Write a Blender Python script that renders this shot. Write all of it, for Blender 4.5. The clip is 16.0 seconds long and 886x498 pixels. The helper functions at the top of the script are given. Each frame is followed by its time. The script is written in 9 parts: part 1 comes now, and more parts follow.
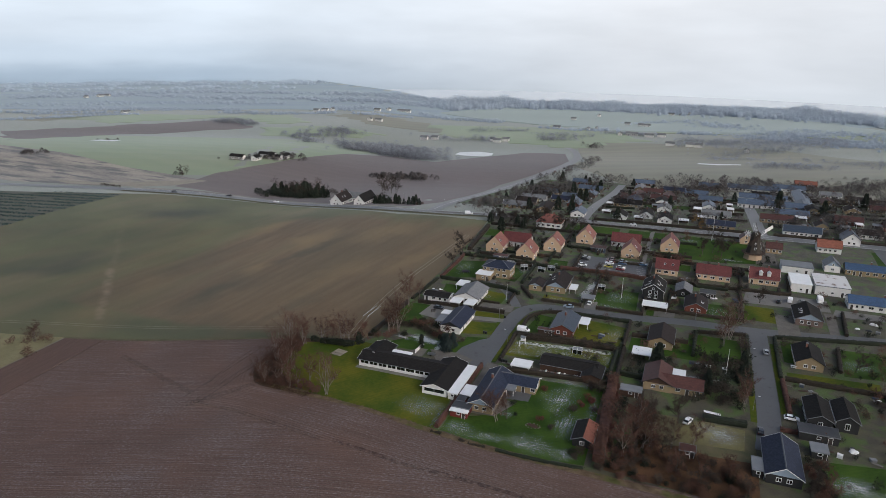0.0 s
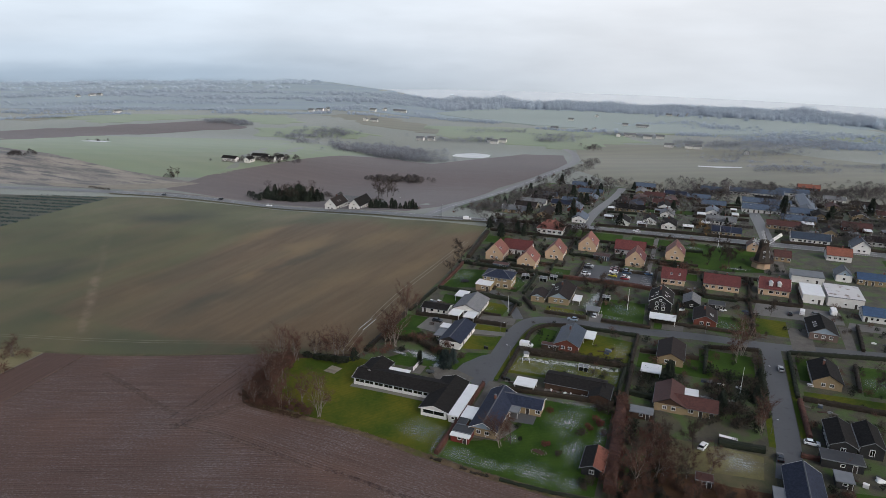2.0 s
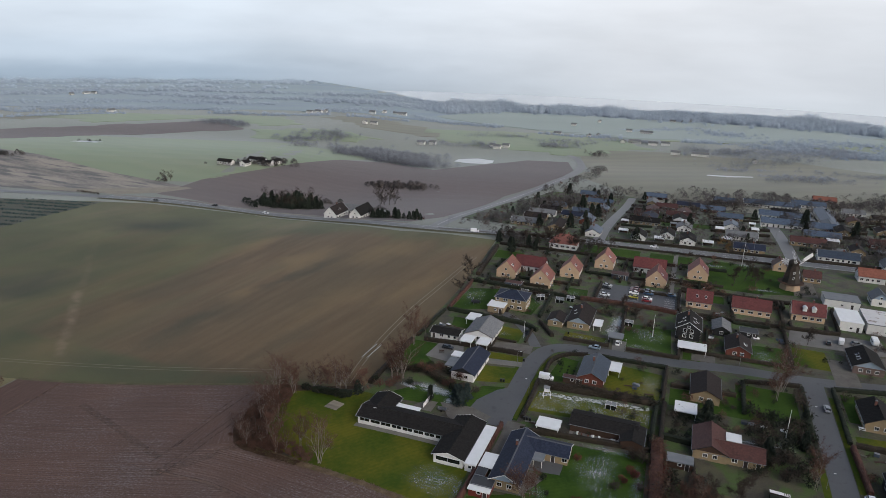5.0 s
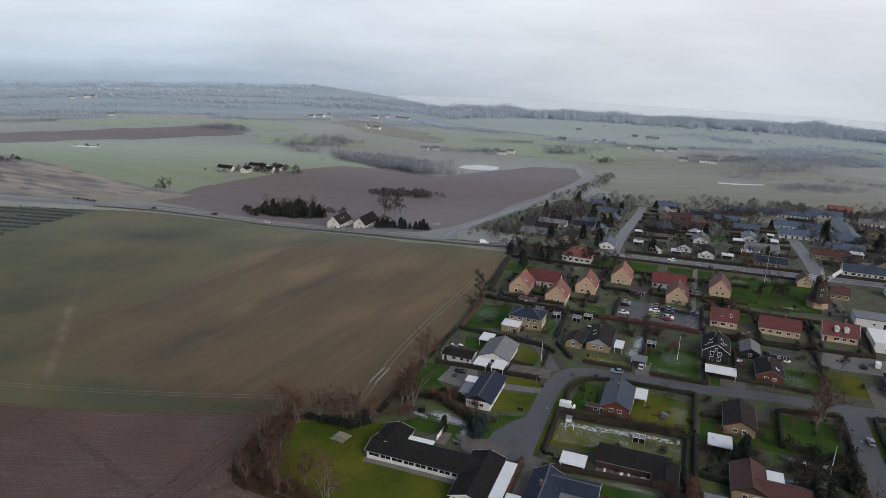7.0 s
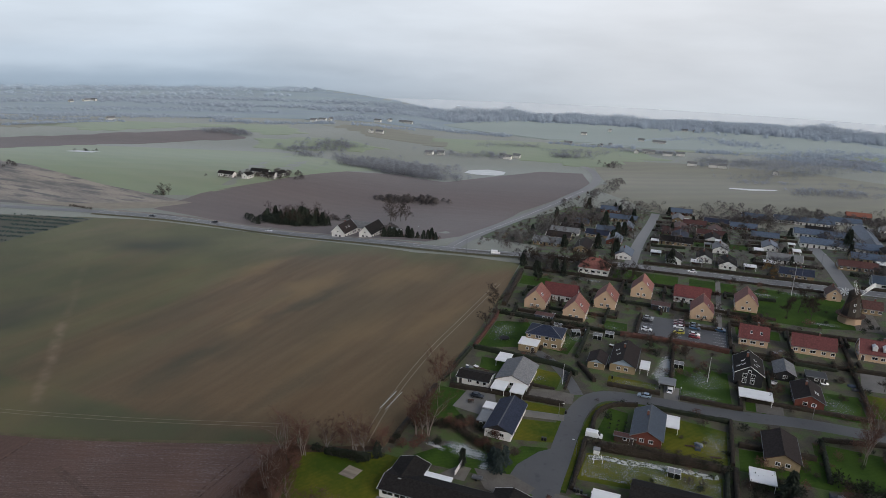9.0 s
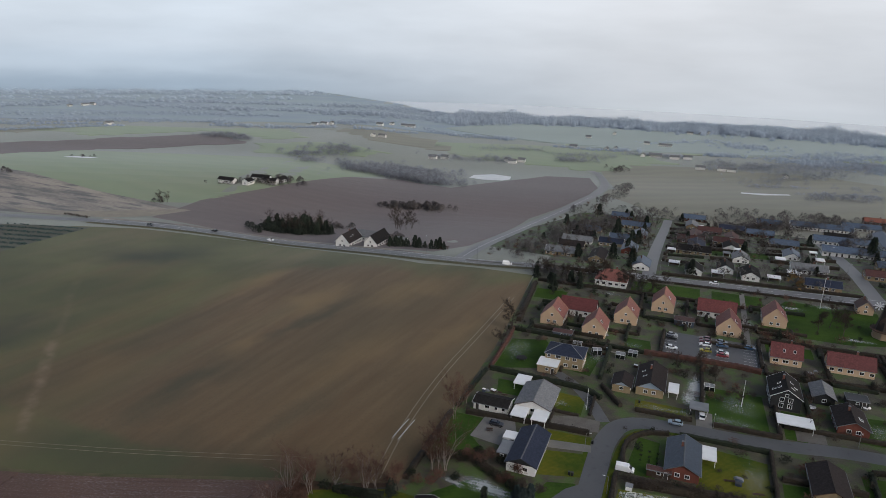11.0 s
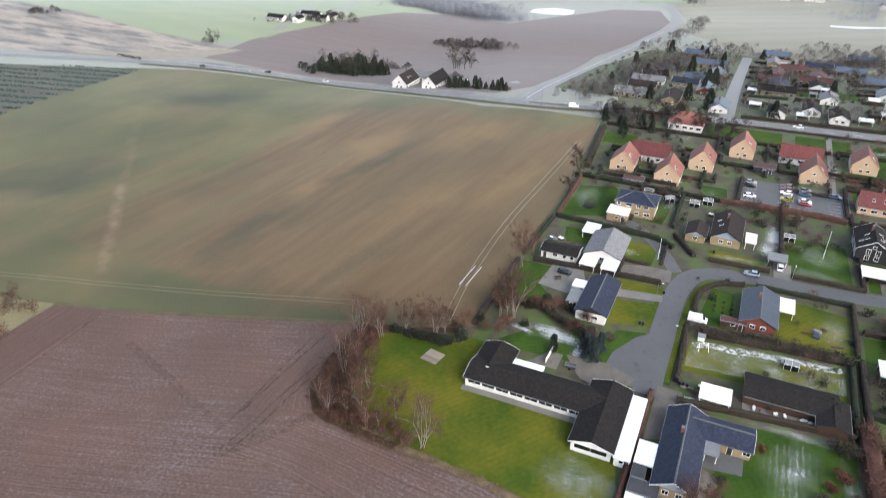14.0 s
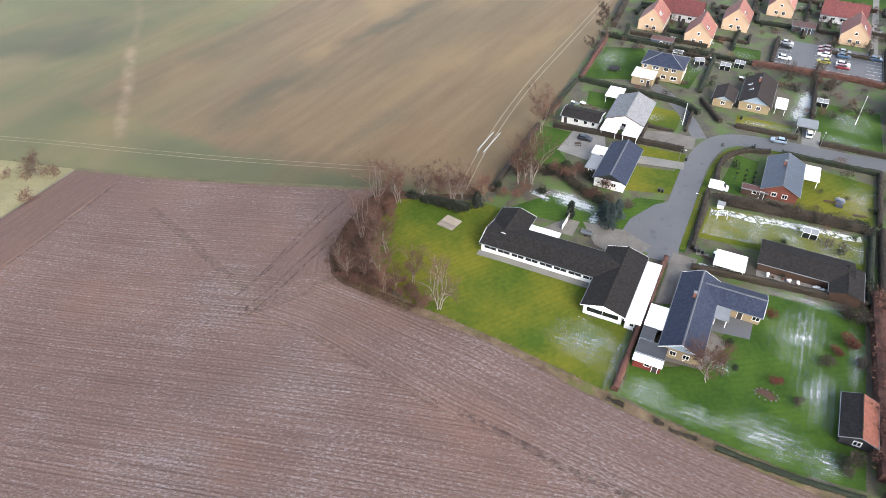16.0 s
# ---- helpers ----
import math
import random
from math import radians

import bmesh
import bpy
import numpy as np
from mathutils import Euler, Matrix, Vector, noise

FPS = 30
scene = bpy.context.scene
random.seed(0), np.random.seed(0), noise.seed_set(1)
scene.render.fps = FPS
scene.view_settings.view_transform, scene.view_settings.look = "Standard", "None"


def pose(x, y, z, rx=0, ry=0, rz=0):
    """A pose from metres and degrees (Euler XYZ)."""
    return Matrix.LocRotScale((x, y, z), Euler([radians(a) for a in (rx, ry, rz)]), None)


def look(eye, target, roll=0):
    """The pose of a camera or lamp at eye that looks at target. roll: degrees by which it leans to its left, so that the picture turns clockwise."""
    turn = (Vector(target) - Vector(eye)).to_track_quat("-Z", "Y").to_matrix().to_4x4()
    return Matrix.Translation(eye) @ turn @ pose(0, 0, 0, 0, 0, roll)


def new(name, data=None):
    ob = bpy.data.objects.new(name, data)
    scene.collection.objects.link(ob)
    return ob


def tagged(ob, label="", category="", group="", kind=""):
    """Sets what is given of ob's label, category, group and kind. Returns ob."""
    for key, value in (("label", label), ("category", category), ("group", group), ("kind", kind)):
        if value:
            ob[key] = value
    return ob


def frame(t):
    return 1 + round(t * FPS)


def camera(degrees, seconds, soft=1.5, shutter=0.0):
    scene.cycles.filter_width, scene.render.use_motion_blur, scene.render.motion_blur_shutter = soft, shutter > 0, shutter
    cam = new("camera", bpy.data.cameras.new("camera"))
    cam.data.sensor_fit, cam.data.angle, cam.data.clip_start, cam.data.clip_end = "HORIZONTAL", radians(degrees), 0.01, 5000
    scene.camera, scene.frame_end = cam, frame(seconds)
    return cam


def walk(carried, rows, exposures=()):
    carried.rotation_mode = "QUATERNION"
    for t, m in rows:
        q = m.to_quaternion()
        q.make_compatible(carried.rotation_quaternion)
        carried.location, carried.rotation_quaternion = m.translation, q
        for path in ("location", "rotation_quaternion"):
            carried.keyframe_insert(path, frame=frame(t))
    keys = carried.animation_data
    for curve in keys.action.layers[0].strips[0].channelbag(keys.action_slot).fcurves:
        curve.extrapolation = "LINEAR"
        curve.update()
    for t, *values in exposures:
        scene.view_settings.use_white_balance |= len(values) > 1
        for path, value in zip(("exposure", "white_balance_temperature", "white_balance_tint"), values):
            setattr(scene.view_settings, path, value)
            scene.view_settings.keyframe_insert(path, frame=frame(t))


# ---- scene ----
cam = camera(66.0, 16.0, soft=0.7, shutter=0.4)
PATH = [
    (0, (1.767, 0.149, 109.556), (1.6798, 2.0494, 108.9384), 0.83),
    (0.5, (1.659, 2.983, 109.640), (1.5745, 4.8838, 109.0226), 0.82),
    (1, (1.211, 6.158, 109.780), (1.1309, 8.0578, 109.1610), 0.86),
    (1.5, (0.456, 9.405, 109.722), (0.3795, 11.3058, 109.1035), 0.94),
    (2, (-0.281, 12.752, 109.860), (-0.3544, 14.6526, 109.2408), 1.02),
    (2.5, (-1.238, 16.379, 109.865), (-1.3074, 18.2799, 109.2461), 1.17),
    (3, (-2.165, 19.882, 109.923), (-2.2317, 21.7827, 109.3032), 1.29),
    (3.5, (-3.171, 23.622, 109.943), (-3.2356, 25.5223, 109.3246), 1.42),
    (4, (-4.553, 27.434, 109.781), (-4.6153, 29.3350, 109.1637), 1.60),
    (6.5, (-10.710, 46.668, 109.251), (-10.7727, 48.5726, 108.6453), 1.95),
    (7, (-12.060, 50.422, 109.162), (-12.1228, 52.3281, 108.5587), 1.99),
    (7.5, (-13.307, 54.245, 109.070), (-13.3714, 56.1514, 108.4684), 1.99),
    (8, (-14.589, 58.105, 108.799), (-14.6547, 60.0122, 108.2010), 1.98),
    (8.5, (-15.884, 62.145, 108.708), (-15.9504, 64.0525, 108.1105), 1.94),
    (9, (-17.180, 65.884, 108.385), (-17.2466, 67.7925, 107.7896), 1.94),
    (11.5, (-23.539, 83.869, 107.655), (-23.6116, 85.7791, 107.0672), 1.63),
    (12, (-24.827, 85.606, 107.390), (-24.9120, 87.5119, 106.7911), 1.48),
    (12.5, (-25.899, 87.049, 106.814), (-26.0093, 88.9382, 106.1681), 1.23),
    (13, (-26.569, 88.000, 106.376), (-26.7119, 89.8548, 105.6421), 0.89),
    (13.5, (-27.200, 88.141, 105.950), (-27.3728, 89.9401, 105.0941), 0.55),
    (14, (-27.574, 88.220, 105.213), (-27.7683, 89.9371, 104.2060), 0.29),
    (14.5, (-27.480, 88.371, 105.049), (-27.6875, 90.0001, 103.9074), 0.05),
    (15, (-27.284, 88.503, 104.384), (-27.4992, 90.0628, 103.1513), -0.24),
    (15.5, (-27.204, 88.639, 104.351), (-27.4234, 90.1485, 103.0579), -0.49),
    (16, (-26.872, 88.653, 104.408), (-27.0963, 90.1401, 103.0892), -0.75),
]
walk(cam, [(t, look(eye, target, roll)) for t, eye, target, roll in PATH],
     [(0, 0.34, 6140, 10), (6.5, 0.22, 6140, 10), (12, 0.1, 6140, 10), (12.6, 0.22, 6140, 10), (13, 0.43, 6140, 10), (13.5, 1.1, 6140, 10), (14, 1.6, 6140, 10), (14.5, 1.88, 6140, 10), (15, 2.0, 6140, 10), (15.5, 2.07, 6140, 10), (16, 2.1, 6140, 10)])

# ---- plan helpers: the village lies on a grid turned 18 degrees from the axes ----
GRID = -18.0
CG, SG = math.cos(radians(18)), math.sin(radians(18))


def P(u, v):
    """Village grid to world."""
    return u * CG + v * SG, -u * SG + v * CG


def UV(x, y):
    return x * CG - y * SG, x * SG + y * CG


def smooth(a, b, v):
    w = min(max((v - a) / (b - a), 0.0), 1.0)
    return w * w * (3 - 2 * w)


SEA = -64.0


def terrain(x, y):
    """Ground height: level under the village, falling towards the coast and to the west."""
    drop = 20 * smooth(390, 600, y) * (1 - 0.55 * smooth(60, 220, -x)) + 18 * smooth(620, 900, y)
    drop += 9 * smooth(900, 1300, y) + 8 * smooth(1250, 1900, y)
    shore = max(min(y - 1600, 0.7 * (x + 100) + 0.61 * (y - 1600)), 0.93 * (x - 700) + 0.35 * (y - 1450))
    return -drop - 9 * smooth(25, 160, -x) * (1 - smooth(450, 750, y)) - 25 * smooth(0, 160, shore)


# ---- world, sun ----
world = bpy.data.worlds.new("overcast_sky")
scene.world = world
world.use_nodes = True
wn, wl = world.node_tree.nodes, world.node_tree.links
sky = wn.new("ShaderNodeTexSky")
sky.sky_type, sky.sun_disc = "NISHITA", False
SUN_UP, SUN_TURN = radians(32), radians(140)
sky.sun_elevation, sky.sun_rotation = SUN_UP, SUN_TURN
sky.air_density, sky.dust_density = 1.0, 4.0
grey = wn.new("ShaderNodeHueSaturation")
grey.inputs["Saturation"].default_value = 0.8
wl.new(sky.outputs[0], grey.inputs["Color"])
wl.new(grey.outputs[0], wn["Background"].inputs["Color"])
wn["Background"].inputs["Strength"].default_value = 0.12
sun = new("sun", bpy.data.lights.new("sun", "SUN"))
sun.data.energy, sun.data.angle, sun.data.color = 0.6, radians(40), (1.0, 0.98, 0.95)
sun.matrix_world = look((0, 0, 0), (-math.sin(SUN_TURN) * math.cos(SUN_UP), -math.cos(SUN_TURN) * math.cos(SUN_UP), -math.sin(SUN_UP)))


# ---- materials ----
def rgb(c):
    return (*c, 1.0)


TONE_DOWN = 0.58  # scales every base colour but near-whites, so whites stand out at higher exposure


def darkened(c):
    return tuple(c) if min(c) > 0.5 else tuple(v * TONE_DOWN for v in c)


def material(name, base, second=None, rough=0.85, scale=0.6, detail=0.5, bump=0.0, bump_scale=8.0, metal=0.0,
             spec=0.3, sheen=0.0, stretch=(1, 1, 1), turn=0.0, contrast=0.5, spots=None, spot_scale=1.0, spot_at=(0.6, 0.68),
             waves=None, space="Object", vary=0.0, spot_zone=None):
    """A Principled surface: two tones mixed by a large and a fine noise, optional spots of a third tone, waves and relief."""
    mat = bpy.data.materials.new(name)
    mat.use_nodes = True
    n, l = mat.node_tree.nodes, mat.node_tree.links
    p = n["Principled BSDF"]
    p.inputs["Roughness"].default_value = rough
    p.inputs["Metallic"].default_value = metal
    p.inputs["Specular IOR Level"].default_value = spec
    # the bluish sheen pales ground seen at a low angle, standing in for haze
    p.inputs["Sheen Weight"].default_value = sheen * 0.72
    p.inputs["Sheen Roughness"].default_value = 0.45
    p.inputs["Sheen Tint"].default_value = (0.8, 0.9, 1.0, 1.0)
    at = n.new("ShaderNodeTexCoord").outputs[space]
    spin, pull = n.new("ShaderNodeMapping"), n.new("ShaderNodeMapping")
    spin.inputs["Rotation"].default_value = (0, 0, radians(turn))
    pull.inputs["Scale"].default_value = stretch
    l.new(at, spin.inputs["Vector"])
    l.new(spin.outputs[0], pull.inputs["Vector"])
    at = pull.outputs[0]

    def cloud(size, depth=4.0):
        t = n.new("ShaderNodeTexNoise")
        t.inputs["Scale"].default_value, t.inputs["Detail"].default_value = size, depth
        l.new(at, t.inputs["Vector"])
        return t.outputs["Fac"]

    def mix(fac, a, b):
        m = n.new("ShaderNodeMix")
        m.data_type = "RGBA"
        for link, sock in ((fac, m.inputs["Factor"]), (a, m.inputs["A"]), (b, m.inputs["B"])):
            if isinstance(link, tuple):
                sock.default_value = link
            elif isinstance(link, float):
                sock.default_value = link
            else:
                l.new(link, sock)
        return m.outputs["Result"]

    def ramp(fac, a, b):
        r = n.new("ShaderNodeMapRange")
        r.inputs["From Min"].default_value, r.inputs["From Max"].default_value = a, b
        l.new(fac, r.inputs["Value"])
        return r.outputs["Result"]

    second = darkened(second or tuple(c * 0.72 for c in base)) if min(base) <= 0.5 else second or tuple(c * 0.72 for c in base)
    base = darkened(base)
    big = ramp(cloud(scale), 0.5 - contrast / 2, 0.5 + contrast / 2)
    fine = ramp(cloud(scale * 14), 0.3, 0.7)
    both = n.new("ShaderNodeMath")
    both.operation = "MULTIPLY_ADD"
    l.new(fine, both.inputs[0])
    both.inputs[1].default_value = detail * 0.6
    l.new(big, both.inputs[2])
    col = mix(ramp(both.outputs[0], detail * 0.3, 1 + detail * 0.3), rgb(base), rgb(second))
    if waves:
        w = n.new("ShaderNodeTexWave")
        w.bands_direction = "Y"
        w.inputs["Scale"].default_value, w.inputs["Distortion"].default_value = waves[0], waves[1]
        w.inputs["Detail"].default_value, w.inputs["Detail Scale"].default_value = 3, 1.5
        l.new(at, w.inputs["Vector"])
        fac = n.new("ShaderNodeMath")
        fac.operation = "MULTIPLY"
        l.new(w.outputs["Fac"], fac.inputs[0])
        fac.inputs[1].default_value = waves[3]
        col = mix(fac.outputs[0], col, rgb(darkened(waves[2])))
    if spots:
        patch = ramp(cloud(spot_scale, 8.0), *spot_at)
        if spot_zone:
            zone = n.new("ShaderNodeMath")
            zone.operation = "MULTIPLY"
            l.new(patch, zone.inputs[0])
            l.new(ramp(cloud(spot_zone, 3.0), 0.36, 0.62), zone.inputs[1])
            patch = zone.outputs[0]
        col = mix(patch, col, rgb(darkened(spots)))
    if vary:
        info = n.new("ShaderNodeObjectInfo")
        hsv = n.new("ShaderNodeHueSaturation")
        l.new(ramp_plain(n, l, info.outputs["Random"], 1 - vary, 1 + vary), hsv.inputs["Value"])
        l.new(col, hsv.inputs["Color"])
        col = hsv.outputs[0]
    l.new(col, p.inputs["Base Color"])
    if bump:
        b = n.new("ShaderNodeBump")
        b.inputs["Strength"].default_value, b.inputs["Distance"].default_value = 0.8, bump
        l.new(cloud(bump_scale, 6.0), b.inputs["Height"])
        l.new(b.outputs[0], p.inputs["Normal"])
    return mat


def ramp_plain(n, l, fac, a, b):
    r = n.new("ShaderNodeMapRange")
    r.inputs["To Min"].default_value, r.inputs["To Max"].default_value = a, b
    l.new(fac, r.inputs["Value"])
    return r.outputs["Result"]


def field_material():
    """Winter wheat: brown soil in the south-east, green shoots to the north-west and along the edges, drawn out along the drilling."""
    mat = bpy.data.materials.new("winter_wheat")
    mat.use_nodes = True
    n, l = mat.node_tree.nodes, mat.node_tree.links
    p = n["Principled BSDF"]
    p.inputs["Roughness"].default_value, p.inputs["Specular IOR Level"].default_value = 0.95, 0.1
    at = n.new("ShaderNodeTexCoord").outputs["Object"]

    def num(op, a, b=None):
        m = n.new("ShaderNodeMath")
        m.operation = op
        for sock, v in zip(m.inputs, (a, b)):
            if v is None:
                continue
            if isinstance(v, (int, float)):
                sock.default_value = v
            else:
                l.new(v, sock)
        return m.outputs[0]

    def ramp(v, a, b):
        r = n.new("ShaderNodeMapRange")
        r.interpolation_type = "SMOOTHSTEP"
        r.inputs["From Min"].default_value, r.inputs["From Max"].default_value = a, b
        l.new(v, r.inputs["Value"])
        return r.outputs["Result"]

    def along(turn, scale):
        a, b = n.new("ShaderNodeMapping"), n.new("ShaderNodeMapping")
        a.inputs["Rotation"].default_value, b.inputs["Scale"].default_value = (0, 0, radians(turn)), scale
        l.new(at, a.inputs[0])
        l.new(a.outputs[0], b.inputs[0])
        return b.outputs[0]

    def cloud(vec, size, depth):
        t = n.new("ShaderNodeTexNoise")
        t.inputs["Scale"].default_value, t.inputs["Detail"].default_value = size, depth
        l.new(vec, t.inputs["Vector"])
        return t.outputs["Fac"]

    def mix(f, a, b):
        m = n.new("ShaderNodeMix")
        m.data_type = "RGBA"
        l.new(f, m.inputs["Factor"])
        for sock, v in ((m.inputs["A"], a), (m.inputs["B"], b)):
            if isinstance(v, tuple):
                sock.default_value = rgb(darkened(v))
            else:
                l.new(v, sock)
        return m.outputs["Result"]

    cut, cut18 = n.new("ShaderNodeSeparateXYZ"), n.new("ShaderNodeSeparateXYZ")
    l.new(at, cut.inputs[0])
    l.new(along(18, (1, 1, 1)), cut18.inputs[0])
    streaks = cloud(along(-64, (0.22, 1.0, 1)), 0.035, 3.0)
    fine = cloud(along(-64, (0.12, 1.0, 1)), 0.22, 5.0)
    west = num("ADD", num("MULTIPLY", cut.outputs["X"], 0.9), num("MULTIPLY", num("SUBTRACT", cut.outputs["Y"], 300), -0.35))
    v = cut18.outputs["Y"]
    green = num("ADD", ramp(west, -75, -230), num("ADD", ramp(v, 208, 198), ramp(v, 345, 380)))
    green = num("ADD", green, num("MULTIPLY", num("SUBTRACT", streaks, 0.5), 2.6))
    soil = mix(ramp(fine, 0.1, 0.9), (0.178, 0.114, 0.054), (0.262, 0.180, 0.092))
    shoots = mix(ramp(cloud(at, 0.02, 3.0), 0.35, 0.65), (0.128, 0.136, 0.054), (0.180, 0.178, 0.072))
    col = mix(ramp(green, 0.1, 0.95), soil, shoots)
    col = mix(ramp(cloud(at, 1.2, 6.0), 0.45, 0.95), col, (0.150, 0.109, 0.060))
    moist = cloud(along(-64, (0.3, 1.0, 1)), 0.016, 2.0)
    col = mix(num("MULTIPLY", ramp(moist, 0.45, 0.66), 0.35), col, (0.074, 0.077, 0.040))
    pale = cloud(along(-64, (0.2, 1.0, 1)), 0.035, 3.0)
    col = mix(num("MULTIPLY", ramp(pale, 0.48, 0.72), 0.40), col, (0.28, 0.20, 0.108))
    # darker and paler patches of soil, each with a ragged rim
    rag = n.new("ShaderNodeTexNoise")
    rag.inputs["Scale"].default_value, rag.inputs["Detail"].default_value = 0.035, 4.0
    l.new(at, rag.inputs["Vector"])
    shift, bent = n.new("ShaderNodeVectorMath"), n.new("ShaderNodeVectorMath")
    shift.operation, bent.operation = "MULTIPLY_ADD", "ADD"
    l.new(rag.outputs["Color"], shift.inputs[0])
    shift.inputs[1].default_value, shift.inputs[2].default_value = (34, 34, 0), (-17, -17, 0)
    l.new(shift.outputs[0], bent.inputs[0])
    l.new(at, bent.inputs[1])

    def blobs(many):
        total = None
        for x, y, turn, rx, ry, much in many:
            m, ln = n.new("ShaderNodeMapping"), n.new("ShaderNodeVectorMath")
            m.vector_type, ln.operation = "TEXTURE", "LENGTH"
            m.inputs["Location"].default_value, m.inputs["Rotation"].default_value, m.inputs["Scale"].default_value = (x, y, 0), (0, 0, radians(turn)), (rx, ry, 10000)
            l.new(bent.outputs[0], m.inputs[0])
            l.new(m.outputs[0], ln.inputs[0])
            one = num("MULTIPLY", ramp(ln.outputs["Value"], 1.15, 0.0), much)
            total = one if total is None else num("MAXIMUM", total, one)
        return total

    col = mix(blobs(((-120, 388, 64, 24, 13, 0.6), (-90, 356, 64, 26, 11, 0.6), (-45, 368, 40, 42, 15, 0.45), (-103, 312, 64, 20, 8, 0.5), (-149, 291, 64, 26, 13, 0.4), (-160, 262, 64, 18, 16, 0.45), (-62, 300, 64, 46, 12, 0.35), (-30, 320, 64, 40, 9, 0.35))), col, (0.345, 0.23, 0.10))
    # the 80 by 50 patch darkens the near field the way the lens does
    col = mix(blobs(((-196, 428, 5, 48, 26, 0.85), (-209, 318, 20, 40, 24, 0.75), (-116, 281, 60, 40, 16, 0.65), (-140, 330, 64, 60, 14, 0.4), (-250, 380, 30, 50, 34, 0.35), (-72, 262, 64, 34, 9, 0.4), (-85, 335, 64, 34, 7, 0.5), (-165, 275, 30, 80, 50, 0.35), (-105, 241, -18, 100, 18, 0.5))), col, (0.054, 0.062, 0.036))
    # the sheen lightens the field with distance, in place of haze
    p.inputs["Sheen Weight"].default_value, p.inputs["Sheen Roughness"].default_value, p.inputs["Sheen Tint"].default_value = 0.10, 0.45, (0.85, 0.92, 1.0, 1.0)
    # a washed-out streak of pale soil, fading to the north
    dx, dy = num("ADD", cut.outputs["X"], 153.7), num("SUBTRACT", cut.outputs["Y"], 255.0)
    run = num("ADD", num("MULTIPLY", dx, -0.398), num("MULTIPLY", dy, 0.917))
    wander = num("MULTIPLY", num("SUBTRACT", cloud(at, 0.03, 2.0), 0.5), 7.0)
    off = num("ABSOLUTE", num("ADD", num("ADD", num("MULTIPLY", dx, 0.917), num("MULTIPLY", dy, 0.398)), wander))
    streak = num("MULTIPLY", ramp(off, 3.4, 0.2), num("MULTIPLY", ramp(run, -4, 8), num("ADD", ramp(run, 82, 58), num("MULTIPLY", ramp(run, 190, 120), 0.35))))
    streak = num("MULTIPLY", num("MULTIPLY", streak, ramp(cloud(at, 0.12, 6.0), 0.3, 0.7)), 0.6)
    col = mix(streak, col, (0.33, 0.235, 0.15))
    l.new(col, p.inputs["Base Color"])
    b = n.new("ShaderNodeBump")
    b.inputs["Distance"].default_value = 0.05
    l.new(cloud(at, 3.0, 6.0), b.inputs["Height"])
    l.new(b.outputs[0], p.inputs["Normal"])
    return mat


def kit(name):
    """A new Principled surface with small helpers to wire numbers, ramps, noises and mixes."""
    mat = bpy.data.materials.new(name)
    mat.use_nodes = True
    n, l = mat.node_tree.nodes, mat.node_tree.links

    def num(op, a, b=0.0, c=0.0):
        m = n.new("ShaderNodeMath")
        m.operation = op
        for sock, v in zip(m.inputs, (a, b, c)):
            if isinstance(v, (int, float)):
                sock.default_value = v
            else:
                l.new(v, sock)
        return m.outputs[0]

    def ramp(v, a, b, most=1.0):
        r = n.new("ShaderNodeMapRange")
        r.interpolation_type = "SMOOTHSTEP"
        r.inputs["From Min"].default_value, r.inputs["From Max"].default_value, r.inputs["To Max"].default_value = a, b, most
        l.new(v, r.inputs["Value"])
        return r.outputs["Result"]

    def scaled(vec, x, y):
        m = n.new("ShaderNodeMapping")
        m.inputs["Scale"].default_value = (x, y, 1)
        l.new(vec, m.inputs[0])
        return m.outputs[0]

    def cloud(vec, size, depth=4.0, rough=0.5):
        t = n.new("ShaderNodeTexNoise")
        t.inputs["Scale"].default_value, t.inputs["Detail"].default_value, t.inputs["Roughness"].default_value = size, depth, rough
        l.new(vec, t.inputs["Vector"])
        return t.outputs["Fac"]

    def mix(f, a, b):
        m = n.new("ShaderNodeMix")
        m.data_type = "RGBA"
        l.new(f, m.inputs["Factor"])
        for sock, v in ((m.inputs["A"], a), (m.inputs["B"], b)):
            if isinstance(v, tuple):
                sock.default_value = rgb(darkened(v))
            else:
                l.new(v, sock)
        return m.outputs["Result"]

    def attribute(key, out):
        a = n.new("ShaderNodeAttribute")
        a.attribute_name = key
        return a.outputs[out]

    return mat, n, l, num, ramp, scaled, cloud, mix, attribute


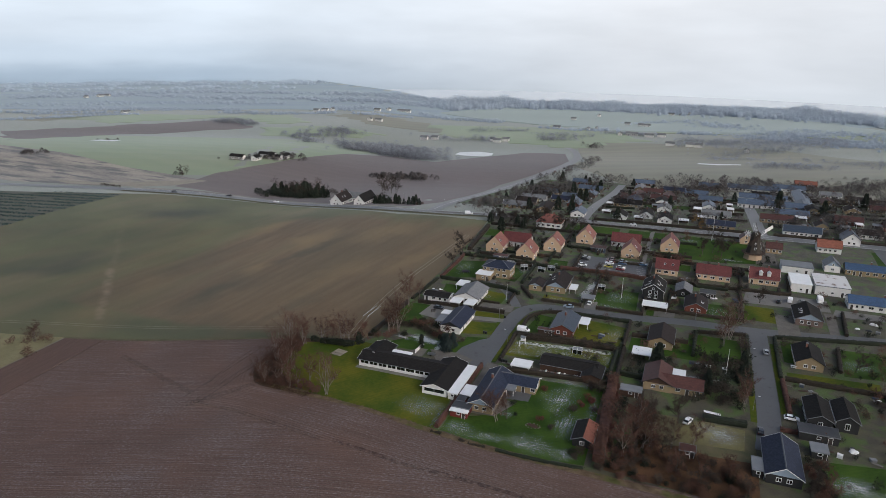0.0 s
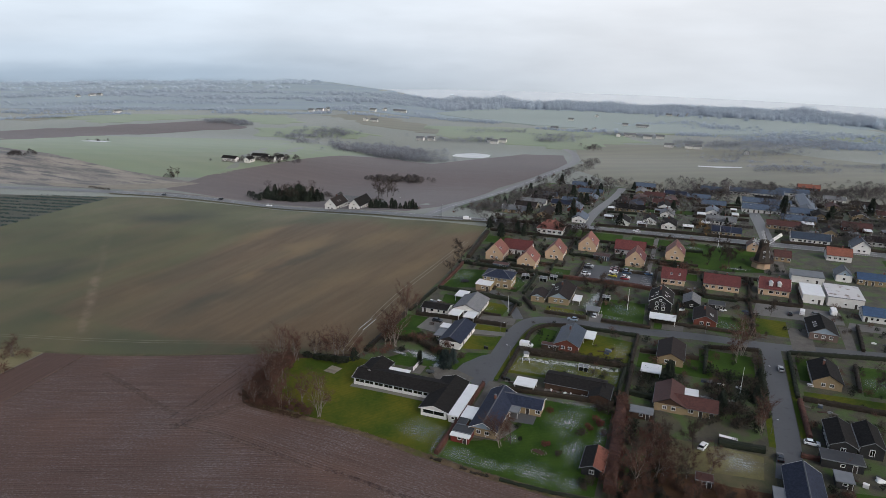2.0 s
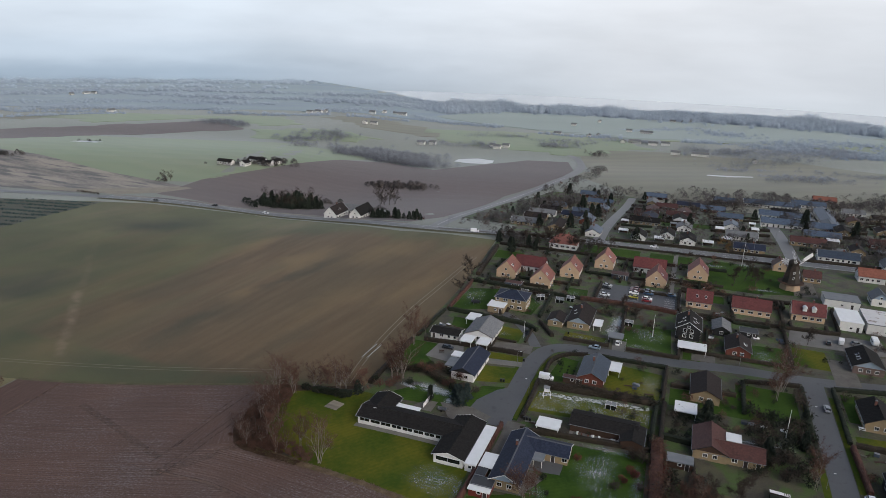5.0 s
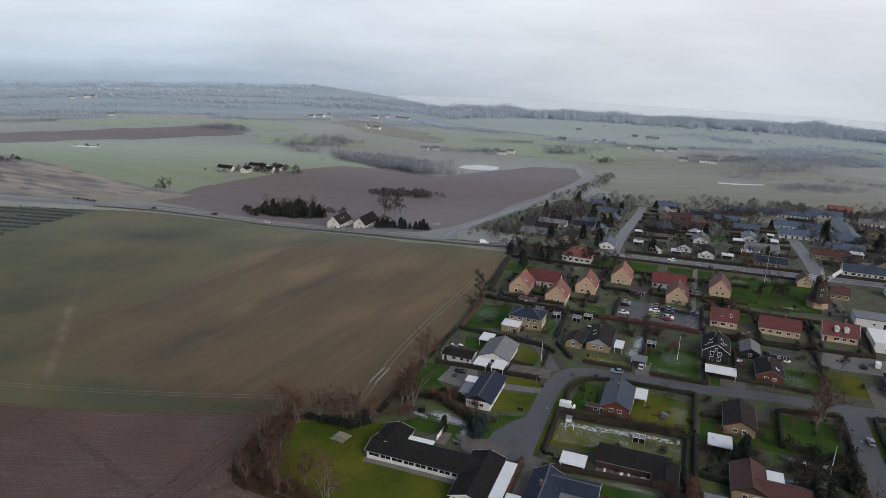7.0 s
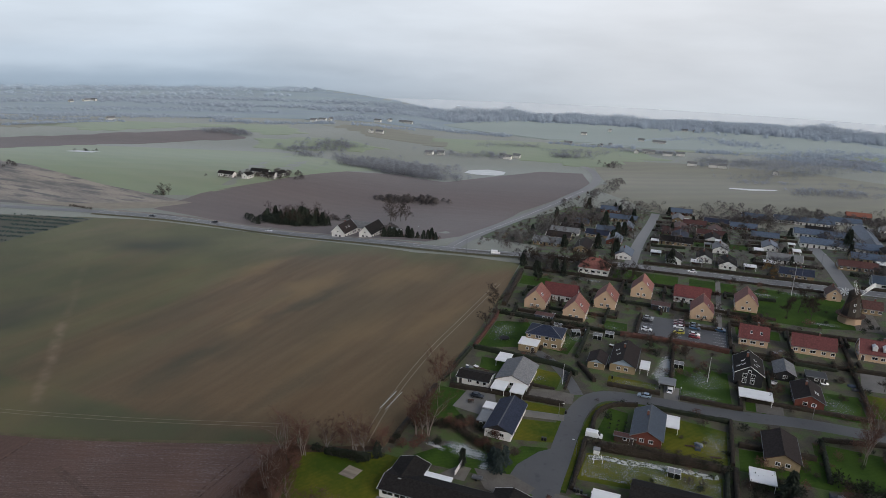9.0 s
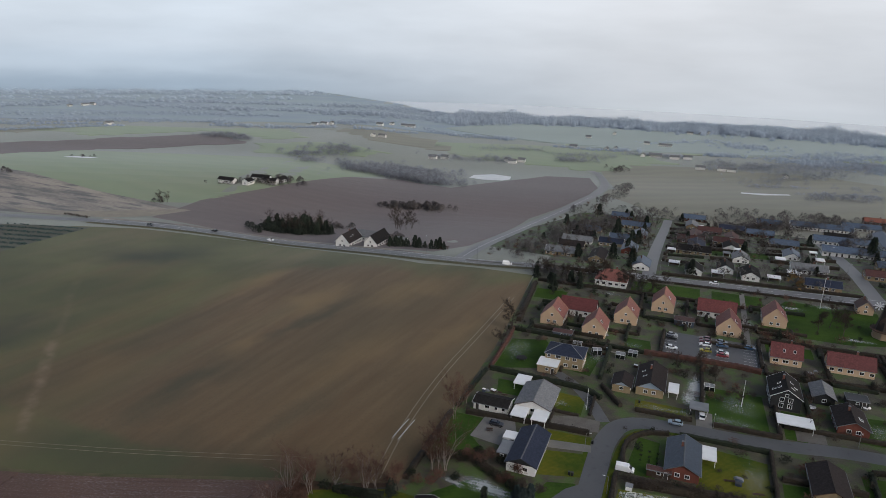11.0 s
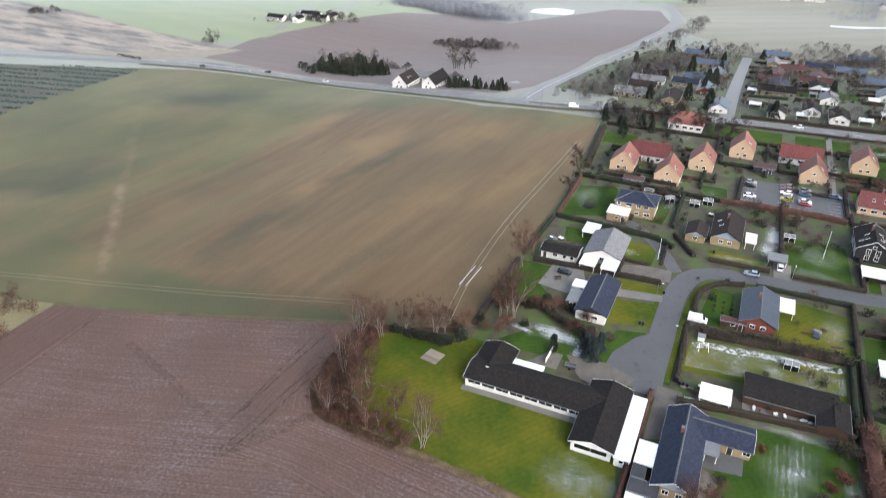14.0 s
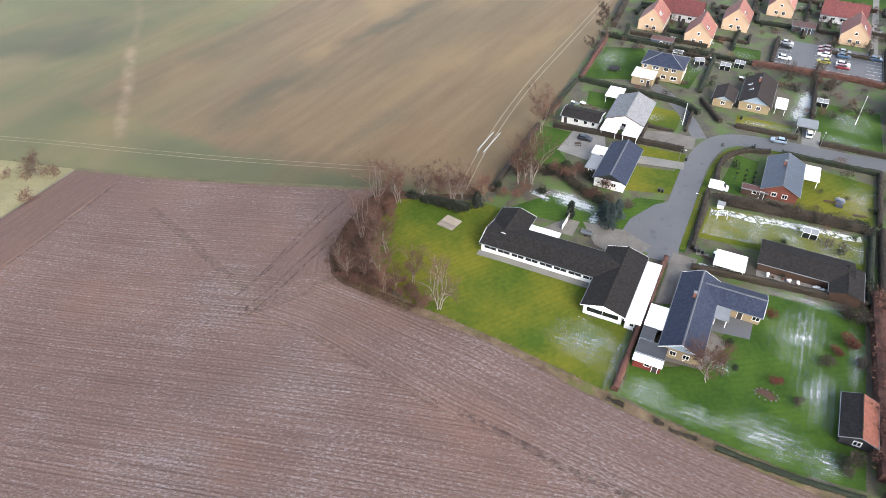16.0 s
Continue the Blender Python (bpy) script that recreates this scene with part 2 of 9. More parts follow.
def plough_material():
    """Turned soil: tone and frost drawn out along the furrows, whose run each mesh carries as an attribute."""
    mat, n, l, num, ramp, scaled, cloud, mix, attribute = kit("ploughed_soil")
    p = n["Principled BSDF"]
    p.inputs["Roughness"].default_value, p.inputs["Specular IOR Level"].default_value = 0.92, 0.2
    run = attribute("run", "Vector")
    at = n.new("ShaderNodeTexCoord").outputs["Object"]
    rows = cloud(scaled(run, 0.03, 0.9), 1.0, 4.0, 0.6)
    clods = cloud(at, 1.6, 7.0, 0.65)
    wide = cloud(at, 0.035, 3.0)
    col = mix(ramp(rows, 0.2, 0.8), (0.145, 0.093, 0.076), (0.195, 0.126, 0.101))
    col = mix(ramp(clods, 0.35, 0.7, 0.6), col, (0.12, 0.078, 0.064))
    col = mix(ramp(wide, 0.42, 0.72, 0.5), col, (0.225, 0.135, 0.10))
    col = mix(ramp(cloud(at, 0.022, 3.0), 0.5, 0.74, 0.45), col, (0.15, 0.112, 0.10))
    # frost caught on the furrow crests, thick in some stretches and thin in others
    crest = cloud(scaled(run, 0.05, 1.3), 1.0, 3.0, 0.6)
    flecks = cloud(scaled(run, 1.1, 2.6), 1.0, 5.0, 0.75)
    zone = ramp(cloud(at, 0.045, 4.0), 0.3, 0.72)
    much = num("ADD", num("MULTIPLY", crest, 0.5), num("ADD", num("MULTIPLY", flecks, 1.5), num("MULTIPLY", zone, 0.12)))
    much = num("SUBTRACT", much, num("MULTIPLY", attribute("bare", "Fac"), 0.4))
    col = mix(ramp(much, 1.0, 1.52, 0.8), col, (0.44, 0.40, 0.39))
    l.new(col, p.inputs["Base Color"])
    b = n.new("ShaderNodeBump")
    b.inputs["Strength"].default_value, b.inputs["Distance"].default_value = 0.8, 0.16
    l.new(num("ADD", clods, num("MULTIPLY", rows, 1.2)), b.inputs["Height"])
    l.new(b.outputs[0], p.inputs["Normal"])
    return mat


M = {}
# pale tone and bluish sheen put haze into the open ground's colour
M["ground"] = material("winter_ground", (0.225, 0.215, 0.135), (0.175, 0.175, 0.105), scale=0.012, detail=0.4, bump=0.1, bump_scale=1.5, sheen=0.4, spec=0.3)
M["field"] = field_material()
M["plough"] = plough_material()
# far fields and heath: tones lifted and sheened to suggest haze
M["plough_far"] = material("bare_soil", (0.215, 0.16, 0.142), (0.17, 0.128, 0.115), scale=0.02, detail=0.3, bump=0.1, bump_scale=2, sheen=0.14, stretch=(0.3, 1, 1), turn=20, waves=(0.03, 2.5, (0.15, 0.112, 0.10), 0.25))
M["green_far"] = material("far_winter_crop", (0.20, 0.27, 0.075), (0.25, 0.27, 0.11), scale=0.008, detail=0.5, sheen=0.35, waves=(0.012, 4.0, (0.16, 0.215, 0.07), 0.25), turn=30)
M["heath"] = material("dry_heath", (0.43, 0.36, 0.27), (0.19, 0.155, 0.125), scale=0.06, detail=1.2, stretch=(0.25, 1.3, 1), turn=22, bump=0.3, bump_scale=0.6, sheen=0.2, contrast=0.3, spots=(0.13, 0.11, 0.095), spot_scale=0.12, spot_at=(0.52, 0.62))
M["stubble"] = material("straw_stubble", (0.29, 0.26, 0.16), (0.22, 0.205, 0.125), scale=0.015, detail=0.4, stretch=(0.6, 1.0, 1), turn=-20, sheen=0.22, waves=(0.010, 5.0, (0.20, 0.175, 0.115), 0.4))
M["straw"] = material("bleached_roadside_grass", (0.36, 0.30, 0.20), (0.26, 0.21, 0.14), scale=0.2, detail=0.8, sheen=0.2)
M["rust_grass"] = material("rusty_dead_bramble", (0.19, 0.10, 0.05), (0.08, 0.05, 0.03), scale=0.25, detail=1.0, bump=0.2, bump_scale=3, spec=0.1)
M["litter"] = material("leaf_litter", (0.135, 0.083, 0.053), (0.06, 0.04, 0.026), spec=0.1, scale=0.35, detail=0.9, bump=0.15, bump_scale=3)
M["track"] = material("pressed_damp_soil", (0.125, 0.083, 0.067), (0.16, 0.108, 0.09), scale=0.6, detail=0.8, bump=0.06, bump_scale=4)
M["track_red"] = material("reddish_turned_soil", (0.34, 0.225, 0.17), (0.28, 0.185, 0.14), scale=0.5, detail=0.8, bump=0.08, bump_scale=4)
M["dry_pale"] = material("bleached_meadow_grass", (0.35, 0.315, 0.175), (0.22, 0.205, 0.105), scale=0.15, detail=1.0, bump=0.2, bump_scale=2, spec=0.1)
M["dry"] = material("dry_grass", (0.27, 0.24, 0.09), (0.15, 0.13, 0.06), scale=0.12, detail=0.8, bump=0.2, bump_scale=2)
M["nursery"] = material("nursery_ground", (0.16, 0.16, 0.125), (0.11, 0.118, 0.09), scale=0.05, detail=0.6, bump=0.2, bump_scale=2)
M["lawn"] = material(spec=0.1, name="green_lawn", base=(0.078, 0.142, 0.019), second=(0.036, 0.080, 0.012), scale=0.09, detail=0.7, bump=0.06, bump_scale=6, contrast=0.35, waves=(0.24, 1.5, (0.04, 0.08, 0.008), 0.2), turn=-15)
M["lawn_mossy"] = material(spec=0.1, name="mossy_lawn", base=(0.182, 0.176, 0.018), second=(0.064, 0.108, 0.011), scale=0.06, detail=0.7, bump=0.06, bump_scale=6, contrast=0.28, waves=(0.24, 1.5, (0.06, 0.10, 0.01), 0.18), turn=-35)

M["snow"] = material("thin_snow", (0.51, 0.52, 0.51), (0.30, 0.33, 0.25), scale=0.5, detail=0.9, bump=0.05, bump_scale=5)
M["garden"] = material("garden_earth", (0.128, 0.120, 0.066), (0.080, 0.066, 0.050), scale=0.2, detail=1.2, bump=0.15, bump_scale=2.5, spots=(0.095, 0.145, 0.032), spot_scale=0.16, spot_at=(0.48, 0.6), contrast=0.3, spec=0.2, sheen=0.12)
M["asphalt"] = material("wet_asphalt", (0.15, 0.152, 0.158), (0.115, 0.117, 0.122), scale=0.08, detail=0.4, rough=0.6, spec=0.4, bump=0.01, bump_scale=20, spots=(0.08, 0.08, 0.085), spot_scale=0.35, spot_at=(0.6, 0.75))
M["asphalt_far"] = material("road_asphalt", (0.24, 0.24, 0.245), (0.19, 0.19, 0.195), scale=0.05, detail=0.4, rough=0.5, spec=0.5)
M["paving"] = material("concrete_paving", (0.29, 0.275, 0.25), (0.21, 0.20, 0.18), scale=0.25, detail=0.7, rough=0.7, bump=0.02, bump_scale=6)
M["gravel"] = material("gravel", (0.24, 0.22, 0.19), (0.15, 0.135, 0.115), scale=0.3, detail=0.9, bump=0.05, bump_scale=10)
M["straw_edge"] = material("trampled_dead_grass", (0.30, 0.225, 0.14), (0.14, 0.095, 0.062), scale=0.45, detail=1.1, bump=0.25, bump_scale=3, spots=(0.17, 0.17, 0.06), spot_scale=0.22, spot_at=(0.5, 0.62), spec=0.1)
M["verge"] = material("rough_verge", (0.18, 0.15, 0.08), (0.095, 0.10, 0.04), scale=0.25, detail=0.8, bump=0.15, bump_scale=3)
M["paint"] = material("road_paint", (0.62, 0.62, 0.6), rough=0.6)
# the pale base stands in for fog light mirrored by the sea
M["sea"] = material("grey_sea", (0.60, 0.62, 0.635), (0.56, 0.58, 0.60), rough=0.25, spec=0.9, scale=0.004)
# one even pale tone for ponds and standing water
M["water_pale"] = material("pale_water_surface", (0.62, 0.63, 0.63), (0.45, 0.47, 0.48), scale=0.1, rough=0.4)
M["pond"] = material("still_pond_water", (0.12, 0.13, 0.13), rough=0.08, spec=0.6)


def thaw_material():
    """Thin snow lying in mown stripes and dots, where the cover attribute is high, and open to the grass elsewhere."""
    mat, n, l, num, ramp, scaled, cloud, mix, attribute = kit("thawing_snow")
    p = n["Principled BSDF"]
    p.inputs["Roughness"].default_value = 0.85
    run, cover = attribute("run", "Vector"), attribute("cover", "Fac")
    dots = cloud(scaled(run, 2.7, 3.7), 1.0, 3.0, 0.7)
    cut = n.new("ShaderNodeSeparateXYZ")
    l.new(run, cut.inputs[0])
    sway = num("MULTIPLY", cloud(run, 0.12, 2.0), 2.4)
    stripe = num("SINE", num("ADD", num("MULTIPLY", cut.outputs["Y"], 5.2), sway))
    patch = cloud(run, 0.3, 4.0)
    value = num("ADD", num("MULTIPLY", cover, 0.42), num("ADD", num("MULTIPLY", dots, 1.3), num("ADD", num("MULTIPLY", stripe, 0.06), num("MULTIPLY", patch, 0.55))))
    l.new(mix(dots, (0.60, 0.62, 0.62), (0.52, 0.56, 0.54)), p.inputs["Base Color"])
    l.new(ramp(value, 0.98, 1.75, 0.56), p.inputs["Alpha"])
    return mat


def dotted_snow():
    """Snow caught in rows of small hollows, the grass showing between."""
    mat = material("dotted_snow", (0.54, 0.56, 0.55), (0.45, 0.48, 0.46), scale=0.8)
    n, l = mat.node_tree.nodes, mat.node_tree.links
    spin = n.new("ShaderNodeMapping")
    spin.inputs["Rotation"].default_value = (0, 0, radians(18))
    l.new(n.new("ShaderNodeTexCoord").outputs["Object"], spin.inputs[0])
    v, t = n.new("ShaderNodeTexVoronoi"), n.new("ShaderNodeTexNoise")
    v.inputs["Scale"].default_value, v.inputs["Randomness"].default_value = 3.8, 1.0
    t.inputs["Scale"].default_value, t.inputs["Detail"].default_value = 0.25, 4.0
    for node in (v, t):
        l.new(spin.outputs[0], node.inputs["Vector"])
    add, r = n.new("ShaderNodeMath"), n.new("ShaderNodeMapRange")
    add.operation = "SUBTRACT"
    l.new(t.outputs["Fac"], add.inputs[0])
    l.new(v.outputs["Distance"], add.inputs[1])
    r.inputs["From Min"].default_value, r.inputs["From Max"].default_value, r.inputs["To Max"].default_value = -0.06, 0.46, 0.6
    l.new(add.outputs[0], r.inputs["Value"])
    l.new(r.outputs[0], n["Principled BSDF"].inputs["Alpha"])
    return mat


M["dots"] = dotted_snow()
M["thaw"] = thaw_material()


def broken(mat, size, a, b, most):
    """Opens a thin soil surface in patches, so that the ground shows through."""
    n, l = mat.node_tree.nodes, mat.node_tree.links
    t, r = n.new("ShaderNodeTexNoise"), n.new("ShaderNodeMapRange")
    t.inputs["Scale"].default_value, t.inputs["Detail"].default_value = size, 6.0
    l.new(n.new("ShaderNodeTexCoord").outputs["Object"], t.inputs["Vector"])
    r.inputs["From Min"].default_value, r.inputs["From Max"].default_value = a, b
    r.inputs["To Max"].default_value = most
    l.new(t.outputs["Fac"], r.inputs["Value"])
    l.new(r.outputs[0], n["Principled BSDF"].inputs["Alpha"])


broken(M["snow"], 0.9, 0.36, 0.58, 0.9)
broken(M["track"], 0.8, 0.35, 0.65, 0.5)
broken(M["track_red"], 0.8, 0.3, 0.75, 0.5)


def roof_mat(name, base, rough=0.6, rows=3.2, second=None, spec=0.28):
    return material(name, base, second or tuple(c * 0.7 for c in base), rough=rough, scale=0.5, detail=0.6, waves=(rows, 0.4, tuple(c * 0.45 for c in base), 0.35),
                    bump=0.02, bump_scale=5, spec=spec, vary=0.12, spots=tuple(min(0.5, c * 1.5 + 0.01) for c in base), spot_scale=1.8, spot_at=(0.4, 0.95))


M["roof_black"] = roof_mat("black_roofing", (0.028, 0.025, 0.023), 0.75, spec=0.1)
M["roof_blue"] = roof_mat("dark_slate_blue_roofing", (0.042, 0.052, 0.088), 0.65, spec=0.14)
M["roof_steel"] = roof_mat("blue_grey_steel_roofing", (0.066, 0.09, 0.13), 0.45)
M["roof_grey"] = roof_mat("weathered_grey_roofing", (0.27, 0.275, 0.28), 0.75)
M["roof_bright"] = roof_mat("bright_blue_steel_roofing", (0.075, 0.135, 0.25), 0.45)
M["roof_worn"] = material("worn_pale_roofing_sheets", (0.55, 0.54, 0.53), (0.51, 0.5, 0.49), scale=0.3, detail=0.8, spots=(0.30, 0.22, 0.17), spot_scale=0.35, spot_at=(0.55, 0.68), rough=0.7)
# paler, bluer copy of the steel roofing, lifted for haze on far houses
M["roof_steel_far"] = roof_mat("far_steel_roofing", (0.12, 0.16, 0.225), 0.45)
# greyed and lightened with sheen, as distance haze would do
M["pasture"] = material("grey_green_pasture", (0.225, 0.275, 0.205), (0.18, 0.23, 0.17), scale=0.006, detail=0.3, sheen=0.45, stretch=(0.4, 2, 1))
M["roof_brown"] = roof_mat("dark_brown_roof_tiles", (0.042, 0.032, 0.029), 0.7, spec=0.12)
M["roof_redbrown"] = roof_mat("red_brown_roof_tiles", (0.12, 0.05, 0.04), 0.6)
M["roof_red"] = roof_mat("red_roof_tiles", (0.185, 0.052, 0.048), 0.6)
M["roof_orange"] = roof_mat("orange_roof_tiles", (0.33, 0.12, 0.075), 0.65)
M["roof_pale"] = roof_mat("pale_pink_roof_tiles", (0.36, 0.14, 0.11), 0.65)
M["felt_white"] = material("white_roofing_felt", (0.70, 0.71, 0.71), (0.62, 0.635, 0.63), scale=0.5, detail=0.4, rough=0.6)
M["felt_grey"] = material("grey_roofing_felt", (0.30, 0.32, 0.34), (0.22, 0.235, 0.25), scale=0.4, detail=0.5, rough=0.7)
M["felt_dark"] = material("dark_roofing_felt", (0.06, 0.065, 0.075), (0.09, 0.09, 0.095), scale=0.4, detail=0.5, rough=0.7)
M["wall_white"] = material("white_rendered_wall", (0.63, 0.62, 0.595), (0.53, 0.52, 0.50), scale=0.6, detail=0.5, vary=0.06)
M["wall_yellow"] = material("yellow_rendered_wall", (0.76, 0.55, 0.37), (0.68, 0.485, 0.32), scale=0.4, detail=0.5, vary=0.05)
M["brick_yellow"] = material("yellow_brick_wall", (0.48, 0.36, 0.20), (0.36, 0.27, 0.16), scale=0.8, detail=0.9, waves=(3.2, 0.2, (0.3, 0.25, 0.18), 0.3), vary=0.06)
M["brick_red"] = material("red_brick_wall", (0.26, 0.085, 0.055), (0.19, 0.06, 0.042), scale=0.8, detail=0.9, vary=0.08)
M["wood_black"] = material("black_timber_cladding", (0.028, 0.028, 0.03), (0.04, 0.04, 0.042), scale=0.6, detail=0.6)
M["wood_brown"] = material("brown_timber_cladding", (0.10, 0.055, 0.035), (0.075, 0.042, 0.028), scale=0.6, detail=0.6)
M["wood_red"] = material("red_painted_timber", (0.22, 0.035, 0.028), (0.16, 0.03, 0.024), scale=0.6, detail=0.6)
M["wood_blue"] = material("blue_painted_timber", (0.10, 0.13, 0.18), (0.08, 0.10, 0.14), scale=0.6, detail=0.6)
M["gable_blue"] = material("pale_blue_gable_boarding", (0.42, 0.52, 0.63), (0.36, 0.45, 0.56), scale=0.6, detail=0.4)
M["trim"] = material("white_painted_trim", (0.7, 0.7, 0.69), (0.6, 0.6, 0.59), scale=1.0)
M["grey_metal"] = material("galvanised_metal", (0.42, 0.43, 0.44), rough=0.45, metal=0.8)
M["glass"] = material("window_glass", (0.025, 0.03, 0.035), rough=0.06, spec=0.7)
M["door"] = material("dark_door", (0.06, 0.05, 0.045), rough=0.5)
M["brick_grey"] = material("grey_brown_brick_wall", (0.25, 0.18, 0.155), (0.18, 0.13, 0.115), scale=0.8, detail=0.9, vary=0.08)
M["brick_chimney"] = material("chimney_brick", (0.27, 0.12, 0.09), scale=2.0)
M["bark"] = material("grey_brown_bark", (0.13, 0.105, 0.085), (0.075, 0.06, 0.05), scale=2.0, detail=0.8)
M["birch"] = material("white_birch_bark", (0.42, 0.37, 0.33), (0.2, 0.165, 0.15), scale=1.2, detail=0.9)
M["twig"] = material("bare_purple_brown_twigs", (0.185, 0.100, 0.072), (0.100, 0.057, 0.043), scale=0.6, vary=0.25, spec=0.1)
M["twig_grey"] = material("bare_grey_twigs", (0.105, 0.082, 0.064), (0.06, 0.048, 0.038), scale=0.6, vary=0.25, spec=0.1)
# the five far-wood tones are paled and blued to paint in haze
M["wood_pale"] = material("hazed_blue_twigs", (0.295, 0.36, 0.44), (0.25, 0.31, 0.385), scale=0.006, detail=0.2, sheen=0.6)
M["wood_slope"] = material("hazed_slope_twigs", (0.30, 0.315, 0.365), (0.235, 0.25, 0.295), scale=0.01, detail=0.3, sheen=0.4)
M["wood_fog"] = material("fog_toned_twigs", (0.41, 0.50, 0.60), (0.38, 0.465, 0.56), scale=0.006, detail=0.2, sheen=0.6)
M["wood_coast"] = material("hazed_coast_twigs", (0.40, 0.48, 0.58), (0.34, 0.42, 0.51), scale=0.006, detail=0.2, sheen=0.6)
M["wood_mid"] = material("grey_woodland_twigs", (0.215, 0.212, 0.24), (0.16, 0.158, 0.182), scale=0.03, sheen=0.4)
M["scrub"] = material("brown_scrub_twigs", (0.160, 0.136, 0.124), (0.100, 0.087, 0.081), scale=0.1, sheen=0.05, spec=0.1)
M["ridge"] = material("grey_ridge_tiles", (0.17, 0.18, 0.2), scale=1.0)
M["twig_willow"] = material("yellow_willow_twigs", (0.33, 0.20, 0.07), (0.24, 0.15, 0.06), scale=0.6)
M["needle"] = material("dark_conifer_needles", (0.040, 0.054, 0.034), (0.026, 0.036, 0.025), scale=1.0, vary=0.3)
M["needle_blue"] = material("blue_spruce_needles", (0.05, 0.075, 0.07), (0.03, 0.048, 0.045), scale=1.0, vary=0.2)
M["hedge_dark"] = material("clipped_bare_hedge", (0.052, 0.037, 0.024), (0.026, 0.022, 0.014), scale=0.7, detail=0.9, vary=0.2)
M["hedge_green"] = material("evergreen_hedge", (0.028, 0.036, 0.017), (0.014, 0.020, 0.010), scale=0.7, detail=0.9, vary=0.2)
M["hedge_beech"] = material("russet_beech_hedge", (0.15, 0.066, 0.046), (0.075, 0.036, 0.026), scale=0.8, detail=0.9, vary=0.12)
M["red_shrub"] = material("red_leaved_shrub", (0.20, 0.05, 0.035), (0.11, 0.035, 0.028), scale=0.8, detail=0.8)
M["tyre"] = material("tyre_rubber", (0.02, 0.02, 0.02), rough=0.8)
M["rim"] = material("alloy_rim", (0.5, 0.5, 0.5), rough=0.35, metal=0.9)
M["lamp_glass"] = material("lamp_lens", (0.7, 0.7, 0.7), rough=0.1, spec=0.6)
M["plastic_white"] = material("white_plastic", (0.78, 0.78, 0.77), rough=0.5)
M["thatch"] = material("dark_shingle_cladding", (0.085, 0.07, 0.055), (0.055, 0.046, 0.038), scale=0.6, detail=0.9, waves=(2.2, 0.4, (0.04, 0.033, 0.027), 0.4))


def car_paint(name, c):
    m = material("car_paint_" + name, c, tuple(x * 0.92 for x in c), rough=0.28, spec=0.6)
    m.node_tree.nodes["Principled BSDF"].inputs["Coat Weight"].default_value = 0.6
    return m


PAINTS = {"white": car_paint("white", (0.75, 0.75, 0.75)), "black": car_paint("black", (0.015, 0.015, 0.018)), "silver": car_paint("silver", (0.45, 0.47, 0.5)),
          "blue": car_paint("blue", (0.06, 0.14, 0.26)), "pale_blue": car_paint("pale_blue", (0.35, 0.45, 0.55)), "red": car_paint("red", (0.35, 0.03, 0.04)),
          "yellow": car_paint("yellow", (0.55, 0.50, 0.05)), "dark_red": car_paint("dark_red", (0.16, 0.03, 0.05)), "grey": car_paint("grey", (0.12, 0.13, 0.14))}


# ---- mesh helpers ----
def link(name, bm, mat, parent=None, label=""):
    me = bpy.data.meshes.new(name)
    bm.to_mesh(me)
    bm.free()
    me.materials.append(mat)
    ob = new(name, me)
    if parent:
        ob.parent = parent
    if label:
        ob["label"] = label
    return ob


def part(name, bm, mat, parent, label=""):
    return link(name, bm, mat, parent, label)


def shared(name, me, parent, m=None, label=""):
    """A part on mesh data that other parts use too."""
    ob = new(name, me)
    ob.parent = parent
    if m is not None:
        ob.matrix_basis = m
    if label:
        ob["label"] = label
    return ob


def mesh_of(name, bm, mat):
    me = bpy.data.meshes.new(name)
    bm.to_mesh(me)
    bm.free()
    me.materials.append(mat)
    return me


def raw(name, verts, faces, mat):
    me = bpy.data.meshes.new(name)
    me.from_pydata(verts, [], faces)
    me.materials.append(mat)
    me.update()
    return me


def box(bm, x, y, z, sx, sy, sz, turn=0.0, tilt=0.0, bevel=0.0):
    """A box by its centre and sizes."""
    m = pose(x, y, z, 0, tilt, turn) @ Matrix.Diagonal((sx, sy, sz, 1))
    out = bmesh.ops.create_cube(bm, size=1, matrix=m)
    if bevel:
        edges = {e for v in out["verts"] for e in v.link_edges}
        bmesh.ops.bevel(bm, geom=list(edges), offset=bevel, segments=1, affect="EDGES")
    return bm


def rod(bm, a, b, r, r2=None, sides=6):
    a, b = Vector(a), Vector(b)
    d = b - a
    m = Matrix.Translation((a + b) / 2) @ d.to_track_quat("Z", "Y").to_matrix().to_4x4()
    bmesh.ops.create_cone(bm, cap_ends=True, segments=sides, radius1=r, radius2=r if r2 is None else r2, depth=d.length, matrix=m)
    return bm


def prism(bm, outline, z0, z1):
    """A solid between two heights on an outline of x, y."""
    low = [bm.verts.new((x, y, z0)) for x, y in outline]
    top = [bm.verts.new((x, y, z1)) for x, y in outline]
    bm.faces.new(top)
    bm.faces.new(low[::-1])
    for i in range(len(low)):
        j = (i + 1) % len(low)
        bm.faces.new((low[i], low[j], top[j], top[i]))
    bmesh.ops.recalc_face_normals(bm, faces=bm.faces[:])
    return bm


def thing(name, x, y, turn, label, category, group="", z=None):
    ob = new(name)
    ob.empty_display_size = 0.5
    ob.matrix_basis = pose(x, y, terrain(x, y) if z is None else z, 0, 0, turn)
    return tagged(ob, label, category, group)


# ---- ground ----
def span(a, b, fine_a, fine_b, fine, coarse):
    out, v = [], a
    while v < b:
        out.append(v)
        v += fine if fine_a <= v < fine_b else coarse
    return out + [b]


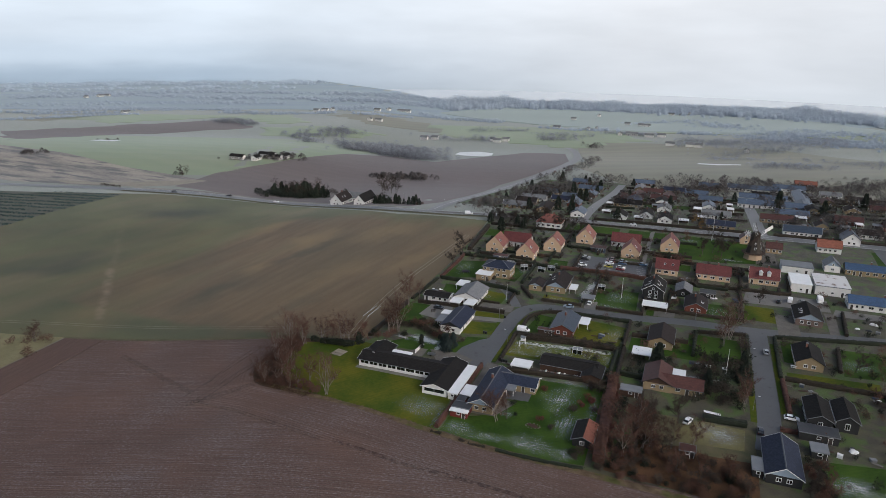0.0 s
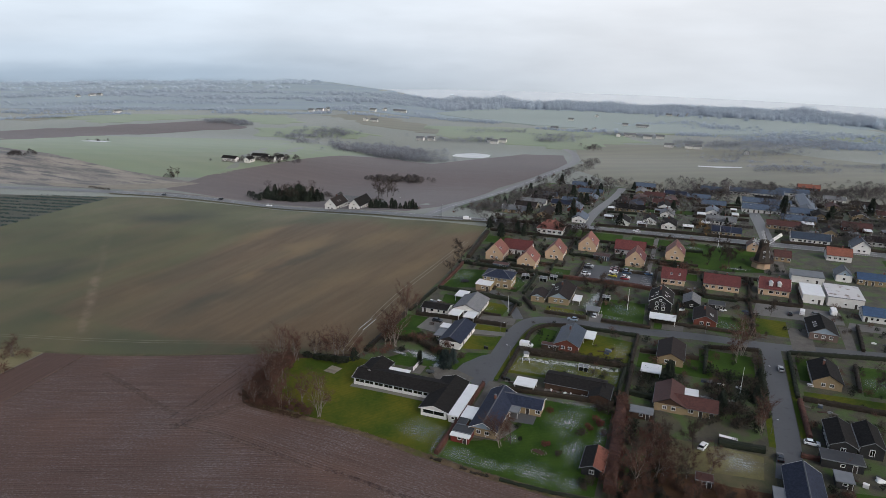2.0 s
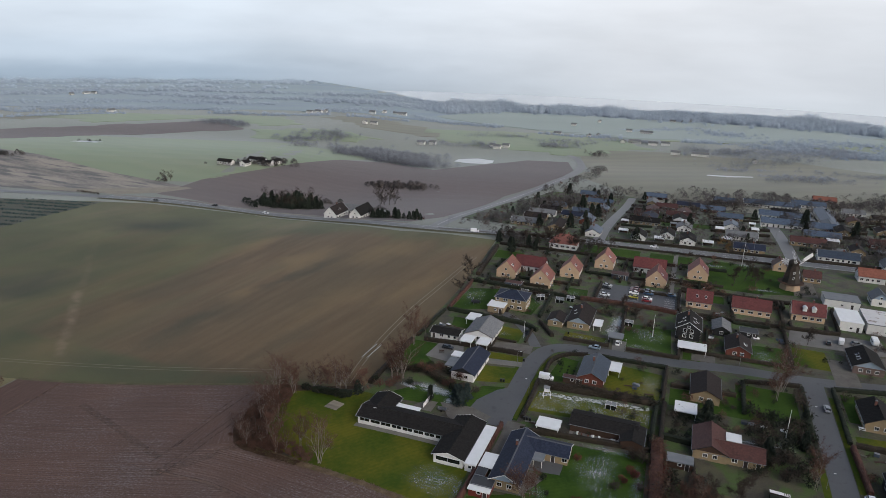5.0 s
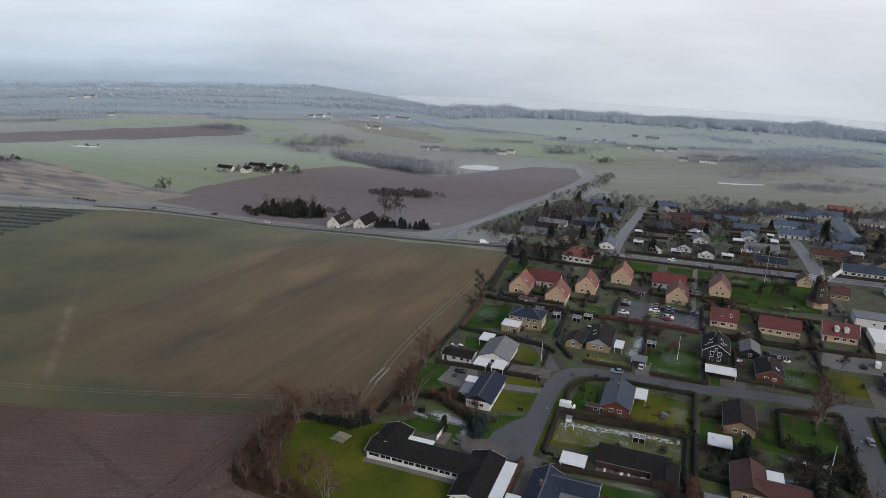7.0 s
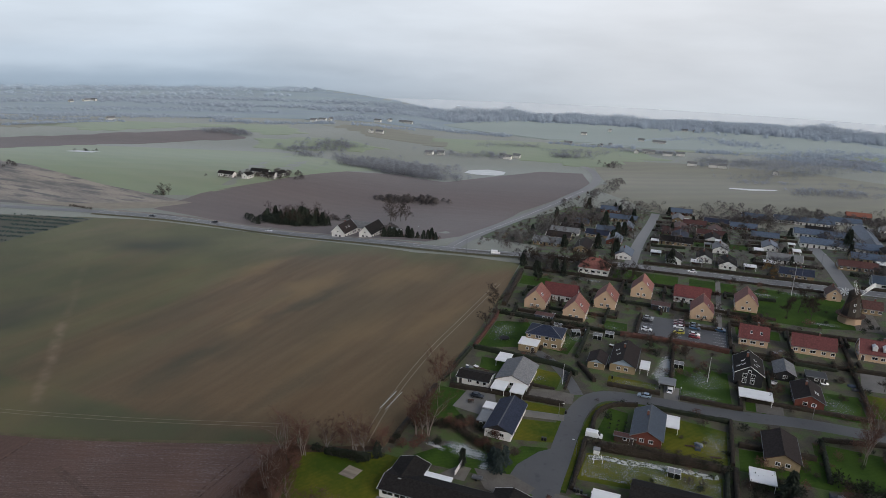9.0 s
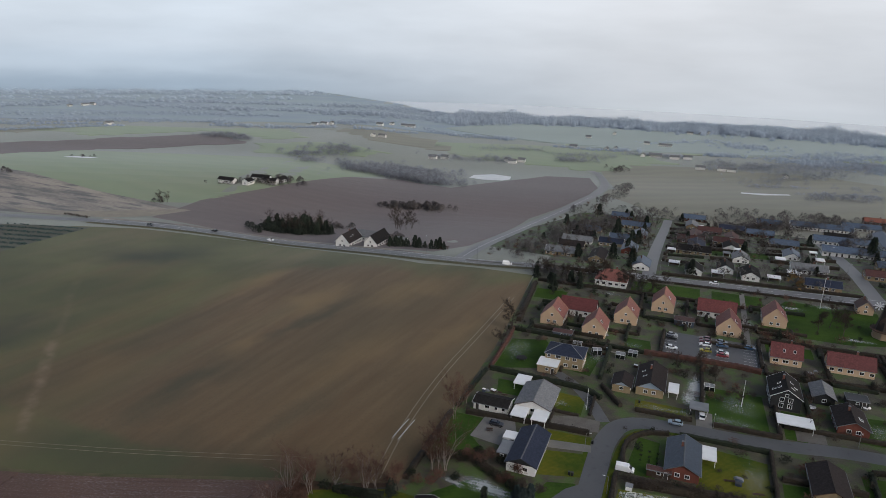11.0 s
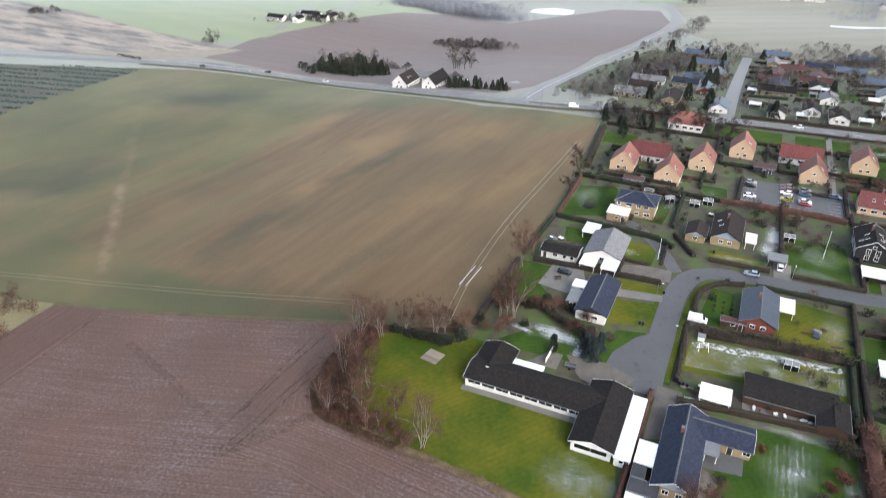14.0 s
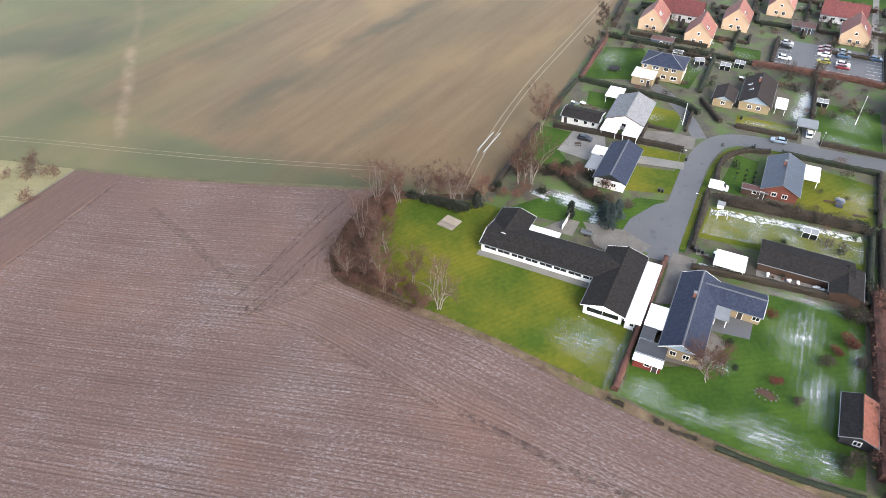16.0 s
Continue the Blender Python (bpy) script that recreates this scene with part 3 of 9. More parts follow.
def ground():
    xs = span(-2600, -165, -600, -165, 15, 60)[:-1] + [-165 + 5 * i for i in range(28)] + span(-25, 2600, -25, 500, 15, 60)
    ys = span(-900, 2900, -20, 1000, 15, 50)
    verts = [(x, y, terrain(x, y)) for y in ys for x in xs]
    w = len(xs)
    faces = [(j * w + i, j * w + i + 1, (j + 1) * w + i + 1, (j + 1) * w + i) for j in range(len(ys) - 1) for i in range(w - 1)]
    ob = new("ground", raw("ground", verts, faces, M["ground"]))
    ob.data.polygons.foreach_set("use_smooth", [True] * len(faces))
    tagged(ob, "winter grassland and bare earth falling away to the coast", "ground", kind="structure")


def sheet(name, pts, mat, dz, label, category, cell=6.0, grid=True, kind="structure"):
    """A thin sheet draped over the ground inside an outline, given on the village grid or in world axes."""
    bm = bmesh.new()
    out = [P(*p) if grid else p for p in pts]
    bm.faces.new([bm.verts.new((x, y, 0)) for x, y in out]).normal_update()
    bmesh.ops.triangulate(bm, faces=bm.faces[:])
    lo, hi = [min(p[i] for p in out) for i in (0, 1)], [max(p[i] for p in out) for i in (0, 1)]
    flat = lo[0] > -25 and hi[1] < 390
    if not flat:
        for axis in (0, 1):
            k = math.floor(lo[axis] / cell) + 1
            while k * cell < hi[axis]:
                co, no = [0, 0, 0], [0, 0, 0]
                co[axis], no[axis] = k * cell, 1
                bmesh.ops.bisect_plane(bm, geom=bm.verts[:] + bm.edges[:] + bm.faces[:], plane_co=co, plane_no=no)
                k += 1
    for v in bm.verts:
        v.co.z = terrain(v.co.x, v.co.y) + (-0.6 if dz >= 0.3 and cell > 15 and v.is_boundary else dz)
    bmesh.ops.recalc_face_normals(bm, faces=bm.faces[:])
    if sum(f.normal.z for f in bm.faces) < 0:
        bmesh.ops.reverse_faces(bm, faces=bm.faces[:])
    return tagged(link(name, bm, mat), label, category, kind=kind)


def finer(pts, step):
    """A polyline rounded at its corners and cut into short pieces."""
    pts = [Vector(p) for p in pts]
    for _ in range(2):
        cut = [pts[0]]
        for a, b in zip(pts, pts[1:]):
            cut += [a.lerp(b, 0.25), a.lerp(b, 0.75)]
        pts = cut + [pts[-1]]
    out = [pts[0]]
    for a, b in zip(pts, pts[1:]):
        n = max(1, round((b - a).length / step))
        out += [a.lerp(b, (i + 1) / n) for i in range(n)]
    return out


def ribbon(name, pts, width, mat, dz, label, category, grid=True, step=8.0, kerb=0.0, kind="structure"):
    """A road on a centre line."""
    line = finer([P(*p) if grid else p for p in pts], step)
    bm, rows = bmesh.new(), []
    for i, p in enumerate(line):
        d = (line[min(i + 1, len(line) - 1)] - line[max(i - 1, 0)]).normalized()
        s = Vector((-d.y, d.x)) * width / 2
        rows.append([bm.verts.new((q.x, q.y, terrain(q.x, q.y) + dz)) for q in (p + s, p, p - s)])
    for a, b in zip(rows, rows[1:]):
        for k in (0, 1):
            bm.faces.new((a[k], a[k + 1], b[k + 1], b[k]))
    bmesh.ops.recalc_face_normals(bm, faces=bm.faces[:])
    if sum(f.normal.z for f in bm.faces) < 0:
        bmesh.ops.reverse_faces(bm, faces=bm.faces[:])
    return tagged(link(name, bm, mat), label, category, kind=kind)


# ---- the land ----
ground()
sheet("water", [(-700, 1700), (2600, 800), (2600, 2900), (-700, 2900)], M["sea"], 0, "calm grey sea under fog", "sea", 60, grid=False)
for v in bpy.data.objects["water"].data.vertices:
    v.co.z = SEA
sheet("field", [(-224, 177), (-212, 180.4), (-180, 187.5), (-140, 195), (-132, 199), (-120, 201), (-106, 206), (-105.5, 240), (-106, 293), (-109, 343), (-112, 378), (-139, 378), (-168, 374),
                (-205, 384), (-247, 396), (-290, 403), (-329, 398), (-371, 394), (-411, 381), (-389, 277), (-370, 140), (-300, 158)], M["field"], 0.08,
      "winter wheat field with thin green shoots over brown soil", "field")
sheet("grass_corner", [(-224, 177), (-300, 158), (-330, 90), (-222.5, 110)], M["dry_pale"], 0.2, "pale dry grass at the field corner", "grass")
sheet("nursery_field", [(-398, 383), (-465, 361), (-560, 330), (-520, 240), (-389, 277)], M["nursery"], 0.1, "tree nursery ground with rows of young conifers", "field")
sheet("bare_field", [(-387, 423), (-392, 481), (-372, 534), (-351, 640), (-315, 677), (-254, 654), (-229, 738), (-200, 819), (-153, 832), (-131, 740), (-131, 680), (-141, 615), (-157, 560), (-158, 470), (-160, 425), (-172, 400),
                     (-205, 404), (-247, 416), (-290, 422), (-329, 418)], M["plough_far"], 0.12, "bare brown ploughed field beyond the road", "field", 20)
sheet("heath", [(-520, 385), (-450, 398), (-411, 409), (-389, 425), (-377, 451), (-419, 459), (-482, 467), (-582, 489), (-720, 500), (-760, 420)], M["heath"], 0.14, "rough dry heath with pale grass and bracken", "heath", 20)
sheet("green_field", [(-392, 470), (-372, 534), (-351, 640), (-330, 700), (-480, 720), (-720, 640), (-800, 560), (-720, 500), (-582, 489), (-482, 467), (-419, 459)], M["green_far"], 0.1, "pale green winter crop on a wide slope", "field", 25)
sheet("dark_field", [(-720, 526), (-851, 628), (-773, 737), (-685, 872), (-580, 817), (-586, 793), (-687, 654)], M["plough_far"], 0.3, "dark bare field on the far slope", "field", 20)
sheet("roadside_grass", [(-470, 396), (-411, 409), (-389, 425), (-377, 451), (-385, 452), (-420, 428), (-445, 412), (-492, 402)], M["straw"], 0.22, "bleached grass beside the road", "grass", 10)
sheet("stubble_field", [(-150, 900), (-100, 680), (-40, 664), (31, 744), (86, 728), (181, 801), (260, 900), (106, 990), (30, 984), (-50, 983), (-212, 932)], M["stubble"], 0.2, "olive stubble field beyond the branch road", "field", 20)
sheet("stubble_field", [(-60, 610), (60, 575), (200, 600), (330, 640), (300, 800), (100, 820), (-60, 800), (-120, 735), (-120, 690)], M["stubble"], 0.12, "straw-coloured stubble field behind the village", "field", 25)
sheet("sand_patch", [(-243, 556), (-232, 558), (-226, 564), (-234, 569), (-245, 566)], M["heath"], 0.3, "bare sandy bank on a knoll", "ground")
for name, pts, mat, label in (
    ("crop_field", [(-330, 900), (-150, 880), (-60, 1000), (-120, 1100), (-300, 1110), (-440, 1040)], "green_far", "distant pale green field"),
    ("crop_field", [(-860, 760), (-790, 745), (-700, 890), (-590, 840), (-540, 900), (-640, 990), (-900, 860), (-960, 720)], "green_far", "distant pale green field"),
    ("crop_field", [(-540, 740), (-470, 740), (-420, 800), (-400, 880), (-520, 880), (-580, 810)], "green_far", "pale green field before a wood"),
    ("crop_field", [(-250, 1120), (-60, 1110), (60, 1150), (40, 1290), (-150, 1330), (-300, 1260)], "green_far", "pale green pasture below the coast ridge"),
    ("crop_field", [(60, 1190), (230, 1120), (300, 1250), (120, 1400), (40, 1340)], "green_far", "pale green pasture below the coast ridge"),
    ("stubble_field", [(-480, 940), (-340, 950), (-430, 1080), (-560, 1100), (-600, 1010)], "stubble", "distant straw-coloured field"),
    ("stubble_field", [(-450, 1180), (-300, 1180), (-250, 1300), (-430, 1330)], "stubble", "distant straw-coloured field"),
    ("stubble_field", [(-980, 700), (-890, 720), (-870, 790), (-960, 790)], "stubble", "distant straw-coloured strip"),
):
    sheet(name, pts, M[mat], 0.35, label, "field", 25)


def ploughed_field():
    """Real furrows, drawn parallel to the field's north edge."""
    us = [-223 + 5.6 * i for i in range(17)] + [-130 + 6 * i for i in range(36)]
    rows = [-6 + 0.40 * i for i in range(459)]
    rng = random.Random(4)
    phase = [rng.random() for _ in rows]

    def top(u):
        if u < -131:
            return 177 + (u + 224) * 0.235
        return 168 - 5 * smooth(-131, -110, u) - 7 * smooth(-105, -30, u)

    verts, held = [], []
    for j, s in enumerate(rows):
        for u in us:
            v = s + 0.235 * (u + 224)
            held.append(v >= top(u))
            v = min(v, top(u))
            x, y = P(u, v)
            ridge = 0.045 * (j % 2) + 0.05 * phase[j] + 0.09 * noise.noise((u * 0.35, v * 1.1, 3.0))
            verts.append((x, y, terrain(x, y) + 0.12 + ridge))
    w, faces = len(us), []
    for j in range(len(rows) - 1):
        for i in range(w - 1):
            if not (held[j * w + i] and held[j * w + i + 1]):
                faces.append((j * w + i, j * w + i + 1, (j + 1) * w + i + 1, (j + 1) * w + i))
    me = raw("ploughed_field", verts, faces, M["plough"])
    me.attributes.new("run", "FLOAT_VECTOR", "POINT").data.foreach_set("vector", [c for s in rows for u in us for c in (u * 1.027, s, 0.0)])
    tagged(new("ploughed_field", me), "ploughed brown field with frosted furrows", "field", kind="structure")


def headland(inner, outer, label, step=0.45, seed=0, bare=0.0):
    """A strip at the field's edge, ploughed along the edge: furrows run between two lines."""
    def even(pts, count):
        pts = [Vector(p) for p in pts]
        far = [0.0]
        for a, b in zip(pts, pts[1:]):
            far.append(far[-1] + (b - a).length)
        out = []
        for k in range(count):
            d = far[-1] * k / (count - 1)
            i = max(j for j in range(len(pts) - 1) if far[j] <= d + 1e-6)
            out.append(pts[i].lerp(pts[i + 1], (d - far[i]) / (far[i + 1] - far[i])))
        return out, far[-1]

    count = 60
    (a, ln), (b, _) = even(inner, count), even(outer, count)
    n = max(4, round(max((p - q).length for p, q in zip(a, b)) / step))
    rng = random.Random(seed)
    lift = [rng.uniform(0, 0.07) + 0.06 * (j % 2) for j in range(n + 1)]
    verts, faces, run = [], [], []
    for j in range(n + 1):
        for i in range(count):
            u, v = a[i].lerp(b[i], j / n)
            x, y = P(u, v)
            rim = j in (0, n)
            verts.append((x, y, terrain(x, y) + (0.14 if rim else 0.29 + lift[j] + 0.06 * noise.noise((u * 0.5, v * 0.5, 2.0)))))
            run += (ln * i / (count - 1) + 300 * seed, j * step + 90 * seed, 0.0)
    for j in range(n):
        k = j * count
        faces += [(k + i, k + i + 1, k + count + i + 1, k + count + i) for i in range(count - 1)]
    bm = bmesh.new()
    me = raw("headland", verts, faces, M["plough"])
    me.attributes.new("bare", "FLOAT", "POINT").data.foreach_set("value", [bare] * len(verts))
    me.attributes.new("run", "FLOAT_VECTOR", "POINT").data.foreach_set("vector", run)
    bm.from_mesh(me)
    if sum(f.normal.z for f in bm.faces) < 0:
        bmesh.ops.reverse_faces(bm, faces=bm.faces[:])
    bm.to_mesh(me)
    bm.free()
    tagged(new("headland", me), label, "field", kind="structure")


ploughed_field()
headland([(-205.4, 40), (-205.4, 137), (-206.9, 180.4)], [(-222.6, 40), (-223, 120), (-223.4, 176.6)], "smooth dark strip ploughed along the field's edge", 0.6, 1, 1.0)
headland([(-142.4, 160), (-140.4, 181), (-138.6, 196.4)], [(-126.4, 166.6), (-130.8, 172), (-133.0, 182), (-132.6, 197.6)], "strip ploughed along the copse with frosted furrows", 0.7, 2)
headland([(-137.5, 149), (-122, 149), (-104, 145.4), (-87.5, 142.7), (-70.7, 141.7), (-51, 140.4), (-20, 138.8), (40, 136)], [(-126.6, 164.6), (-112, 163.2), (-97, 161.9), (-84, 160.9), (-60.7, 157), (-45, 155), (-20, 153.8), (40, 151.6)], "strip ploughed along the gardens with frosted furrows", 0.5, 3)
sheet("field_margin", [(-224, 176.4), (-131.5, 198), (-131.5, 199.3), (-224, 178)], M["verge"], 0.22, "strip of dry grass between two fields", "grass")
# village ground
sheet("village_ground", [(-106, 204), (-131, 201), (-133, 172), (-120, 164), (-84, 161), (-45, 156), (60, 152), (160, 150), (200, 290), (150, 420), (60, 425), (-60, 425), (-112, 420), (-111, 372), (-106, 293)], M["garden"], 0.03, "dark garden earth with patches of moss", "ground", 5)
sheet("village_ground", [(-112, 420), (150, 420), (200, 430), (190, 620), (60, 600), (-60, 612), (-125, 600), (-150, 520), (-150, 430)], M["garden"], 0.06, "dark garden earth with patches of moss", "ground", 15)
sheet("copse_floor", [(-132.5, 200.5), (-133, 172), (-127, 166), (-119, 164.2), (-111, 163.8), (-110, 168), (-117, 174), (-120.5, 186), (-121, 197), (-107, 204), (-106, 207)], M["litter"], 0.05, "russet leaf litter under birches", "ground")
ribbon("field_margin", [(-121, 165.4), (-110, 163.6), (-98, 162.2), (-84, 160.9), (-60, 157.6), (-45, 155.4), (-20, 154.6), (20, 153)], 2.8, M["straw_edge"], 0.24, "straw-coloured dead grass along the ploughed field", "grass", step=3)
for pts, w, mat, label in (
    ([(-206.9, 178.7), (-205.6, 162), (-205.3, 149), (-205.3, 137), (-205, 100)], 0.7, "track", "dark open furrow across the ploughed field"),
    ([(-129.9, 191), (-133.8, 170.7), (-134.6, 158.2), (-136.4, 148.2)], 0.5, "track", "tyre track in damp soil"),
    ([(-131.9, 191), (-135.8, 170.7), (-136.6, 158.2), (-138.6, 149.2)], 0.5, "track", "tyre track in damp soil"),
    ([(-141.5, 186), (-142.1, 178), (-141.7, 160.0), (-143, 152)], 0.45, "track", "tyre track in damp soil"),
    ([(-124.5, 165.5), (-129, 159), (-134.4, 152.7), (-139, 148)], 3.5, "track_red", "reddish turned soil at the headland"),
    ([(-138.1, 149.6), (-122.1, 149.0), (-103.9, 145.4), (-87.5, 142.7)], 1.6, "track_red", "reddish open furrow where two ploughings meet"),
    ([(-84, 143.2), (-76, 142.4), (-70.7, 141.7), (-61.0, 140.2), (-51.2, 140.5), (-30, 139.4), (0, 138)], 1.5, "track", "dark open furrow where two ploughings meet"),
    ([(-188, 171), (-170, 165), (-153.6, 158.4), (-142, 154.4)], 2.2, "track_red", "faint reddish wheel track across the furrows"),
    ([(-141.4, 160), (-140.0, 181), (-138.5, 192)], 0.5, "track", "open furrow beside the copse"),
):
    ribbon("wheel_track", pts, w, M[mat], 0.42, label, "wheel track", step=2.5)
for pts, mat in (
    ([(-126, 186), (-125.5, 196.5), (-106.5, 203), (-92, 202), (-97, 185), (-72, 184), (-70, 176), (-61.5, 178), (-60, 158.8), (-84, 161.6), (-101, 163.2), (-113, 167.5), (-122, 175)], "lawn_mossy"),
    ([(-58.4, 167), (-50, 171), (-44, 182), (-38, 196), (-38, 199), (-18, 201), (-17, 158), (-28, 156.6), (-45, 157.5), (-58.4, 159.5)], "lawn"),
    ([(-104, 226), (-104, 244), (-93, 244), (-95, 233), (-88, 226), (-96, 222)], "lawn"),
    ([(-74.5, 223), (-74.5, 235), (-64, 237), (-63.5, 226)], "lawn_mossy"),
    ([(-76, 240.5), (-63.5, 242), (-64, 246), (-76, 245.5)], "lawn_mossy"),
    ([(-101, 200.5), (-90, 214), (-75, 214), (-78, 204), (-90, 203)], "lawn"),
    ([(-72, 205), (-66, 211), (-63.5, 217), (-64, 223), (-71, 221), (-74, 212)], "lawn"),
    ([(-102, 277), (-102, 303), (-90, 307), (-86, 300), (-87, 283)], "lawn"),
    ([(-79, 286), (-70, 284), (-69, 297), (-74, 303), (-79, 300)], "lawn"),
    ([(-83, 257), (-68.5, 257), (-68.5, 268), (-79, 269)], "lawn_mossy"),
    ([(-96, 261), (-88, 261), (-88, 270), (-98, 270)], "lawn"),
    ([(-54, 268.5), (-38.5, 268.5), (-38.5, 274), (-54, 274)], "lawn_mossy"),
    ([(-33, 268), (-15, 269), (-16, 292), (-33, 292)], "lawn"),
    ([(-53, 233), (-45, 233), (-45, 251), (-51, 252)], "lawn"),
    ([(-35, 233), (-17, 234), (-17, 252), (-34, 254)], "lawn_mossy"),
    ([(-58, 205), (-55.5, 205), (-55.5, 232), (-57, 232)], "lawn"),
    ([(-62, 312), (-52, 312), (-53, 322), (-62, 322)], "lawn"),
    ([(-66, 375), (-36, 375), (-36, 392), (-66, 391)], "lawn"),
    ([(-31, 377), (-10, 378), (-10, 392), (-31, 392)], "lawn"),
    ([(-14, 350), (18, 350), (34, 355), (36, 392), (0, 392), (-8, 375)], "lawn"),
    ([(-12, 330), (4, 330), (4, 339), (-12, 339)], "lawn"),
    ([(-105, 350), (-92, 350), (-92, 362), (-106, 362)], "lawn"),
    ([(-14, 233), (8, 233), (24, 238), (24, 256), (6, 256), (6, 246), (-14, 244)], "lawn"),
    ([(9, 274), (24, 274), (24, 292), (9, 290)], "lawn"),
    ([(-11, 268), (-5, 268), (-5, 285), (-11, 285)], "lawn"),
    ([(26, 279), (38, 279), (38, 295), (27, 295)], "lawn_mossy"),
    ([(38, 244), (44, 244), (44, 262), (38, 262)], "lawn"),
    ([(56, 240), (90, 244), (90, 266), (58, 262)], "lawn"),
    ([(38, 230), (66, 231), (66, 238), (38, 236)], "lawn_mossy"),
    ([(62, 190), (100, 192), (100, 222), (66, 222)], "lawn"),
    ([(-10, 166), (26, 168), (26, 193), (-4, 192)], "verge"),
    ([(-30, 470), (0, 470), (0, 490), (-30, 490)], "lawn"),
    ([(-52, 540), (-20, 540), (-20, 562), (-52, 562)], "lawn"),
    ([(90, 350), (130, 350), (130, 400), (92, 400)], "lawn"),
    ([(130, 420), (180, 420), (180, 470), (130, 470)], "lawn"),
):
    label = {"lawn": "green garden lawn", "lawn_mossy": "yellow-green mossy lawn", "verge": "rough yellowed garden ground with frost"}[mat]
    sheet("lawn", pts, M[mat], 0.06 if pts[0][1] < 420 else 0.12, label, "lawn")
sheet("rough_ground", [(-12, 158), (26, 155), (26, 176), (14, 175), (6, 177), (-10, 172)], M["rust_grass"], 0.075, "rusty dead grass and bramble under a thicket", "ground")
sheet("rough_ground", [(4, 179), (23, 181), (23.5, 192), (12, 193), (5, 188)], M["dry"], 0.09, "yellowed rough grass with thin snow", "ground")
sheet("lawn", [(41, 164), (62, 168), (62, 187), (44, 184)], M["lawn"], 0.06, "green lawn with melting snow", "lawn")
sheet("lawn", [(-54, 212), (-30, 214), (-18.5, 216), (-18.5, 227), (-36, 227.5), (-53.5, 225)], M["lawn_mossy"], 0.07, "mossy garden strip with snow in its hollows", "lawn")
sheet("snow_patch", [(-53.5, 214), (-30, 216), (-18.8, 218), (-18.8, 226.6), (-36, 227), (-53, 224.6)], M["dots"], 0.1, "snow lying in small hollows of a garden", "snow", kind="stuff")

ribbon("snow_patch", [(-52.5, 222.8), (-48, 224.8), (-43, 223.9), (-38, 225.8), (-33, 225.2), (-28, 227.0), (-24, 226.2), (-19.4, 227.2)], 2.1, M["snow"], 0.13, "wavy strip of snow under a hedge", "snow", step=1.0, kind="stuff")
ribbon("snow_patch", [(-52, 202.6), (-40, 203.6), (-30, 204.4), (-19, 205.2)], 0.7, M["snow"], 0.13, "thin line of snow along a hedge", "snow", step=2.0, kind="stuff")
sheet("paved_area", [(-40, 203.6), (-23, 205), (-23, 206.4), (-40, 206.2)], M["paving"], 0.12, "paved terrace in front of a bungalow", "paving")


def snow_patch(u, v, ru, rv, turn=0.0, dense=1.0, across=False, lift=0.1):
    """A thin cover of thawing snow, dense in its middle and open at the rim."""
    verts, faces, cover, run = [(*P(u, v), terrain(*P(u, v)) + lift)], [], [dense], [(v, u, 0.0) if across else (u, v, 0.0)]
    spokes, rings = 28, 6
    wob = [1 + 0.35 * noise.noise((k * 0.45, u, v)) for k in range(spokes)]
    for r in range(1, rings + 1):
        for k in range(spokes):
            a = 2 * math.pi * k / spokes
            x, y = r / rings * ru * wob[k] * math.cos(a), r / rings * rv * wob[k] * math.sin(a)
            c, s = math.cos(radians(turn)), math.sin(radians(turn))
            at = P(u + x * c - y * s, v + x * s + y * c)
            verts.append((*at, terrain(*at) + lift))
            cover.append(dense * (1 - (r / rings) ** 1.5))
            a = u + x * c - y * s, v + x * s + y * c
            run.append((a[1], a[0], 0.0) if across else (a[0], a[1], 0.0))
    for k in range(spokes):
        faces.append((0, 1 + k, 1 + (k + 1) % spokes))
        for r in range(rings - 1):
            a, b = 1 + r * spokes, 1 + (r + 1) * spokes
            faces.append((a + k, b + k, b + (k + 1) % spokes, a + (k + 1) % spokes))
    me = raw("snow_patch", verts, faces, M["thaw"])
    me.attributes.new("cover", "FLOAT", "POINT").data.foreach_set("value", cover)
    me.attributes.new("run", "FLOAT_VECTOR", "POINT").data.foreach_set("vector", [c for r in run for c in r])
    tagged(new("snow_patch", me), "thawing snow lying in stripes on the grass", "snow", kind="stuff")


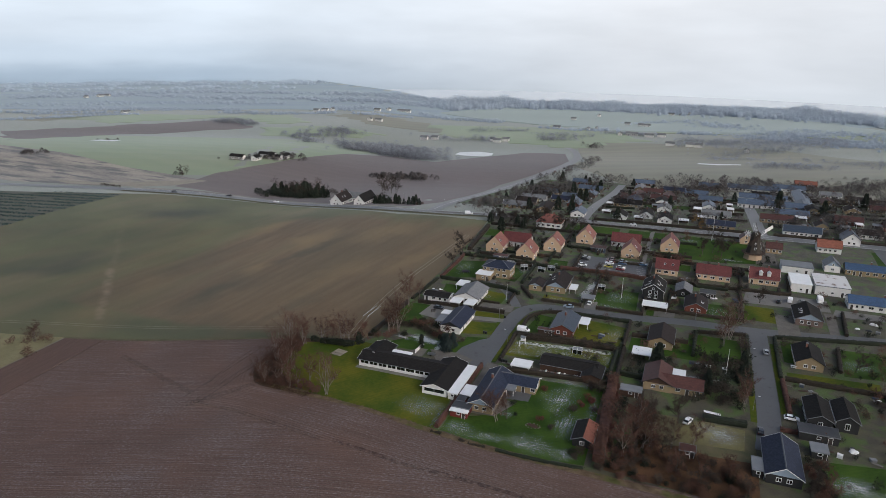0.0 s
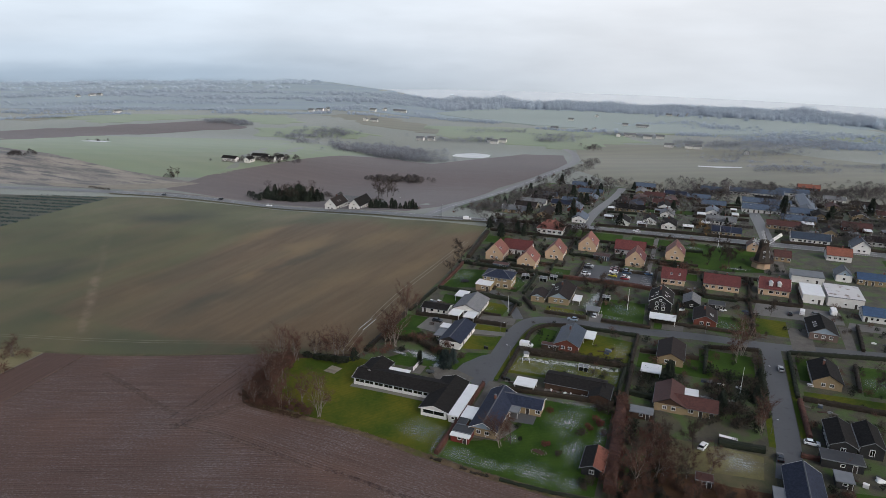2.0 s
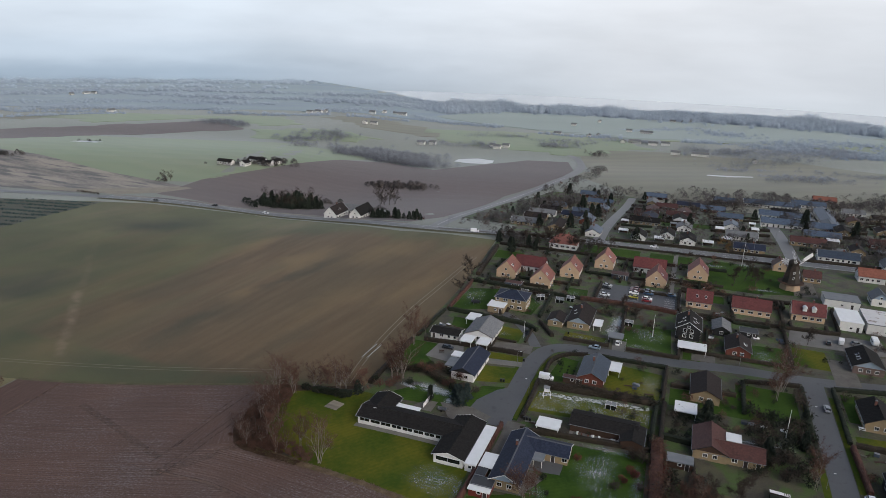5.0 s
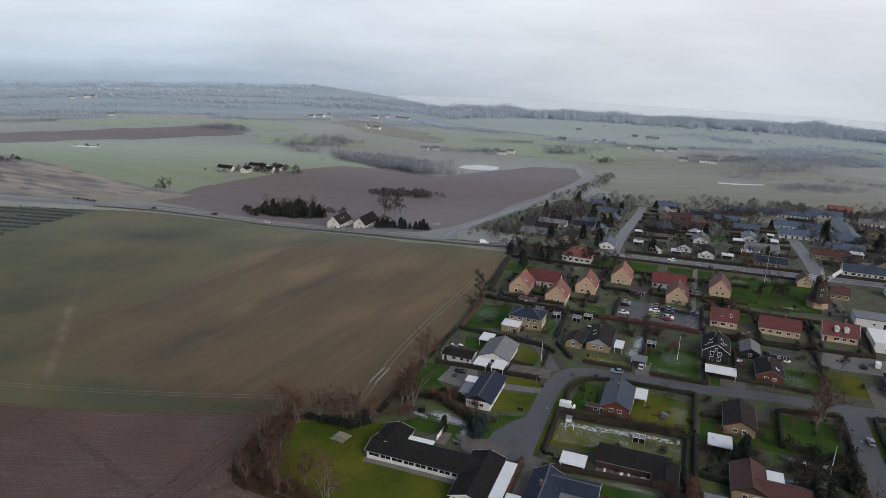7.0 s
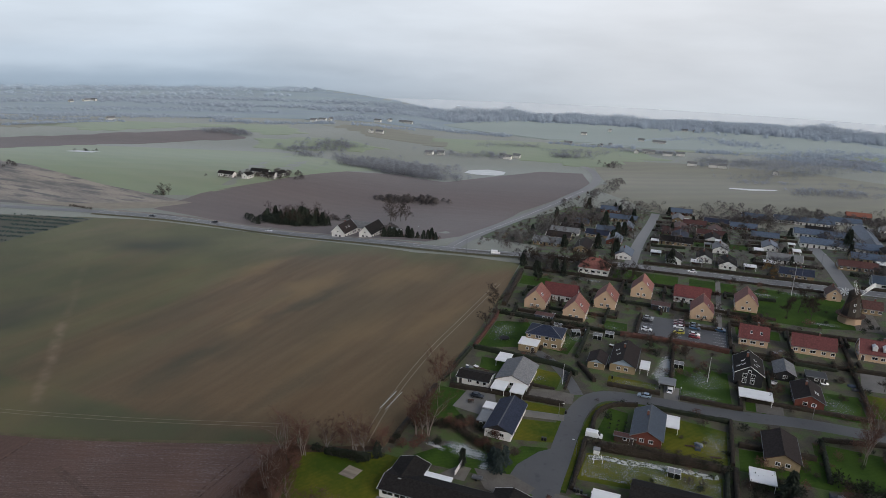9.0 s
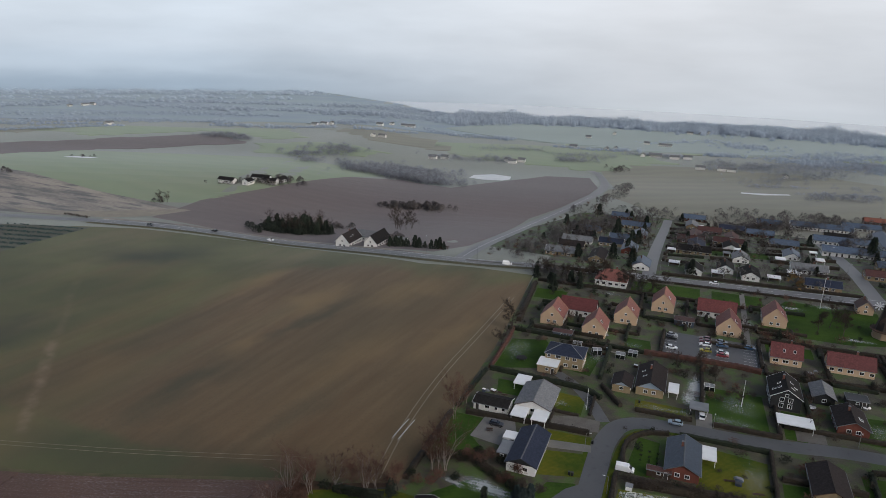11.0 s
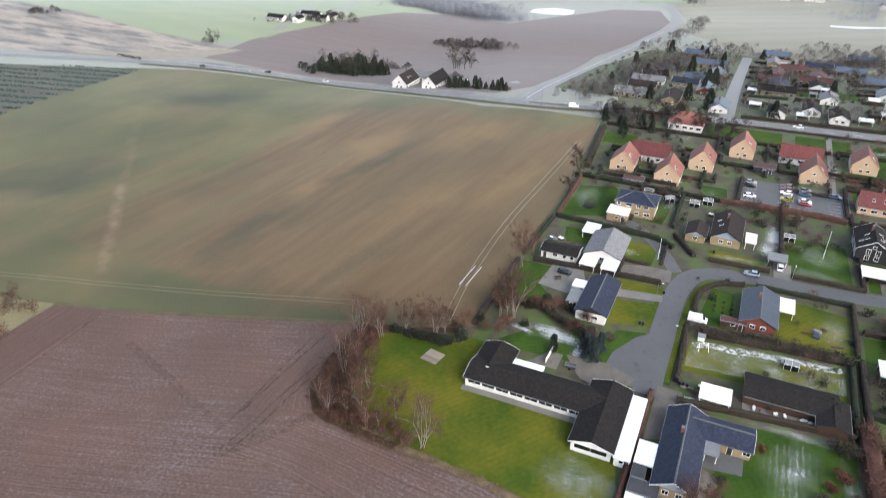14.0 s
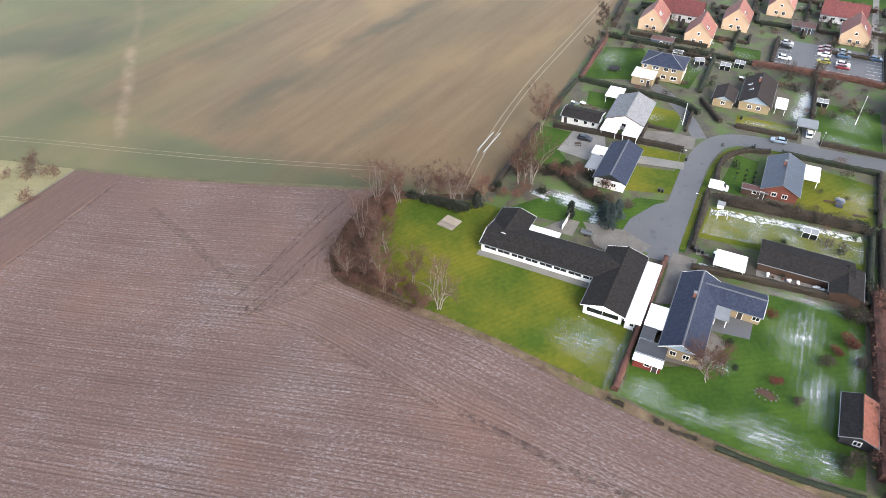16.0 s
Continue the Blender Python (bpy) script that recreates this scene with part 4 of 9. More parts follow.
for u, v, ru, rv, across in ((-67.5, 169.5, 8, 5.5, 0), (-61.2, 166, 1.5, 7.5, 1), (-53.6, 162, 6.5, 3.4, 0), (-45, 161, 6, 2.6, 0), (-33, 162, 9, 4.4, 0), (-23.5, 160.6, 5.5, 3.4, 0), (-25.2, 175.8, 4.6, 7, 1), (-19.4, 187, 2, 8, 1), (-29.5, 189.5, 6, 8.5, 1), (-29, 200.2, 12, 1.6, 0)):
    snow_patch(u, v, ru * 1.15, rv * 1.25, 0, 0.85, across)
for u, v, ru, rv, t in ((-46, 270.8, 9, 2.6, 0), (-24, 283, 8, 9, 0), (-99, 296, 4, 8, 0), (62, 250, 8, 6, 0), (84, 258, 6, 6, 0), (18, 222, 6, 3, 0), (-70, 300, 5, 6, 0), (-58, 316, 5, 4, 0), (16, 282, 6, 7, 0), (44, 254, 3, 7, 0), (70, 214, 4, 9, 0),
                        (-26, 271, 9, 4, 0), (-97, 294, 5, 11, 0), (-20.5, 243, 4.5, 9, 0), (80, 175, 11, 7, 0), (84, 203, 7, 11, 0), (-73, 292, 3, 5, 0), (13, 221, 10, 2.5, 5), (-40, 272, 5, 2, 0), (-56.4, 218, 1.2, 13, 0), (-44, 175, 5, 3, 0), (14, 190, 6, 5, 0), (-76, 262, 4, 3, 0)):
    snow_patch(u, v, ru, rv, t, 0.7)
for u, v, ru, rv, t in ((49, 174, 8, 6, 20), (17, 187, 7, 6, 0), (80, 172, 9, 7, 0), (86, 204, 6, 10, 0), (95, 246, 8, 9, 0)):
    snow_patch(u, v, ru, rv, t, 1.2)
for u, v, ru, rv, t in ((-36, 290, 3.6, 12, 0), (-37.5, 282, 3, 6, 0), (-34, 226.5, 17, 1.2, 5), (-48, 224, 6, 1.2, 4), (-84.5, 212.6, 8.5, 3.6, -8), (-77.5, 208.5, 2, 4, 0), (12, 220.5, 11, 1.8, 4), (-67.6, 266, 1.4, 6, 0), (-93, 211.6, 4, 1.6, -20)):
    snow_patch(u, v, ru, rv, t, 1.9)

for u, v, ru, rv in ((0.3, 383, 9, 3), (-4.6, 350, 7, 2.4), (-16.6, 356, 2, 6), (-31, 424, 10, 2.6), (17, 391, 9, 3), (-48, 369, 8, 2.2), (-74, 368, 8, 2.4), (22, 356, 8, 2.6), (-28, 366, 7, 2)):
    snow_patch(u, v, ru, rv, 3, 1.1, lift=0.18)

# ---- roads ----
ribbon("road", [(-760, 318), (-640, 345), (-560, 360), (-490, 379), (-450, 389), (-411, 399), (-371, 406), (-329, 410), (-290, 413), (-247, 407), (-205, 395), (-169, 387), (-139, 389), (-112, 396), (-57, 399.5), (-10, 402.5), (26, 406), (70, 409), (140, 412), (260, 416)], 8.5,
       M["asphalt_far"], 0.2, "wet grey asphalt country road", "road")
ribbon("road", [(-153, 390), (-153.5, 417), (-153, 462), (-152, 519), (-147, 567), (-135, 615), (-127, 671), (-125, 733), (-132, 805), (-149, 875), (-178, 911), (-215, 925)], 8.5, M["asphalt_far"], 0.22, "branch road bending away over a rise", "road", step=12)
ribbon("road", [(-60, 200), (-60.2, 231), (-60, 246), (-56.5, 258), (-46, 261.6), (-15, 262.5), (4, 267), (30, 267.5), (62, 274), (120, 284), (200, 300)], 6.2, M["asphalt"], 0.10, "grey asphalt residential street", "road")
sheet("road_end", [(-71, 203), (-58, 200), (-57, 212), (-57, 224), (-62, 224), (-66, 220), (-70, 212)], M["asphalt"], 0.115, "asphalt turning place at the end of the street", "road")
ribbon("road", [(30.5, 268), (30.6, 226), (30.6, 200), (29, 183)], 6.6, M["asphalt"], 0.115, "grey asphalt side street", "road")
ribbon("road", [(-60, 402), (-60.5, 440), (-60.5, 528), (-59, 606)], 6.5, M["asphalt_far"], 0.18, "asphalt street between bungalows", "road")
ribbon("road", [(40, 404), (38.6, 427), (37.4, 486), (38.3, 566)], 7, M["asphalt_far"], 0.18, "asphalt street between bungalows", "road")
ribbon("road", [(97, 412), (98, 380), (100, 340), (104, 300)], 7, M["asphalt"], 0.12, "asphalt street past the workshops", "road")
ribbon("road", [(-61.5, 256), (-67, 267), (-74.5, 277), (-81, 282)], 4.0, M["asphalt"], 0.10, "narrow drive between hedges", "road")
for pts, mat, label in (
    ([(-49, 314.5), (-15.5, 314.5), (-15.8, 335), (-47, 335)], "asphalt", "car park asphalt with bay lines"),
    ([(-75, 247.5), (-62, 249.5), (-62.5, 256), (-70, 256), (-78, 253)], "gravel", "gravel drive"),
    ([(-76.5, 236), (-62.5, 238.5), (-63, 242), (-70, 241), (-76.5, 240)], "paving", "paved drive beside a house"),
    ([(-96, 233.5), (-87, 232), (-84, 240), (-86, 246), (-95, 245)], "paving", "paved terrace behind a house"),
    ([(-75, 199), (-66, 196), (-63, 204), (-70, 207), (-80, 206)], "gravel", "gravel forecourt"),
    ([(-58, 186), (-52.5, 188), (-52.5, 204), (-58, 204)], "gravel", "gravel drive beside a garage"),
    ([(-35.5, 265), (-31, 265), (-31, 274), (-36, 274)], "paving", "paved carport drive"),
    ([(-57.5, 268), (-53.8, 268), (-54, 278), (-58.5, 276)], "garden", "dark earth drive"),
    ([(-8, 268), (0, 269), (0, 276), (-8, 276)], "gravel", "gravel drive in front of a house"),
    ([(26, 298), (60, 300), (60, 314), (28, 312)], "paving", "paved yard with parked cars"),
    ([(38, 268), (46, 270), (46, 290), (38, 289)], "gravel", "gravel drive"),
    ([(56.5, 276), (60, 276), (61, 298), (57, 298)], "gravel", "gravel path beside a house"),
    ([(60, 296), (90, 298), (90, 304), (62, 304)], "paving", "concrete workshop yard"),
    ([(28, 180), (36, 182), (36, 190), (28, 190)], "asphalt", "asphalt end of the side street"),
    ([(-19.2, 335), (-17, 335), (-17, 394), (-19.2, 394)], "paving", "paved footpath between houses"),
    ([(-15.2, 312), (-13, 312), (-13.5, 336), (-15.5, 336)], "paving", "paved footpath along the car park"),
    ([(34, 355), (44, 356), (44, 392), (38, 392)], "gravel", "gravel track by the mill"),
    ([(-56, 171), (-46, 172), (-42, 181), (-46, 183)], "gravel", "mossy stones under a birch"),
    ([(-47, 183), (-38.6, 184), (-38.6, 195), (-47, 194)], "asphalt", "dark paved terrace behind a house"),
    ([(-88, 199.6), (-80.6, 199.6), (-80.6, 205.6), (-84, 205.6)], "gravel", "gravel yard in the corner of a bungalow"),
):
    sheet("paved_area", pts, M[mat], 0.135, label, "paving")
sheet("house_apron", [(-98.6, 184.2), (-71, 184.2), (-71, 186.0), (-98.6, 186.0)], M["paving"], 0.12, "paved strip along a house front", "paving")
sheet("gravel_pad", [(-112, 190.6), (-107.4, 189.8), (-106.6, 194), (-111, 195)], M["heath"], 0.12, "bare sandy pad on the lawn", "ground")
for pts, w, label in (([(-56.4, 206), (-56.2, 244), (-52.6, 254.6), (-45, 257.6), (-16, 258.8)], 1.3, "mossy verge inside the bend of the street"), ([(-63.9, 226), (-63.9, 246)], 1.2, "mossy verge along the street"),
                     ([(26.2, 198), (26.3, 230), (26.2, 258)], 1.8, "mossy verge along the side street"), ([(34.9, 206), (34.9, 232), (35.0, 258)], 1.6, "mossy verge along the side street")):
    ribbon("verge", pts, w, M["lawn_mossy"], 0.125, label, "verge", step=3)
# road markings
def dashes(pts, length, gap, off, width, label, step=1.0):
    line = finer([P(*p) for p in pts], step)
    bm, run = bmesh.new(), 0.0
    for a, b in zip(line, line[1:]):
        run += (b - a).length
        if run % (length + gap) > length:
            continue
        d = (b - a).normalized()
        n = Vector((-d.y, d.x))
        q = [a + n * (off - width / 2), b + n * (off - width / 2), b + n * (off + width / 2), a + n * (off + width / 2)]
        bm.faces.new([bm.verts.new((p.x, p.y, terrain(p.x, p.y) + 0.26)) for p in q])
    tagged(link("road_marking", bm, M["paint"]), label, "road marking", kind="stuff")


MAIN = [(-411, 399), (-371, 406), (-329, 410), (-290, 413), (-247, 407), (-205, 395), (-169, 387), (-139, 389), (-112, 396), (-57, 399.5), (-10, 402.5), (26, 406), (70, 409), (140, 412)]
dashes(MAIN, 4, 8, 0, 0.25, "broken white centre line on the road")
dashes(MAIN, 400, 1, 3.6, 0.25, "white edge line on the road")
dashes(MAIN, 400, 1, -3.6, 0.25, "white edge line on the road")
dashes([(-153.5, 396), (-153.5, 417), (-153, 462), (-152, 519), (-147, 567), (-135, 615), (-127, 671)], 400, 1, 0, 0.3, "white centre line on the branch road")
sheet("traffic_island", [(-150, 387.6), (-120, 391.6), (-120, 393.4), (-150, 389.6)], M["gravel"], 0.3, "raised traffic island in the junction", "kerb")
sheet("pond", [(-268, 752), (-250, 742), (-230, 746), (-226, 762), (-232, 790), (-255, 800), (-272, 780)], M["water_pale"], 0.3, "pale winter pond", "pond")
sheet("pond", [(-640, 575), (-610, 580), (-612, 592), (-640, 590)], M["water_pale"], 0.3, "small pale pond in the green field", "pond")

sheet("pond", [(0, 780), (20, 776), (45, 792), (44, 800), (20, 792), (1, 790)], M["water_pale"], 0.5, "long pale strip of water on a stubble field", "pond")
sheet("lawn", [(-53, 508), (-29, 510), (-26, 552), (-53, 545)], M["lawn"], 0.14, "green recreation lawn between bungalows", "lawn")

# ---- glowing backdrop beyond the coast, painted as fog and sky ----
def backdrop():
    bm, rows, turns = bmesh.new(), [], 72
    for k in range(turns + 1):
        a = radians(-70 + 140 * k / turns)
        rows.append([bm.verts.new((2050 * math.sin(a), 2050 * math.cos(a), z)) for z in (-90, 20, 120, 260, 700)])
    for a, b in zip(rows, rows[1:]):
        for k in range(4):
            bm.faces.new((a[k], b[k], b[k + 1], a[k + 1]))
    mat = bpy.data.materials.new("fog_and_sky_glow")
    mat.use_nodes = True
    n, l = mat.node_tree.nodes, mat.node_tree.links
    n.remove(n["Principled BSDF"])
    glow = n.new("ShaderNodeEmission")
    l.new(glow.outputs[0], n["Material Output"].inputs["Surface"])
    at = n.new("ShaderNodeTexCoord")
    cut = n.new("ShaderNodeSeparateXYZ")
    l.new(at.outputs["Object"], cut.inputs[0])

    def tones(value, a, b, stops):
        m = n.new("ShaderNodeMapRange")
        m.inputs["From Min"].default_value, m.inputs["From Max"].default_value = a, b
        l.new(value, m.inputs["Value"])
        r = n.new("ShaderNodeValToRGB")
        r.color_ramp.interpolation = "EASE"
        while len(r.color_ramp.elements) < len(stops):
            r.color_ramp.elements.new(0.5)
        for e, (at_, c) in zip(r.color_ramp.elements, stops):
            e.position, e.color = at_, rgb(c)
        l.new(m.outputs[0], r.inputs[0])
        return r.outputs[0]

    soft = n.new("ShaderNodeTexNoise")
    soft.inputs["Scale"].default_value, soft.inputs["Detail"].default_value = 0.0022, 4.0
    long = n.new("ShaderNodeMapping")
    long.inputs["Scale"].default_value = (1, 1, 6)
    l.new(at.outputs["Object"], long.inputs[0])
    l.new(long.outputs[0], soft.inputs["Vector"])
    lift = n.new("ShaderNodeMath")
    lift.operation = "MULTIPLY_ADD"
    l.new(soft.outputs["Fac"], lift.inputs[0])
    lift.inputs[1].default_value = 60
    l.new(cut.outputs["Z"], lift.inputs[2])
    # the low western tones match the hazed plain, so its edge fades
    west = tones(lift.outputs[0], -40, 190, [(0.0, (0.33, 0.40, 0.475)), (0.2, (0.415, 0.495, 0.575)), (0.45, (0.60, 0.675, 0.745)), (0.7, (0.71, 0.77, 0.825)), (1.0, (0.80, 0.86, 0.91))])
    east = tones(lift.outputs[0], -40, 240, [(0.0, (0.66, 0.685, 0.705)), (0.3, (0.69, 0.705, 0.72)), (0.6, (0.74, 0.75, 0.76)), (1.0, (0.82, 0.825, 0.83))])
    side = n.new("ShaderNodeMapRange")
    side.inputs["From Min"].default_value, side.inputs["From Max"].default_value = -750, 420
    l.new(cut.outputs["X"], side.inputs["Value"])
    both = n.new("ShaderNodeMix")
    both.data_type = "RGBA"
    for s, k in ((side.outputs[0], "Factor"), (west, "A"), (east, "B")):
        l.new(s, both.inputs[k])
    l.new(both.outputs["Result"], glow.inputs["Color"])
    # soft banks of overcast cloud, put into the strength of the glow
    bank, pull, tone = n.new("ShaderNodeTexNoise"), n.new("ShaderNodeMapping"), n.new("ShaderNodeMapRange")
    bank.inputs["Scale"].default_value, bank.inputs["Detail"].default_value = 0.0022, 5.0
    pull.inputs["Scale"].default_value = (1, 1, 4.5)
    l.new(at.outputs["Object"], pull.inputs[0])
    l.new(pull.outputs[0], bank.inputs["Vector"])
    tone.inputs["From Min"].default_value, tone.inputs["From Max"].default_value = 0.3, 0.7
    tone.inputs["To Min"].default_value, tone.inputs["To Max"].default_value = 0.76, 0.89
    l.new(bank.outputs["Fac"], tone.inputs["Value"])
    l.new(tone.outputs["Result"], glow.inputs["Strength"])
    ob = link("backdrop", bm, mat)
    tagged(ob, "glowing backdrop painted as fog and overcast sky", "fog", kind="structure")


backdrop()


# ---- the far plain, its colour paled and blued to paint in haze ----
M["plain"] = material("hazed_far_pasture", (0.20, 0.28, 0.31), (0.27, 0.335, 0.335), scale=0.004, detail=0.2, stretch=(0.35, 2.0, 1), sheen=0.35, spots=(0.20, 0.265, 0.33), spot_scale=0.010, spot_at=(0.46, 0.58))
sheet("far_plain", [(-2300, 1000), (-1300, 1000), (-800, 1130), (-300, 1230), (300, 1260), (700, 1200), (1500, 1150), (1500, 2040), (-1900, 2040)], M["plain"], 0.6, "haze-toned far plain of fields and hedges", "field", 50, grid=False)
sheet("pasture", [(-500, 1230), (-400, 1400), (-227, 1440), (-108, 1440), (58, 1460), (210, 1440), (290, 1330), (240, 1210), (60, 1150), (-120, 1100), (-300, 1150)], M["pasture"], 1.0, "grey-green pasture below the coast ridge", "field", 25)


# ---- buildings ----
WINDOWS = {}


def lattice(w, h, glazed):
    """A frame round one or two lights, in one piece; glazed fills the lights."""
    xs = [-w / 2 - 0.06, -w / 2 + 0.06] + ([-0.035, 0.035] if w > 1.1 else []) + [w / 2 - 0.06, w / 2 + 0.06]
    zs = [-h / 2 - 0.06, -h / 2 + 0.06, h / 2 - 0.06, h / 2 + 0.06]
    bm = bmesh.new()
    grid = [[bm.verts.new((x, -0.06, z)) for z in zs] for x in xs]
    bars = []
    for a in range(len(xs) - 1):
        for b in range(3):
            light = b == 1 and a % 2 == 1
            if light and not glazed:
                continue
            f = bm.faces.new((grid[a][b], grid[a + 1][b], grid[a + 1][b + 1], grid[a][b + 1]))
            f.material_index = 1 if light else 0
            bars.append(f)
    out = bmesh.ops.extrude_face_region(bm, geom=bars)
    for v in (g for g in out["geom"] if isinstance(g, bmesh.types.BMVert)):
        v.co.y += 0.12
    bmesh.ops.recalc_face_normals(bm, faces=bm.faces[:])
    return bm


def window_meshes(w, h):
    key = (round(w, 1), round(h, 1))
    if key not in WINDOWS:
        g = bmesh.new()
        box(g, 0, 0, 0, w - 0.1, 0.05, h - 0.1)
        WINDOWS[key] = mesh_of("window_frame", lattice(w, h, False), M["trim"]), mesh_of("pane", g, M["glass"])
    return WINDOWS[key]


def window(parent, m, w, h):
    fr, pane = window_meshes(w, h)
    if parent.matrix_basis.translation.y > 372:
        key = "far", round(w, 1), round(h, 1)
        if key not in WINDOWS:
            WINDOWS[key] = mesh_of("window", lattice(w, h, True), M["trim"])
            WINDOWS[key].materials.append(M["glass"])
        shared("window", WINDOWS[key], parent, m)
        return
    ob = shared("window", fr, parent, m)
    shared("pane", pane, ob)


DOORS = {}


def door(parent, m):
    if not DOORS:
        bm = bmesh.new()
        box(bm, 0, 0, 1.05, 0.95, 0.09, 2.1)
        DOORS["leaf"] = mesh_of("door", bm, M["door"])
        bm = bmesh.new()
        for dx in (-0.53, 0.53):
            box(bm, dx, 0, 1.08, 0.1, 0.12, 2.16)
        box(bm, 0, 0, 2.17, 1.16, 0.12, 0.1)
        DOORS["frame"] = mesh_of("door_frame", bm, M["trim"])
    ob = shared("door", DOORS["leaf"], parent, m)
    if parent.matrix_basis.translation.y > 372:
        return
    shared("door_frame", DOORS["frame"], ob)


def wing(parent, dx, dy, turn, length, width, he, hr, roof, wall, gable=None, trim="trim", over=0.45, ends=0.35, seed=0, windows=True, tall=1.1, roof2=None, hip=False, glaze=False, base=0.0):
    """One gabled range under a pitched roof, as parts of a house. Its ridge runs along its own x."""
    rng = random.Random(seed * 77 + 5)
    m = pose(dx, dy, 0, 0, 0, turn)
    hx, hy, inside = length / 2 - ends, width / 2 - over, 0.16
    slope = (hr - he) / (width / 2)
    top = hr - inside * 1.2

    def put(name, bm, mat, label=""):
        ob = part(name, bm, mat, parent, label)
        ob.matrix_basis = m
        return ob

    eave = he + slope * over - 0.12
    bm = bmesh.new()
    if hip:
        prism(bm, [(-hx, -hy), (hx, -hy), (hx, hy), (-hx, hy)], -0.3, eave)
    else:
        a = [bm.verts.new((-hx, y, z)) for y, z in ((-hy, -0.3), (hy, -0.3), (hy, eave), (0, top), (-hy, eave))]
        b = [bm.verts.new((hx, v.co.y, v.co.z)) for v in a]
        bm.faces.new(a)
        bm.faces.new(b[::-1])
        for i in range(5):
            j = (i + 1) % 5
            bm.faces.new((a[j], a[i], b[i], b[j]))
        bmesh.ops.recalc_face_normals(bm, faces=bm.faces[:])
    put("wall", bm, M[wall])
    if gable and not hip:
        for s in (-1, 1):
            bm = bmesh.new()
            tri = [(s * (hx + 0.04), y, z) for y, z in ((-hy + 0.05, eave + 0.02), (hy - 0.05, eave + 0.02), (0, top - 0.08))]
            fr = [bm.verts.new(p) for p in tri]
            bk = [bm.verts.new((p[0] - s * 0.1, p[1], p[2])) for p in tri]
            bm.faces.new(fr)
            bm.faces.new(bk[::-1])
            for i in range(3):
                bm.faces.new((fr[i], bk[i], bk[(i + 1) % 3], fr[(i + 1) % 3]))
            bmesh.ops.recalc_face_normals(bm, faces=bm.faces[:])
            put("gable", bm, M[gable])
    full, thick = width / 2, 0.16
    if hip:
        inset = min(full, length / 2 - 0.6)
        bm = bmesh.new()
        for z in (0, -thick):
            lo = [bm.verts.new((sx * length / 2, sy * full, he + z)) for sx, sy in ((-1, -1), (1, -1), (1, 1), (-1, 1))]
            hi = [bm.verts.new((sx * (length / 2 - inset), 0, hr + z)) for sx in (-1, 1)]
            for f in ((lo[0], lo[1], hi[1], hi[0]), (lo[2], lo[3], hi[0], hi[1]), (lo[1], lo[2], hi[1]), (lo[3], lo[0], hi[0])):
                bm.faces.new(f)
        bmesh.ops.recalc_face_normals(bm, faces=bm.faces[:])
        put("roof", bm, M[roof])
        bm = bmesh.new()
        for s in (-1, 1):
            box(bm, 0, s * full, he - 0.1, length, 0.08, 0.22)
            box(bm, s * length / 2, 0, he - 0.1, 0.08, width - 0.16, 0.22)
        put("fascia", bm, M[trim])
        bm = bmesh.new()
        for sx in (-1, 1):
            for sy in (-1, 1):
                rod(bm, (sx * length / 2, sy * full, he + 0.03), (sx * (length / 2 - inset), 0, hr + 0.03), 0.1)
        put("ridge_cap", bm, M["felt_grey" if gable else roof])
    else:
        for s in (-1, 1):
            bm = bmesh.new()
            pts = [(0, hr), (s * full, he), (s * full, he - thick), (0, hr - thick)]
            a = [bm.verts.new((-length / 2, y, z)) for y, z in pts]
            b = [bm.verts.new((length / 2, y, z)) for y, z in pts]
            bm.faces.new(a)
            bm.faces.new(b)
            for i in range(4):
                bm.faces.new((a[i], a[(i + 1) % 4], b[(i + 1) % 4], b[i]))
            bmesh.ops.recalc_face_normals(bm, faces=bm.faces[:])
            put("roof_slope", bm, M[roof2 if roof2 and s < 0 else roof])
            bm = bmesh.new()
            box(bm, 0, s * (full + 0.06), he - 0.12, length, 0.12, 0.14)
            put("gutter", bm, M["felt_grey"])
            for e in (-1, 1):
                bm = bmesh.new()
                run = math.hypot(full, hr - he)
                box(bm, e * (length / 2 + 0.045), s * full / 2, (hr + he) / 2 - 0.07, 0.06, run, 0.18)
                rot = Matrix.Rotation(math.atan2(-(hr - he) * s, full), 4, "X")
                c = Vector((e * (length / 2 + 0.045), s * full / 2, (hr + he) / 2 - 0.07))
                bmesh.ops.transform(bm, matrix=Matrix.Translation(c) @ rot @ Matrix.Translation(-c), verts=bm.verts[:])
                put("bargeboard", bm, M[trim])
        bm = bmesh.new()
        sag = 0.22 * slope
        prof = [(0, hr + 0.09), (0.22, hr - sag + 0.05), (0.2, hr - sag - 0.02), (-0.2, hr - sag - 0.02), (-0.22, hr - sag + 0.05)]
        a = [bm.verts.new((-length / 2 - 0.02, y, z)) for y, z in prof]
        b = [bm.verts.new((length / 2 + 0.02, y, z)) for y, z in prof]
        bm.faces.new(a)
        bm.faces.new(b[::-1])
        for i in range(5):
            bm.faces.new((a[i], b[i], b[(i + 1) % 5], a[(i + 1) % 5]))
        bmesh.ops.recalc_face_normals(bm, faces=bm.faces[:])
        put("ridge_cap", bm, M["ridge"] if roof in ("roof_blue", "roof_steel") else M[roof])
    if not windows:
        return
    sill = 1.0 if he > 2.3 else 0.8
